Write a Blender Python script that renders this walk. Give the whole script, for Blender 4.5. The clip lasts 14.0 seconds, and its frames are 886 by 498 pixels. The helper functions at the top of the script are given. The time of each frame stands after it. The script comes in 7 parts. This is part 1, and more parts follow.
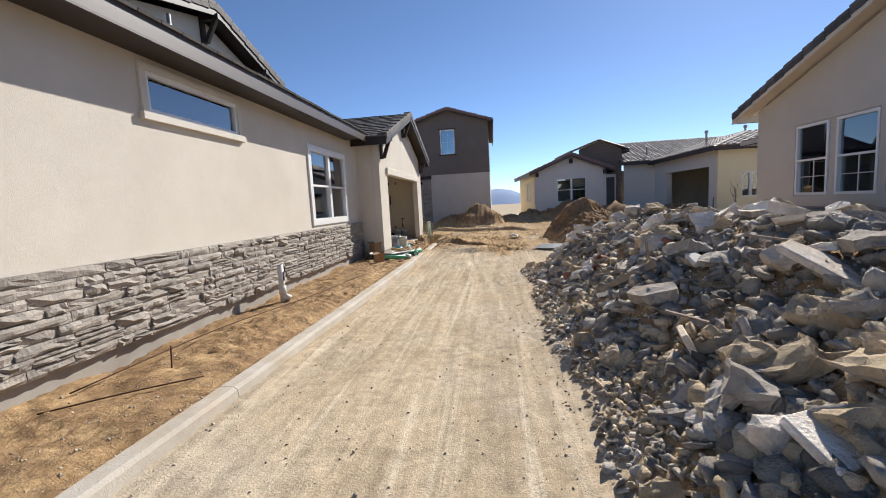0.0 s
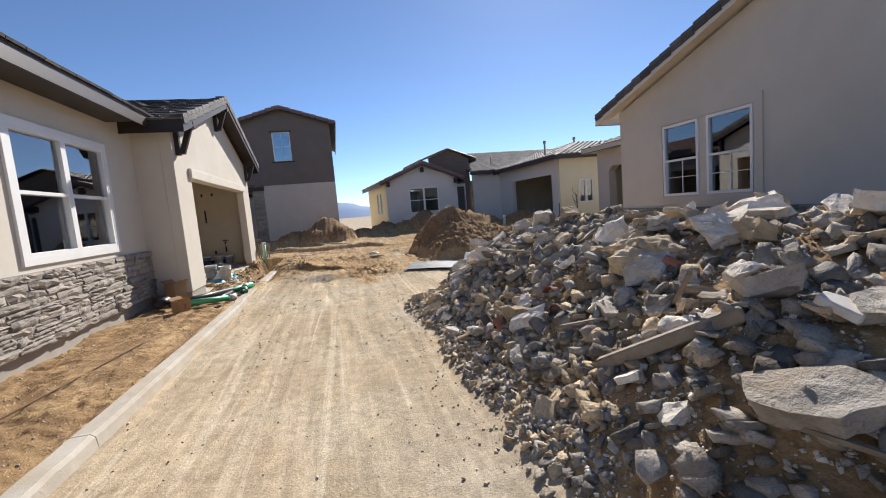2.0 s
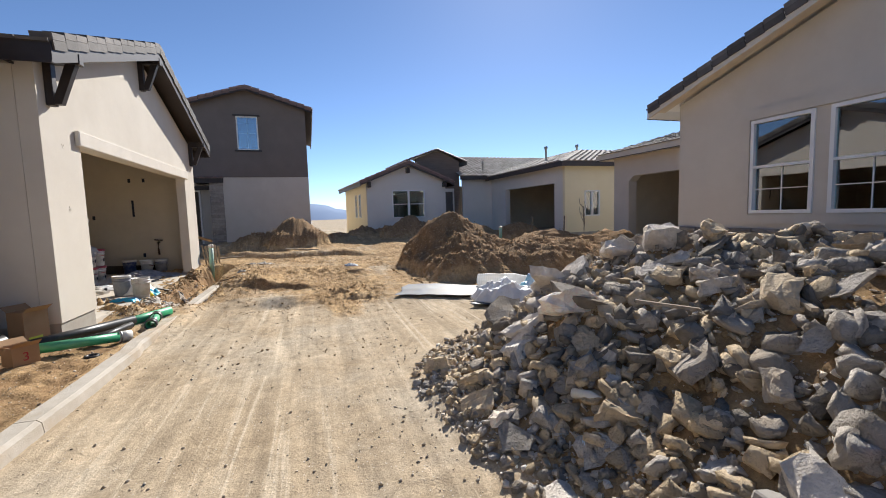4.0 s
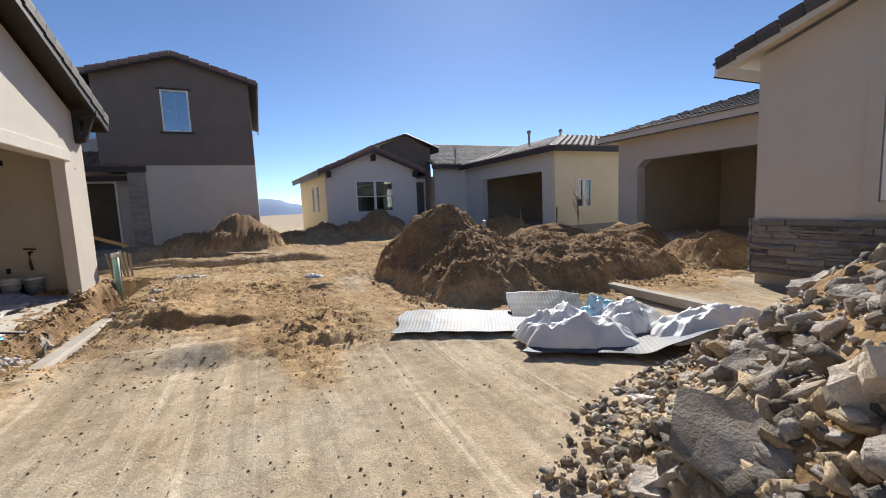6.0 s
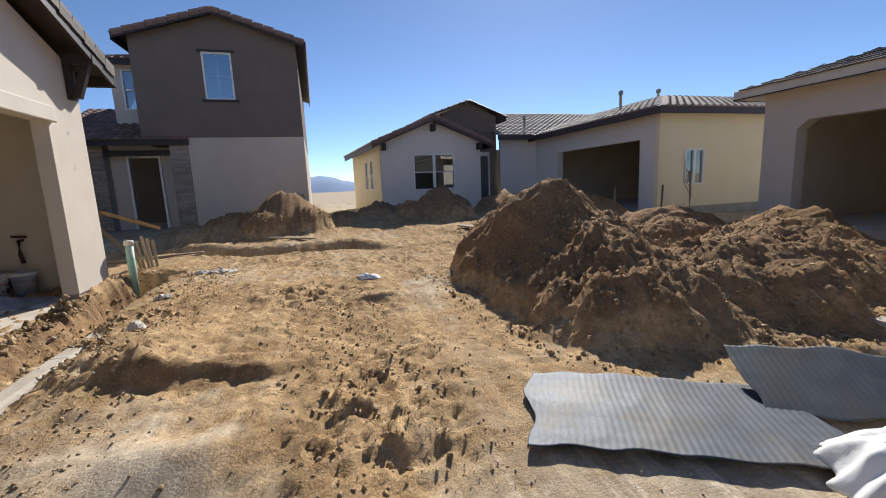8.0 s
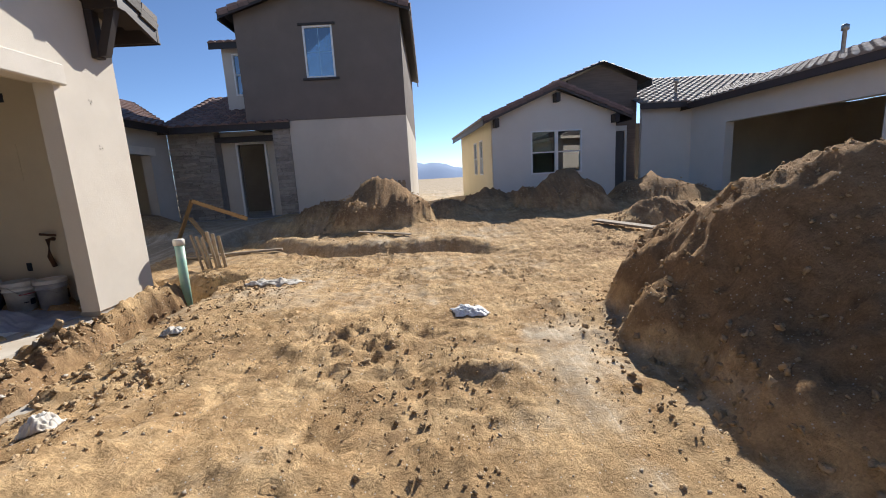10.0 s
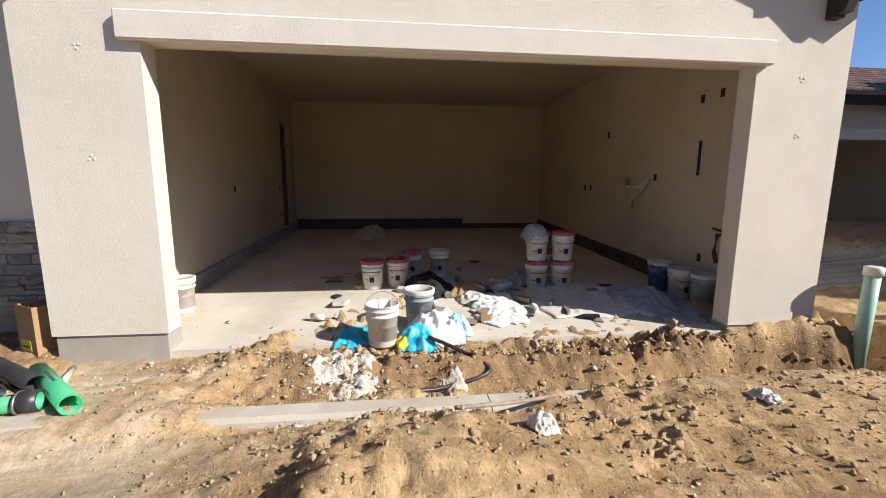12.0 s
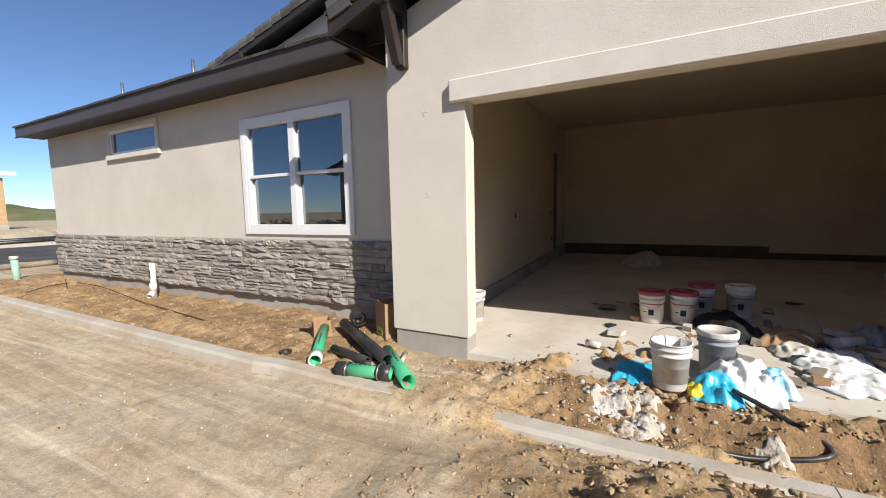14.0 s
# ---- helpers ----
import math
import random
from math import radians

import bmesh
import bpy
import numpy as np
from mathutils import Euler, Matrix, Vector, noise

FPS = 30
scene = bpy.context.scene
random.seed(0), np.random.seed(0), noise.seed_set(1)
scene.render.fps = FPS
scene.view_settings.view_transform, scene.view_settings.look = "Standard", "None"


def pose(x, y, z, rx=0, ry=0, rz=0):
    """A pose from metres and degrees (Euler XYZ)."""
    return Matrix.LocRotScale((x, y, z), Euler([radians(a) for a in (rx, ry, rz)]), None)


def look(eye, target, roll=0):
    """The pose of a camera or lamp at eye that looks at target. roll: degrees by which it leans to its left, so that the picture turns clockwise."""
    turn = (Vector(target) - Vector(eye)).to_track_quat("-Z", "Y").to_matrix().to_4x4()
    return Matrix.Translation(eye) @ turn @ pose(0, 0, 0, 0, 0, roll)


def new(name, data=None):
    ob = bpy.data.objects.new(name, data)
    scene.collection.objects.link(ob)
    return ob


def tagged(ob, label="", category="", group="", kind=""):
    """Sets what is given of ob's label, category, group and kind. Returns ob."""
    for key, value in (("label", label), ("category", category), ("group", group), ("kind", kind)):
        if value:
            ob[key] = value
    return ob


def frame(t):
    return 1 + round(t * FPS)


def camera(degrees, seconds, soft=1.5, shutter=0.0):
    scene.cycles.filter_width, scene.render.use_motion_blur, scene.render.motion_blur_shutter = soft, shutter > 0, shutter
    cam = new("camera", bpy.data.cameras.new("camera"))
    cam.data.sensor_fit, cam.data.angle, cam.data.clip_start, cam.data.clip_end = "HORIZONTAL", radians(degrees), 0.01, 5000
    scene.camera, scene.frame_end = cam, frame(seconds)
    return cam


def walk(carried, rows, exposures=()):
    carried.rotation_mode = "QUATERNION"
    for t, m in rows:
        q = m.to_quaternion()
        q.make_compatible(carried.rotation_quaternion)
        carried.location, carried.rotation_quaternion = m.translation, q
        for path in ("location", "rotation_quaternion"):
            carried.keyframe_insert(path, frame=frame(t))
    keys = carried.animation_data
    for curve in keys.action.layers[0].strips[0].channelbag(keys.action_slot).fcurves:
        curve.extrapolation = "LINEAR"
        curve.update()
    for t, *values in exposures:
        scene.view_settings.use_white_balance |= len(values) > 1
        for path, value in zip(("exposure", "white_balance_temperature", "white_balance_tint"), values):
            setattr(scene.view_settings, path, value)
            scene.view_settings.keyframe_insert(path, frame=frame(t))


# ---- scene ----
cam = camera(94.2, 14.0, soft=1.0)
PATH = [
    (0, (0.174, -1.067, 1.556), (-0.076, 0.905, 1.34), -3.1),
    (0.5, (0.017, -0.393, 1.519), (-0.05, 1.59, 1.267), -2.9),
    (1, (-0.15, 0.304, 1.484), (-0.025, 2.283, 1.227), -3.3),
    (1.5, (-0.19, 0.945, 1.488), (0.121, 2.906, 1.247), -4.0),
    (2, (-0.167, 1.688, 1.526), (0.318, 3.617, 1.322), -4.9),
    (2.5, (-0.099, 2.369, 1.579), (0.53, 4.26, 1.419), -4.7),
    (3, (-0.065, 3.119, 1.561), (0.521, 5.026, 1.415), -2.3),
    (3.5, (-0.121, 3.865, 1.533), (0.436, 5.778, 1.362), -1.2),
    (4, (-0.074, 4.527, 1.499), (0.537, 6.424, 1.324), -1.8),
    (4.2, (-0.061, 4.832, 1.476), (0.57, 6.724, 1.323), -2.1),
    (6.5, (0.075, 7.89, 1.524), (0.884, 9.704, 1.293), -2.4),
    (7, (0.084, 8.561, 1.539), (0.685, 10.448, 1.26), -2.4),
    (7.2, (0.105, 8.796, 1.541), (0.687, 10.685, 1.235), -2.4),
    (9.3, (0.591, 11.463, 1.466), (0.937, 13.408, 1.155), -2.8),
    (9.5, (0.598, 11.709, 1.468), (0.831, 13.665, 1.119), -3.4),
    (10, (0.656, 12.323, 1.455), (0.705, 14.291, 1.101), -3.2),
    (10.5, (0.655, 12.975, 1.458), (0.208, 14.896, 1.128), -2.3),
    (11, (0.592, 13.539, 1.506), (-0.576, 15.115, 1.114), -0.3),
    (11.5, (0.547, 13.728, 1.531), (-1.234, 14.547, 1.133), -0.5),
    (12, (0.463, 13.647, 1.521), (-1.501, 13.864, 1.211), 0.3),
    (12.5, (0.5, 13.521, 1.517), (-1.421, 13.04, 1.236), -0.2),
    (13, (0.594, 13.397, 1.551), (-1.031, 12.251, 1.339), -1.3),
    (13.5, (0.685, 13.347, 1.559), (-0.661, 11.877, 1.392), -0.3),
    (14, (0.568, 13.447, 1.56), (-1.18, 12.493, 1.369), -1.2),
]
walk(cam, [(t, look(eye, target, roll)) for t, eye, target, roll in PATH],
     exposures=[(0, 0.52), (4, 0.58), (7, 0.400), (9.5, 0.52), (10.5, 0.66), (12, 0.64), (13, 0.50), (14, 0.46)])

# ---- world, sun ----
SUN = Vector((1.0, 1.8, 1.35)).normalized()
world = bpy.data.worlds.new("world")
scene.world = world
world.use_nodes = True
wn = world.node_tree
sky = wn.nodes.new("ShaderNodeTexSky")
sky.sky_type = "NISHITA"
sky.sun_disc = False
sky.sun_elevation = math.asin(SUN.z)
sky.sun_rotation = math.atan2(SUN.x, SUN.y)
sky.air_density, sky.dust_density, sky.ozone_density, sky.altitude = 0.76, 0.35, 4.2, 2200
wn.links.new(sky.outputs[0], wn.nodes["Background"].inputs[0])
wn.nodes["Background"].inputs[1].default_value = 0.105
sun = new("sun", bpy.data.lights.new("sun", "SUN"))
sun.data.energy, sun.data.angle, sun.data.color = 4.8, radians(0.53), (1.0, 0.955, 0.89)
sun.matrix_world = look(SUN * 60, (0, 0, 0))


# ---- materials ----
def mat(name, a, b=None, scale=2.0, rough=0.85, bump=0.3, fine=60.0, stain=None, stain_scale=0.6, stain_amount=0.5,
        metal=0.0, rand=0.0, island=0.0, stretch=(1, 1, 1), spec=0.3, depth=0.01, mid=0.0, mid_depth=0.03):
    """Noise-mottled surface: colours a and b at one scale, stains at a larger one, fine relief, and a shift by piece."""
    m = bpy.data.materials.new(name)
    m.use_nodes = True
    n, l = m.node_tree.nodes, m.node_tree.links
    p = n["Principled BSDF"]
    b = b or tuple(c * 0.8 for c in a)
    geo = n.new("ShaderNodeNewGeometry")
    mp = n.new("ShaderNodeMapping")
    mp.inputs["Scale"].default_value = stretch
    l.new(geo.outputs["Position"], mp.inputs["Vector"])

    def noise_of(sc, det, vec):
        t = n.new("ShaderNodeTexNoise")
        t.inputs["Scale"].default_value, t.inputs["Detail"].default_value, t.inputs["Roughness"].default_value = sc, det, 0.62
        l.new(vec, t.inputs["Vector"])
        return t.outputs["Fac"]

    def ramp(fac, lo, hi):
        r = n.new("ShaderNodeMapRange")
        r.inputs["From Min"].default_value, r.inputs["From Max"].default_value = lo, hi
        l.new(fac, r.inputs["Value"])
        return r.outputs["Result"]

    def mix(fac, x, y, kind="MIX"):
        k = n.new("ShaderNodeMix")
        k.data_type, k.blend_type = "RGBA", kind
        for sock, val in ((k.inputs[0], fac), (k.inputs[6], x), (k.inputs[7], y)):
            if isinstance(val, (tuple, list)):
                sock.default_value = (*val[:3], 1)
            elif isinstance(val, (int, float)):
                sock.default_value = val
            else:
                l.new(val, sock)
        return k.outputs[2]

    col = mix(ramp(noise_of(scale, 6, mp.outputs["Vector"]), 0.32, 0.68), a, b)
    if stain:
        f = ramp(noise_of(stain_scale, 5, mp.outputs["Vector"]), 0.48, 0.7)
        mm = n.new("ShaderNodeMath")
        mm.operation = "MULTIPLY"
        mm.inputs[1].default_value = stain_amount
        l.new(f, mm.inputs[0])
        col = mix(mm.outputs[0], col, stain)
    for amount, src in ((rand, "ob"), (island, "is")):
        if amount:
            o = n.new("ShaderNodeObjectInfo").outputs["Random"] if src == "ob" else geo.outputs["Random Per Island"]
            r = n.new("ShaderNodeMapRange")
            r.inputs["To Min"].default_value, r.inputs["To Max"].default_value = 1 - amount, 1 + amount * 0.6
            l.new(o, r.inputs["Value"])
            hsv = n.new("ShaderNodeHueSaturation")
            l.new(col, hsv.inputs["Color"])
            l.new(r.outputs["Result"], hsv.inputs["Value"])
            col = hsv.outputs["Color"]
    l.new(col, p.inputs["Base Color"])
    fn = noise_of(fine, 5, geo.outputs["Position"])
    rr = n.new("ShaderNodeMapRange")
    rr.inputs["To Min"].default_value, rr.inputs["To Max"].default_value = max(0.02, rough - 0.1), min(1, rough + 0.1)
    l.new(fn, rr.inputs["Value"])
    l.new(rr.outputs["Result"], p.inputs["Roughness"])
    p.inputs["Metallic"].default_value = metal
    p.inputs["Specular IOR Level"].default_value = spec
    if bump:
        bp = n.new("ShaderNodeBump")
        bp.inputs["Strength"].default_value, bp.inputs["Distance"].default_value = bump, depth
        l.new(fn, bp.inputs["Height"])
        l.new(bp.outputs[0], p.inputs["Normal"])
        if mid:
            b2 = n.new("ShaderNodeBump")
            b2.inputs["Strength"].default_value, b2.inputs["Distance"].default_value = 0.9, mid_depth
            l.new(noise_of(mid, 8, geo.outputs["Position"]), b2.inputs["Height"])
            l.new(b2.outputs[0], bp.inputs["Normal"])
    return m


def glass_mat(name, tint=(0.75, 0.88, 0.9)):
    """Clear double glazing: see-through with a strong mirror reflection at grazing angles."""
    m = bpy.data.materials.new(name)
    m.use_nodes = True
    n, l = m.node_tree.nodes, m.node_tree.links
    n.remove(n["Principled BSDF"])
    tr, gl, mx, fr = (n.new("ShaderNodeBsdf" + k) if k[0] != "!" else n.new(k[1:]) for k in ("Transparent", "Glossy", "!ShaderNodeMixShader", "!ShaderNodeFresnel"))
    tr.inputs[0].default_value = (*tint, 1)
    gl.inputs["Roughness"].default_value = 0.01
    gl.inputs[0].default_value = (0.95, 0.97, 1, 1)
    fr.inputs[0].default_value = 2.8
    l.new(fr.outputs[0], mx.inputs[0])
    l.new(tr.outputs[0], mx.inputs[1])
    l.new(gl.outputs[0], mx.inputs[2])
    l.new(mx.outputs[0], n["Material Output"].inputs[0])
    return m


M = {}
M["stucco"] = mat("stucco_cream", (0.685, 0.63, 0.545), (0.63, 0.575, 0.495), 1.1, 0.95, 0.5, 150, (0.575, 0.515, 0.435), 0.45, 0.6, depth=0.006, spec=0.1, mid=7, mid_depth=0.004)
M["stucco_band"] = mat("stucco_trim", (0.72, 0.665, 0.585), (0.66, 0.61, 0.53), 3, 0.95, 0.6, 160, depth=0.006, spec=0.1)
M["stucco_pale"] = mat("stucco_greige", (0.61, 0.56, 0.49), (0.56, 0.51, 0.445), 1.2, 0.95, 0.4, 140, (0.46, 0.41, 0.34), 0.4, 0.4, depth=0.006, spec=0.1)
M["stucco_white"] = mat("stucco_offwhite", (0.76, 0.72, 0.66), (0.72, 0.68, 0.62), 1.2, 0.95, 0.4, 140, depth=0.006, spec=0.1)
M["stucco_yellow"] = mat("stucco_warm_yellow", (0.86, 0.76, 0.54), (0.82, 0.72, 0.50), 1.2, 0.95, 0.4, 140, depth=0.006, spec=0.1)
M["stucco_dark"] = mat("stucco_dark_brown", (0.20, 0.165, 0.145), (0.17, 0.145, 0.125), 1.2, 0.95, 0.4, 140, depth=0.006, spec=0.1)
M["plaster"] = mat("drywall_tan", (0.64, 0.555, 0.42), (0.57, 0.49, 0.37), 0.8, 0.9, 0.15, 30, (0.46, 0.385, 0.285), 0.7, 0.45)
M["plaster_dark"] = mat("bare_board_brown", (0.13, 0.095, 0.06), (0.09, 0.065, 0.045), 3, 0.9, 0.2, 40)
M["concrete"] = mat("concrete", (0.42, 0.39, 0.345), (0.34, 0.31, 0.27), 2.5, 0.9, 0.5, 90, (0.26, 0.225, 0.18), 1.3, 0.6, depth=0.006)
M["concrete_edge"] = mat("concrete_curb", (0.55, 0.50, 0.43), (0.45, 0.40, 0.33), 4, 0.92, 0.7, 70, (0.44, 0.33, 0.215), 1.8, 0.75, depth=0.008)
M["slab"] = mat("garage_slab", (0.64, 0.585, 0.50), (0.54, 0.485, 0.41), 1.6, 0.85, 0.3, 60, (0.40, 0.315, 0.22), 1.4, 0.55, depth=0.004)
M["trim_brown"] = mat("dark_brown_paint", (0.030, 0.022, 0.019), (0.040, 0.030, 0.026), 6, 0.5, 0.04, 50, spec=0.4)
M["fascia"] = mat("fascia_brown_paint", (0.075, 0.058, 0.052), (0.065, 0.05, 0.045), 4, 0.45, 0, 50, spec=0.4)
M["tile"] = mat("roof_tile_grey", (0.15, 0.132, 0.12), (0.105, 0.092, 0.084), 5, 0.7, 0.5, 50, rand=0.35, island=0.35, depth=0.006)
M["tile_pale"] = mat("roof_tile_pale", (0.36, 0.30, 0.26), (0.27, 0.22, 0.19), 5, 0.75, 0.4, 50, island=0.25)
M["tile_red"] = mat("roof_tile_brown", (0.27, 0.175, 0.145), (0.19, 0.12, 0.10), 5, 0.6, 0.4, 50, island=0.3)
M["stone"] = mat("ledge_stone_warm", (0.41, 0.365, 0.315), (0.32, 0.285, 0.25), 7, 0.9, 0.9, 28, rand=0.24, depth=0.02)
M["stone_grey"] = mat("ledge_stone_grey", (0.30, 0.275, 0.25), (0.23, 0.21, 0.195), 7, 0.9, 0.9, 28, rand=0.45, depth=0.02)
M["vinyl"] = mat("white_vinyl", (0.82, 0.81, 0.79), (0.78, 0.77, 0.75), 3, 0.35, 0.05, 40, spec=0.5)
M["glass"] = glass_mat("window_glass")
M["glass_far"] = glass_mat("window_glass_green", (0.45, 0.7, 0.68))
# dimness of the unlit interiors is put into this dark base colour
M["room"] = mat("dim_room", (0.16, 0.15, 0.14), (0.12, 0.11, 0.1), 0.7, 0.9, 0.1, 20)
M["wood"] = mat("raw_lumber", (0.44, 0.28, 0.13), (0.36, 0.22, 0.10), 3, 0.8, 0.4, 60, (0.28, 0.18, 0.09), 1.5, 0.5, stretch=(1, 1, 0.15), rand=0.25)
M["wood_grey"] = mat("weathered_wood", (0.33, 0.27, 0.20), (0.22, 0.175, 0.13), 9, 0.85, 0.5, 60, rand=0.3)
M["osb"] = mat("osb_sheathing", (0.50, 0.325, 0.17), (0.40, 0.255, 0.13), 9, 0.85, 0.4, 60, (0.62, 0.47, 0.26), 5, 0.6, rand=0.1)
M["rubble"] = mat("broken_concrete", (0.82, 0.745, 0.66), (0.54, 0.475, 0.40), 9, 0.97, 1.0, 55, (0.60, 0.46, 0.31), 1.6, 0.75, rand=0.5, island=0.6, depth=0.02, spec=0.1, mid=13, mid_depth=0.035)
M["rubble_tan"] = mat("caked_tan_rock", (0.70, 0.555, 0.38), (0.53, 0.41, 0.265), 8, 0.97, 1.0, 50, (0.36, 0.31, 0.25), 2, 0.5, rand=0.25, island=0.3, depth=0.02, spec=0.1, mid=13, mid_depth=0.035)
M["clod"] = mat("dirt_clod", (0.60, 0.44, 0.27), (0.46, 0.325, 0.19), 9, 1.0, 0.9, 50, island=0.22, rand=0.2, depth=0.02, spec=0.05)
M["gravel"] = mat("gravel_tan", (0.58, 0.50, 0.40), (0.45, 0.375, 0.285), 9, 0.95, 0.8, 60, island=0.3, depth=0.01, spec=0.1)
M["green_pipe"] = mat("green_sewer_pipe", (0.05, 0.42, 0.20), (0.045, 0.37, 0.18), 5, 0.4, 0.05, 40, (0.25, 0.4, 0.25), 3, 0.4, spec=0.5)
M["black_pipe"] = mat("black_abs_pipe", (0.018, 0.018, 0.02), (0.035, 0.033, 0.032), 6, 0.4, 0.05, 40, (0.14, 0.12, 0.10), 4, 0.4, spec=0.5)
# faded green, with the whitish sunlit sheen put into the colour as well
M["green_faded"] = mat("faded_sunlit_green_pipe", (0.36, 0.58, 0.45), (0.24, 0.50, 0.36), 4, 0.5, 0.05, 40, (0.55, 0.62, 0.55), 3, 0.5, spec=0.5)
M["white_pipe"] = mat("white_pvc", (0.74, 0.72, 0.66), (0.66, 0.63, 0.56), 6, 0.45, 0.05, 40, (0.4, 0.3, 0.2), 4, 0.5, spec=0.5)
M["bucket"] = mat("white_bucket_plastic", (0.72, 0.70, 0.66), (0.62, 0.59, 0.54), 9, 0.5, 0.1, 40, (0.42, 0.37, 0.3), 7, 0.6, spec=0.4)
M["bucket_blue"] = mat("blue_bucket_plastic", (0.06, 0.09, 0.22), (0.1, 0.12, 0.2), 7, 0.5, 0.1, 40, (0.5, 0.48, 0.45), 8, 0.6)
M["lid_red"] = mat("red_bucket_lid", (0.42, 0.07, 0.09), (0.34, 0.06, 0.08), 7, 0.5, 0.1, 40, (0.6, 0.5, 0.45), 9, 0.4)
M["steel"] = mat("dull_steel", (0.42, 0.41, 0.39), (0.3, 0.29, 0.27), 8, 0.45, 0.1, 40, metal=0.9)
M["rust"] = mat("rusty_steel", (0.14, 0.075, 0.045), (0.09, 0.05, 0.035), 12, 0.8, 0.4, 80, metal=0.3)
M["foil"] = mat("foil_bubble_wrap", (0.11, 0.122, 0.138), (0.075, 0.084, 0.097), 5, 0.62, 0.1, 60, (0.17, 0.145, 0.11), 2.5, 0.5, metal=0.5, depth=0.002, spec=0.3)
M["tarp"] = mat("white_plastic_sheet", (0.86, 0.86, 0.85), (0.78, 0.77, 0.75), 5, 0.4, 0.2, 25, (0.55, 0.47, 0.38), 3.0, 0.3, spec=0.4, depth=0.02)
M["bag_blue"] = mat("blue_white_bag", (0.03, 0.42, 0.62), (0.72, 0.76, 0.78), 4.5, 0.35, 0.2, 25, spec=0.5)
M["bag_cyan"] = mat("cyan_bag_print", (0.03, 0.40, 0.62), (0.05, 0.5, 0.7), 4.5, 0.35, 0.2, 25, spec=0.5)
M["cloth"] = mat("dirty_drop_cloth", (0.36, 0.37, 0.40), (0.24, 0.25, 0.29), 6, 0.95, 0.4, 60, (0.55, 0.53, 0.5), 5, 0.5)
M["paper"] = mat("grimy_paper", (0.70, 0.66, 0.60), (0.58, 0.54, 0.47), 14, 0.9, 0.2, 60, (0.44, 0.34, 0.23), 8, 0.6, rand=0.1, island=0.12)
M["cardboard"] = mat("cardboard", (0.40, 0.25, 0.14), (0.35, 0.215, 0.115), 5, 0.9, 0.15, 60)
M["red"] = mat("red_print", (0.45, 0.04, 0.05), None, 5, 0.6, 0)
M["yellow"] = mat("yellow_label", (0.75, 0.60, 0.05), None, 5, 0.6, 0)
M["lime"] = mat("lime_label", (0.6, 0.72, 0.1), None, 5, 0.6, 0)
M["ink"] = mat("dark_ink", (0.03, 0.035, 0.05), None, 5, 0.6, 0)
M["dumpster"] = mat("dark_teal_paint", (0.035, 0.055, 0.058), (0.045, 0.07, 0.072), 2, 0.5, 0.2, 40, (0.10, 0.07, 0.05), 2, 0.4, spec=0.5)
M["dark"] = mat("black_rubber", (0.02, 0.02, 0.02), None, 5, 0.8, 0.2)
M["terracotta"] = mat("broken_roof_tile", (0.36, 0.15, 0.09), (0.29, 0.12, 0.075), 8, 0.8, 0.3, 50, rand=0.25)
M["asphalt"] = mat("asphalt", (0.075, 0.075, 0.075), (0.055, 0.055, 0.056), 3, 0.9, 0.6, 90, (0.2, 0.17, 0.13), 0.8, 0.5)
M["leaf"] = mat("scrub_leaf", (0.06, 0.09, 0.035), (0.045, 0.07, 0.03), 3, 0.8, 0, island=0.3)


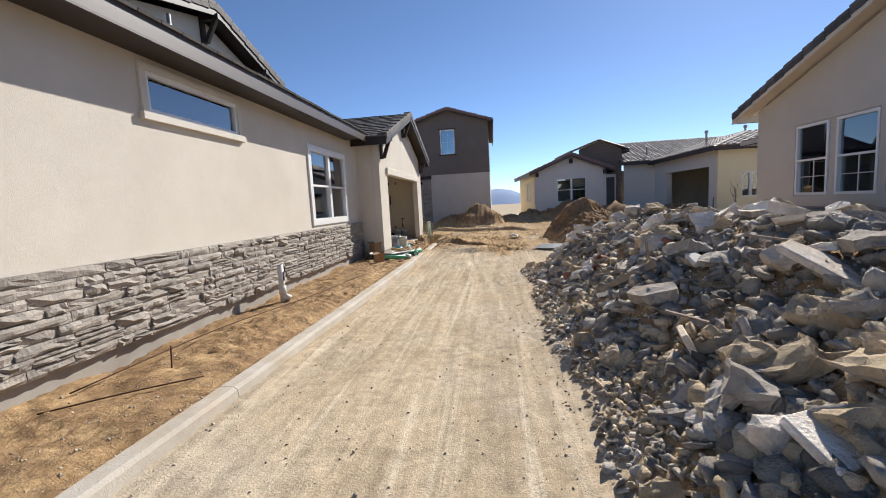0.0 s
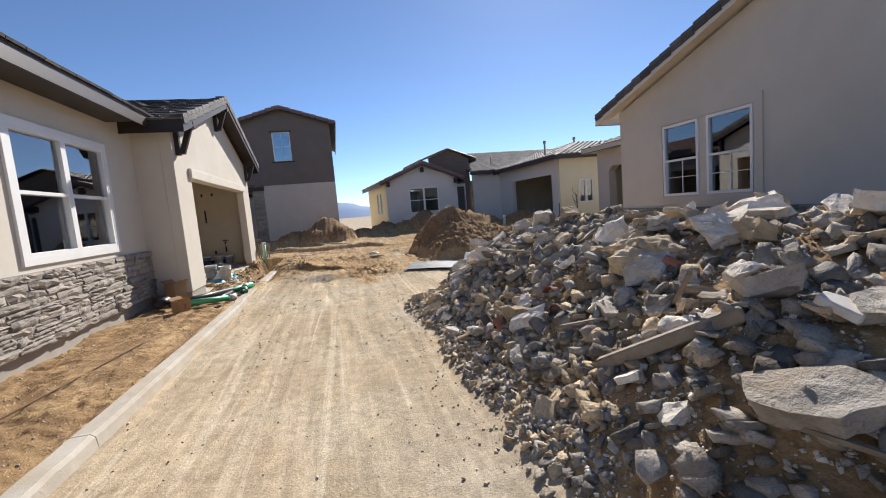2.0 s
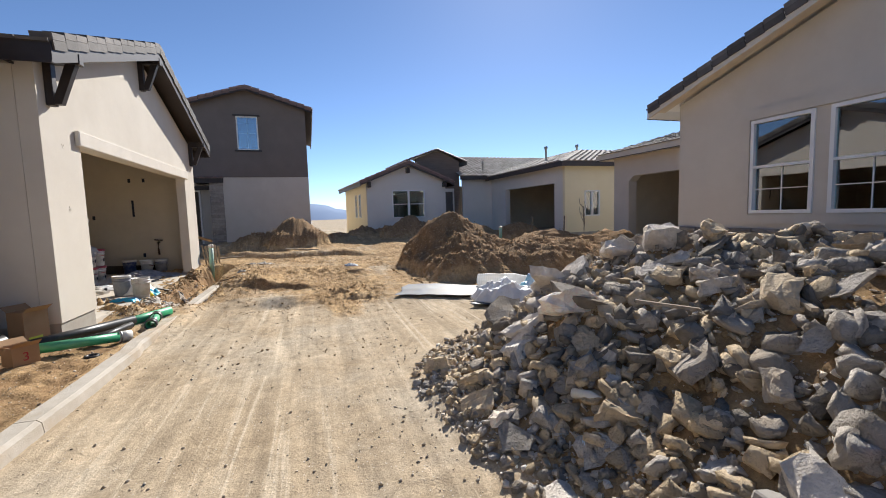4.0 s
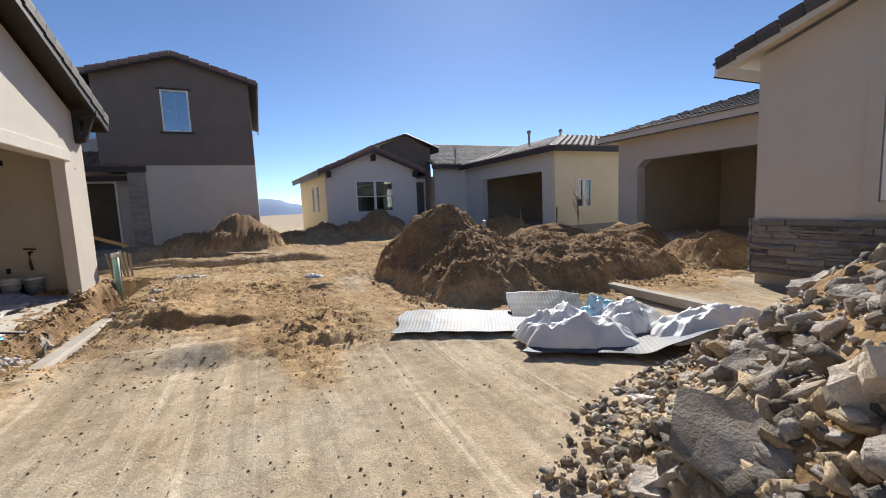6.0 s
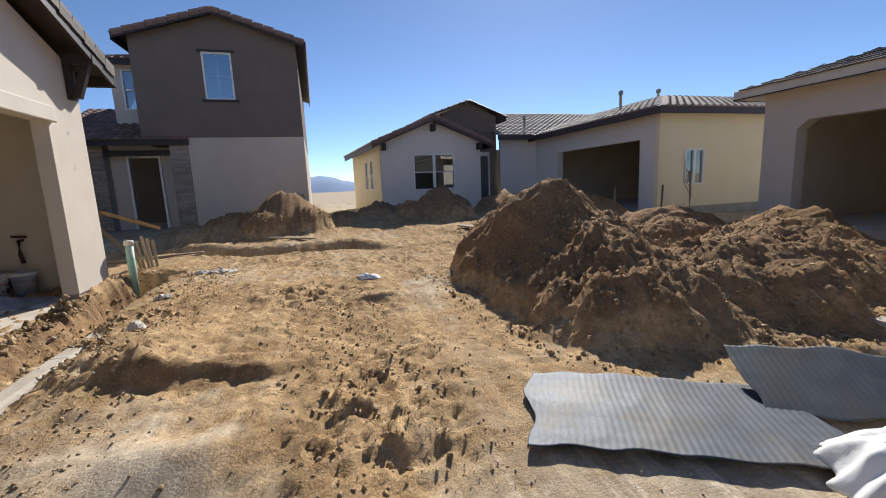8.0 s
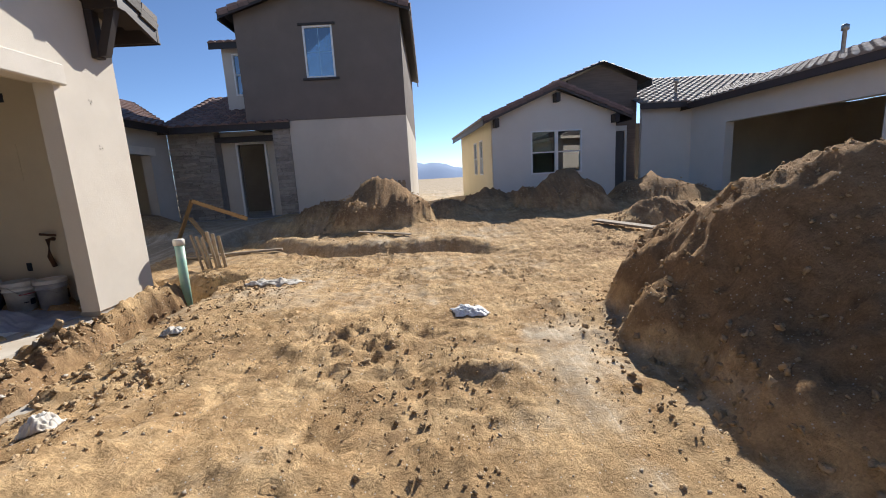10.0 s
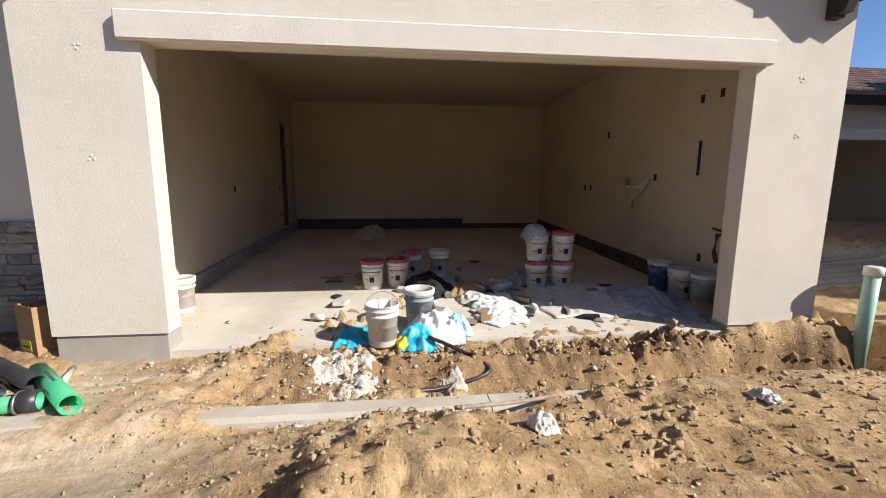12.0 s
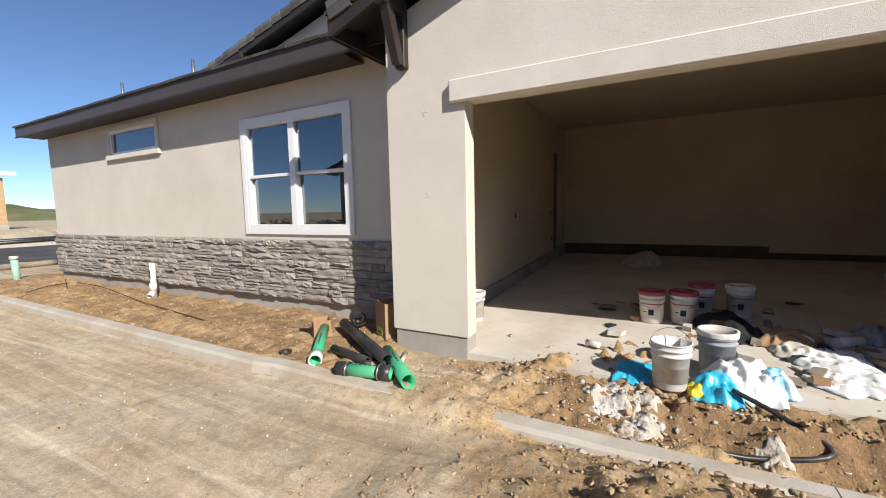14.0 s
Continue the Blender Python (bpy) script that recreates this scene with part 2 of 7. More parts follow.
def ground_mat():
    """Compacted decomposed granite: tan and ochre soil, pale dusty wheel paths, damp brown patches, pale grit."""
    m = mat("bare_soil", (0.57, 0.455, 0.315), (0.47, 0.36, 0.235), 0.9, 1.0, 0.6, 60, (0.57, 0.495, 0.385), 0.38, 0.9, depth=0.012, spec=0.08)
    n, l = m.node_tree.nodes, m.node_tree.links
    p = n["Principled BSDF"]
    base = p.inputs["Base Color"].links[0].from_socket
    geo = n.new("ShaderNodeNewGeometry")

    def noise_at(sc, det, rgh, stretch=None, warp=0.0):
        t = n.new("ShaderNodeTexNoise")
        t.inputs["Scale"].default_value, t.inputs["Detail"].default_value, t.inputs["Roughness"].default_value, t.inputs["Distortion"].default_value = sc, det, rgh, warp
        if stretch:
            mp = n.new("ShaderNodeMapping")
            mp.inputs["Scale"].default_value = stretch
            mp.inputs["Rotation"].default_value = (0, 0, radians(-3))
            l.new(geo.outputs["Position"], mp.inputs["Vector"])
            l.new(mp.outputs[0], t.inputs["Vector"])
        else:
            l.new(geo.outputs["Position"], t.inputs["Vector"])
        return t.outputs["Fac"]

    def value(fac, lo, hi, dark, light):
        nonlocal base
        r = n.new("ShaderNodeMapRange")
        r.inputs["From Min"].default_value, r.inputs["From Max"].default_value = lo, hi
        r.inputs["To Min"].default_value, r.inputs["To Max"].default_value = dark, light
        l.new(fac, r.inputs["Value"])
        h = n.new("ShaderNodeHueSaturation")
        l.new(base, h.inputs["Color"])
        l.new(r.outputs["Result"], h.inputs["Value"])
        base = h.outputs["Color"]

    att = n.new("ShaderNodeAttribute")
    att.attribute_name = "dug"
    brown = n.new("ShaderNodeMix")
    brown.data_type = "RGBA"
    two = n.new("ShaderNodeMix")
    two.data_type = "RGBA"
    two.inputs[6].default_value, two.inputs[7].default_value = (0.64, 0.445, 0.24, 1), (0.43, 0.272, 0.135, 1)
    rr = n.new("ShaderNodeMapRange")
    rr.inputs["From Min"].default_value, rr.inputs["From Max"].default_value = 0.36, 0.64
    l.new(noise_at(1.7, 7, 0.7, None, 0.8), rr.inputs["Value"])
    l.new(rr.outputs["Result"], two.inputs[0])
    edge = n.new("ShaderNodeMath")
    edge.operation = "ADD"
    wob = n.new("ShaderNodeMapRange")
    wob.inputs["From Min"].default_value, wob.inputs["From Max"].default_value = 0.3, 0.7
    wob.inputs["To Min"].default_value, wob.inputs["To Max"].default_value = -0.35, 0.35
    l.new(noise_at(2.6, 7, 0.7), wob.inputs["Value"])
    l.new(att.outputs["Fac"], edge.inputs[0])
    l.new(wob.outputs["Result"], edge.inputs[1])
    st = n.new("ShaderNodeMapRange")
    st.inputs["From Min"].default_value, st.inputs["From Max"].default_value = 0.25, 0.75
    l.new(edge.outputs[0], st.inputs["Value"])
    l.new(st.outputs["Result"], brown.inputs[0])
    l.new(base, brown.inputs[6])
    l.new(two.outputs[2], brown.inputs[7])
    deep = n.new("ShaderNodeMix")
    deep.data_type = "RGBA"
    dr = n.new("ShaderNodeMapRange")
    dr.inputs["From Min"].default_value, dr.inputs["From Max"].default_value = 0.95, 1.35
    l.new(edge.outputs[0], dr.inputs["Value"])
    l.new(dr.outputs["Result"], deep.inputs[0])
    l.new(brown.outputs[2], deep.inputs[6])
    deep.inputs[7].default_value = (0.34, 0.215, 0.115, 1)
    base = deep.outputs[2]
    value(noise_at(1.0, 9, 0.68, (2.6, 0.26, 1), 1.1), 0.36, 0.64, 0.80, 1.13)
    value(noise_at(1.0, 7, 0.65, (7.0, 0.22, 1), 1.6), 0.36, 0.64, 0.88, 1.07)
    # pale dust ground fine along the wheel paths
    dust = n.new("ShaderNodeMix")
    dust.data_type = "RGBA"
    dust.inputs[7].default_value = (0.68, 0.57, 0.42, 1)
    dm = n.new("ShaderNodeMapRange")
    dm.inputs["From Min"].default_value, dm.inputs["From Max"].default_value, dm.inputs["To Max"].default_value = 0.54, 0.66, 0.95
    l.new(noise_at(1.0, 8, 0.7, (5.0, 0.16, 1), 0.9), dm.inputs["Value"])
    off = n.new("ShaderNodeMath")
    off.operation = "SUBTRACT"
    off.use_clamp = True
    l.new(dm.outputs["Result"], off.inputs[0])
    l.new(st.outputs["Result"], off.inputs[1])
    l.new(off.outputs[0], dust.inputs[0])
    l.new(base, dust.inputs[6])
    base = dust.outputs[2]
    value(noise_at(7, 9, 0.8, None, 1.2), 0.34, 0.66, 0.70, 1.20)
    value(noise_at(60, 7, 0.85), 0.36, 0.64, 0.78, 1.15)
    grit = n.new("ShaderNodeTexVoronoi")
    grit.inputs["Scale"].default_value = 38
    l.new(geo.outputs["Position"], grit.inputs["Vector"])
    r = n.new("ShaderNodeMapRange")
    r.inputs["From Min"].default_value, r.inputs["From Max"].default_value = 0.20, 0.14
    l.new(grit.outputs["Distance"], r.inputs["Value"])
    pick = n.new("ShaderNodeSeparateColor")
    l.new(grit.outputs["Color"], pick.inputs[0])
    gate = n.new("ShaderNodeMath")
    gate.operation = "GREATER_THAN"
    gate.inputs[1].default_value = 0.72
    l.new(pick.outputs[0], gate.inputs[0])
    mul = n.new("ShaderNodeMath")
    mul.operation = "MULTIPLY"
    l.new(r.outputs["Result"], mul.inputs[0])
    l.new(gate.outputs[0], mul.inputs[1])
    k = n.new("ShaderNodeMix")
    k.data_type = "RGBA"
    l.new(mul.outputs[0], k.inputs[0])
    l.new(base, k.inputs[6])
    k.inputs[7].default_value = (0.60, 0.54, 0.45, 1)
    l.new(k.outputs[2], p.inputs["Base Color"])
    lump = n.new("ShaderNodeBump")
    lump.inputs["Distance"].default_value = 0.035
    l.new(noise_at(11, 9, 0.72, None, 0.6), lump.inputs["Height"])
    br = n.new("ShaderNodeMapRange")
    br.inputs["From Min"].default_value, br.inputs["From Max"].default_value = 0.2, 0.8
    br.inputs["To Min"].default_value, br.inputs["To Max"].default_value = 0.05, 0.9
    l.new(edge.outputs[0], br.inputs["Value"])
    l.new(br.outputs["Result"], lump.inputs["Strength"])
    l.new(lump.outputs[0], p.inputs["Normal"].links[0].from_node.inputs["Normal"])
    return m


M["soil"] = ground_mat()
M["plaster_spill"] = mat("dried_white_plaster", (0.68, 0.64, 0.58), (0.52, 0.46, 0.385), 9, 0.95, 0.8, 50, (0.42, 0.31, 0.2), 5, 0.85, mid=16, mid_depth=0.04)


# ---- building helpers ----
ORIGIN = {}


def thing(name, at=(0, 0, 0), label="", category="", group="", kind=""):
    """An Empty at the base of a thing."""
    e = new(name)
    e.empty_display_size = 0.1
    e.location = at
    ORIGIN[e] = Matrix.Translation(at)
    return tagged(e, label, category, group, kind)


def link_mesh(name, me, material, parent=None, label=""):
    ob = new(name, me)
    if material is not None and not me.materials:
        me.materials.append(M[material] if isinstance(material, str) else material)
    if parent is not None:
        ob.parent = parent
        ob.matrix_parent_inverse = ORIGIN.get(parent, Matrix.Identity(4)).inverted()
        ORIGIN[ob] = Matrix.Identity(4)
    if label:
        ob["label"] = label
    return ob


def part(name, bm, material, parent=None, label="", smooth=False):
    me = bpy.data.meshes.new(name)
    bmesh.ops.recalc_face_normals(bm, faces=bm.faces)
    if smooth:
        for f in bm.faces:
            f.smooth = True
    bm.to_mesh(me)
    bm.free()
    return link_mesh(name, me, material, parent, label)


def raw(name, verts, faces, material, parent=None, label="", smooth=False):
    me = bpy.data.meshes.new(name)
    me.from_pydata(verts, [], faces)
    if smooth:
        me.shade_smooth()
    return link_mesh(name, me, material, parent, label)


class Plane:
    """A frame on a wall: u along it, v up, w out of it."""

    def __init__(self, o, u, w, v=(0, 0, 1)):
        self.o, self.u, self.v, self.w = Vector(o), Vector(u).normalized(), Vector(v).normalized(), Vector(w).normalized()

    def at(self, u, v, w=0.0):
        return self.o + self.u * u + self.v * v + self.w * w


def box(bm, F, u0, u1, v0, v1, w0, w1, bevel=0.0):
    c = [bm.verts.new(F.at(u, v, w)) for u in (u0, u1) for v in (v0, v1) for w in (w0, w1)]
    fs = [bm.faces.new([c[i] for i in q]) for q in ((0, 1, 3, 2), (4, 6, 7, 5), (0, 4, 5, 1), (2, 3, 7, 6), (0, 2, 6, 4), (1, 5, 7, 3))]
    if bevel:
        es = {e for f in fs for e in f.edges}
        bmesh.ops.recalc_face_normals(bm, faces=fs)
        bmesh.ops.bevel(bm, geom=list(es), offset=bevel, segments=1, affect="EDGES", profile=0.5)
    return bm


W = Plane((0, 0, 0), (1, 0, 0), (0, 0, 1), (0, 1, 0))


def wbox(x0, x1, y0, y1, z0, z1, bevel=0.0):
    return box(bmesh.new(), W, x0, x1, y0, y1, z0, z1, bevel)


def wall(F, outline, holes, thick):
    """A wall slab with openings cut through: outline and holes in (u, v); the outer face lies at w = 0."""
    bm = bmesh.new()
    edges = []
    for loop in (outline, *holes):
        vs = [bm.verts.new(F.at(u, v)) for u, v in loop]
        edges += [bm.edges.new((vs[i], vs[(i + 1) % len(vs)])) for i in range(len(vs))]
    bmesh.ops.triangle_fill(bm, edges=edges, use_beauty=True)
    got = bmesh.ops.extrude_face_region(bm, geom=bm.faces[:])
    bmesh.ops.translate(bm, vec=-F.w * thick, verts=[v for v in got["geom"] if isinstance(v, bmesh.types.BMVert)])
    return bm


def rect(u0, u1, v0, v1):
    return [(u0, v0), (u1, v0), (u1, v1), (u0, v1)]


def prism(F, outline, w0, w1):
    bm = bmesh.new()
    a = [bm.verts.new(F.at(u, v, w0)) for u, v in outline]
    b = [bm.verts.new(F.at(u, v, w1)) for u, v in outline]
    bm.faces.new(a)
    bm.faces.new(b[::-1])
    for i in range(len(a)):
        k = (i + 1) % len(a)
        bm.faces.new((a[i], b[i], b[k], a[k]))
    return bm


def tube(bm, path, radius, sides=12, wall_t=0.0, cap=True):
    """A round bar along a path, or a hollow pipe when wall_t is given."""
    path = [Vector(p) for p in path]
    rings = []
    for r in ([radius] if not wall_t else [radius, radius - wall_t]):
        loop = []
        for i, p in enumerate(path):
            d = (path[min(i + 1, len(path) - 1)] - path[max(i - 1, 0)]).normalized()
            q = d.to_track_quat("Z", "Y")
            loop.append([bm.verts.new(p + q @ Vector((r * math.cos(a), r * math.sin(a), 0))) for a in (2 * math.pi * k / sides for k in range(sides))])
        rings.append(loop)
        for i in range(len(path) - 1):
            for k in range(sides):
                f = bm.faces.new((loop[i][k], loop[i][(k + 1) % sides], loop[i + 1][(k + 1) % sides], loop[i + 1][k]))
                f.smooth = True
    for e in (0, -1):
        if wall_t:
            for k in range(sides):
                bm.faces.new((rings[0][e][k], rings[0][e][(k + 1) % sides], rings[1][e][(k + 1) % sides], rings[1][e][k]))
        elif cap:
            bm.faces.new(rings[0][e])
    return bm


def lathe(bm, at, profile, sides=20):
    """Turn a profile of (radius, z) about the upright axis at a place."""
    at = Vector(at)
    loops = [[bm.verts.new(at + Vector((r * math.cos(a), r * math.sin(a), z))) for a in (2 * math.pi * k / sides for k in range(sides))] for r, z in profile]
    for a, b in zip(loops, loops[1:]):
        for k in range(sides):
            f = bm.faces.new((a[k], a[(k + 1) % sides], b[(k + 1) % sides], b[k]))
            f.smooth = True
    return bm


def tiles(F, v0, v1, lo, hi, profile="flat", course=0.33, width=0.30):
    """One joined field of roof tiles on the plane F: u along the eave, v up the slope; lo(v), hi(v) bound each course."""
    verts, faces = [], []
    rows = max(1, int(math.ceil((v1 - v0) / course)))
    for r in range(rows):
        a, b = v0 + r * course, min(v0 + (r + 1) * course + 0.03, v1 + 0.02)
        mid = min((a + b) / 2, v1)
        u, end = lo(mid), hi(mid)
        if profile == "flat":
            u -= (r % 2) * width / 2
        while u < end - 0.02:
            p, q = max(u, lo(mid)), min(u + width, end)
            k = len(verts)
            if q - p < 0.03:
                u += width
                continue
            if profile == "flat":
                g = 0.006
                jig = random.uniform(-0.004, 0.006)
                for uu in (p + g, q - g):
                    verts += [F.at(uu, a, 0.03 + jig), F.at(uu, a, 0.065 + jig), F.at(uu, b, 0.035 + jig)]
                faces += [(k, k + 3, k + 4, k + 1), (k + 1, k + 4, k + 5, k + 2), (k, k + 1, k + 2), (k + 3, k + 5, k + 4)]
            else:
                n = 6
                for i in range(n + 1):
                    s = math.sin(math.pi * i / n)
                    uu = p + (q - p) * i / n
                    verts += [F.at(uu, a, 0.02), F.at(uu, a, 0.035 + 0.07 * s), F.at(uu, b, 0.012 + 0.055 * s)]
                for i in range(n):
                    j = k + 3 * i
                    faces += [(j, j + 3, j + 4, j + 1), (j + 1, j + 4, j + 5, j + 2)]
            u += width
    return verts, faces


def window(parent, F, u0, u1, v0, v1, sashes=2, hung=True, grid=False, trim=0.0, trim_mat="stucco_band", inset=0.03, glass="glass", sill=False, room=True):
    """A vinyl window in an opening of the wall plane F: trim round it, a frame, sashes, panes."""
    win = thing("window", F.at((u0 + u1) / 2, v0, 0))
    win.parent = parent
    win.matrix_parent_inverse = ORIGIN[parent].inverted()
    if trim:
        bm = bmesh.new()
        t, p = trim, 0.035
        box(bm, F, u0 - t, u1 + t, v1, v1 + t, 0.002, p)
        box(bm, F, u0 - t, u0, v0, v1, 0.002, p)
        box(bm, F, u1, u1 + t, v0, v1, 0.002, p)
        box(bm, F, u0 - t - (0.03 if sill else 0), u1 + t + (0.03 if sill else 0), v0 - t, v0, 0.002, p + (0.03 if sill else 0.0))
        part("trim", bm, trim_mat, win)
    w = (u1 - u0) / sashes
    fw = 0.055
    for s in range(sashes):
        a, b = u0 + s * w, u0 + (s + 1) * w
        bm = bmesh.new()
        box(bm, F, a, a + fw, v0, v1, -0.07, inset)
        box(bm, F, b - fw, b, v0, v1, -0.07, inset)
        box(bm, F, a + fw, b - fw, v0, v0 + fw, -0.07, inset)
        box(bm, F, a + fw, b - fw, v1 - fw, v1, -0.07, inset)
        vm = (v0 + v1) / 2
        if hung:
            box(bm, F, a + fw, b - fw, vm - 0.022, vm + 0.022, -0.06, inset - 0.012)
        part("window_frame", bm, "vinyl", win)
        if grid:
            bm = bmesh.new()
            for lo, hi in ((v0 + fw, vm - 0.022), (vm + 0.022, v1 - fw)) if hung else ((v0 + fw, v1 - fw),):
                um, hm = (a + b) / 2, (lo + hi) / 2
                box(bm, F, um - 0.007, um + 0.007, lo, hi, -0.045, -0.033)
                box(bm, F, a + fw, um - 0.008, hm - 0.007, hm + 0.007, -0.045, -0.033)
                box(bm, F, um + 0.008, b - fw, hm - 0.007, hm + 0.007, -0.045, -0.033)
            part("grille", bm, "vinyl", win)
        for lo, hi, back in ((v0 + fw, vm - 0.02, -0.05), (vm + 0.02, v1 - fw, -0.025)) if hung else ((v0 + fw, v1 - fw, -0.03),):
            bm = bmesh.new()
            box(bm, F, a + fw - 0.01, b - fw + 0.01, lo - 0.01, hi + 0.01, back - 0.006, back)
            pane = part("pane", bm, glass, win)
            pane.visible_shadow = False
    return win


def ledge_stones(parent, F, u0, u1, v0, v1, material, courses, lengths, proud=(0.035, 0.075), seed=1, variants=10):
    """Courses of split ledge stones, each a piece of its own on shared rough-faced meshes."""
    rng = random.Random(seed)
    metas = []
    for k in range(variants):
        bm = bmesh.new()
        nx, nz = 5, 3
        grid = [[bm.verts.new((x / nx - 0.5, z / nz - 0.5, (1.0 if 0 < x < nx and 0 < z < nz else 0.72) + rng.uniform(-0.28, 0.28))) for z in range(nz + 1)] for x in range(nx + 1)]
        for x in range(nx):
            for z in range(nz):
                bm.faces.new((grid[x][z], grid[x + 1][z], grid[x + 1][z + 1], grid[x][z + 1]))
        rim = [grid[x][0] for x in range(nx + 1)] + [grid[nx][z] for z in range(1, nz + 1)] + [grid[x][nz] for x in range(nx - 1, -1, -1)] + [grid[0][z] for z in range(nz - 1, 0, -1)]
        base = [bm.verts.new((v.co.x, v.co.y, 0)) for v in rim]
        for i in range(len(rim)):
            j = (i + 1) % len(rim)
            bm.faces.new((rim[j], rim[i], base[i], base[j]))
        bmesh.ops.recalc_face_normals(bm, faces=bm.faces)
        me = bpy.data.meshes.new("stone")
        bm.to_mesh(me)
        bm.free()
        me.materials.append(M[material])
        metas.append(me)
    h = (v1 - v0) / courses
    rot = Matrix((F.u, F.v, F.w)).transposed().to_4x4()
    inv = ORIGIN[parent].inverted()
    for c in range(courses):
        u = u0 - rng.uniform(0, 0.1)
        while u < u1 - 0.02:
            ln = rng.uniform(*lengths)
            if u + ln > u1 - 0.1:
                ln = u1 - u
            a, b = max(u, u0), min(u + ln, u1)
            if b - a > 0.02:
                split = rng.random() < 0.16
                for part_i in range(2 if split else 1):
                    hh = h / 2 if split else h
                    ob = new("stone", rng.choice(metas))
                    ob.parent = parent
                    ob.matrix_parent_inverse = inv
                    ob.matrix_basis = Matrix.Translation(F.at((a + b) / 2, v0 + c * h + hh * (part_i + 0.5))) @ rot @ Matrix.Diagonal((b - a - 0.008, hh - 0.007, rng.uniform(*proud), 1)) @ pose(0, 0, 0, 0, 0, rng.choice((0, 180)))
            u += ln


# ---- ground ----
def ramp_lin(v, a, b):
    return min(1.0, max(0.0, (v - a) / (b - a)))


def bell(x, y, cx, cy, h, rx, ry, p=2.0):
    d = math.sqrt(((x - cx) / rx) ** 2 + ((y - cy) / ry) ** 2)
    return h * max(0.0, 1 - d) ** (1 / p) if p > 3 else h * math.exp(-(d ** p))


def ramp01(v, a, b):
    t = min(1.0, max(0.0, (v - a) / (b - a)))
    return t * t * (3 - 2 * t)


def cone(x, y, cx, cy, h, rx, ry):
    d = math.sqrt(((x - cx) / rx) ** 2 + ((y - cy) / ry) ** 2)
    return h * max(0.0, 1 - d) * 1.12 if d > 0.4 else h * (0.672 + 0.30 * (1 - (d / 0.4) ** 2))


PILES = (  # x, y, height, radii: heaps of dug soil
    (3.55, 15.2, 1.24, 1.45, 1.8), (3.6, 14.2, 0.68, 1.5, 1.5), (4.9, 13.4, 0.44, 1.6, 1.3), (6.3, 13.7, 0.38, 1.7, 1.6), (7.6, 14.6, 0.42, 1.6, 1.4), (3.3, 12.95, 0.30, 1.2, 0.9),
    (-0.7, 23.5, 0.95, 1.5, 1.5), (4.7, 24.6, 0.85, 1.5, 1.4), (7.6, 24.9, 0.5, 1.8, 1.2), (9.6, 22.2, 0.5, 1.3, 1.2), (2.6, 25.4, 0.35, 1.4, 1.0),
    (-7.4, 23.6, 0.4, 1.6, 1.5), (8.2, 17.6, 0.45, 2.0, 1.2),
    (6.9, 16.3, 0.38, 1.2, 1.0), (9.2, 15.6, 0.5, 1.4, 1.2), (5.4, 17.6, 0.30, 1.1, 0.9), (6.6, 19.2, 0.36, 1.3, 1.0), (8.9, 13.0, 0.42, 1.4, 1.0), (5.9, 21.4, 0.3, 1.2, 0.9),
    (-2.4, 24.6, 0.35, 1.2, 0.8), (1.2, 24.3, 0.22, 1.0, 0.8),
)


def rubble_height(x, y):
    if not (-6 < y < 10.2 and 0.3 < x < 7.2):
        return 0.0
    n = noise.noise((x * 0.9, y * 0.9, 3.1)) * 0.16 + noise.noise((x * 2.3, y * 2.3, 8.1)) * 0.10
    edge = 0.74 + 0.18 * noise.noise((y * 0.7, 2.0, 0)) + 0.4 * ramp01(y, 8.0, 9.4)
    s = 0.4 * ramp01(x, edge, edge + 1.9) + 0.6 * ramp_lin(x, edge, edge + 2.15) * (1 - 0.85 * ramp01(x, 4.2, 6.6))
    top = 1.17 - 0.22 * ramp01(y, 6.8, 9.4)
    ends = ramp01(y, -6, -3.8) * (1 - ramp01(y, 7.4 + 0.5 * (x - 2), 9.6 + 0.2 * (x - 2)))
    return max(0.0, s * top * ends + n * min(1, s * 2) * ends)


def ground_height(x, y):
    return ground_at(x, y)[0]


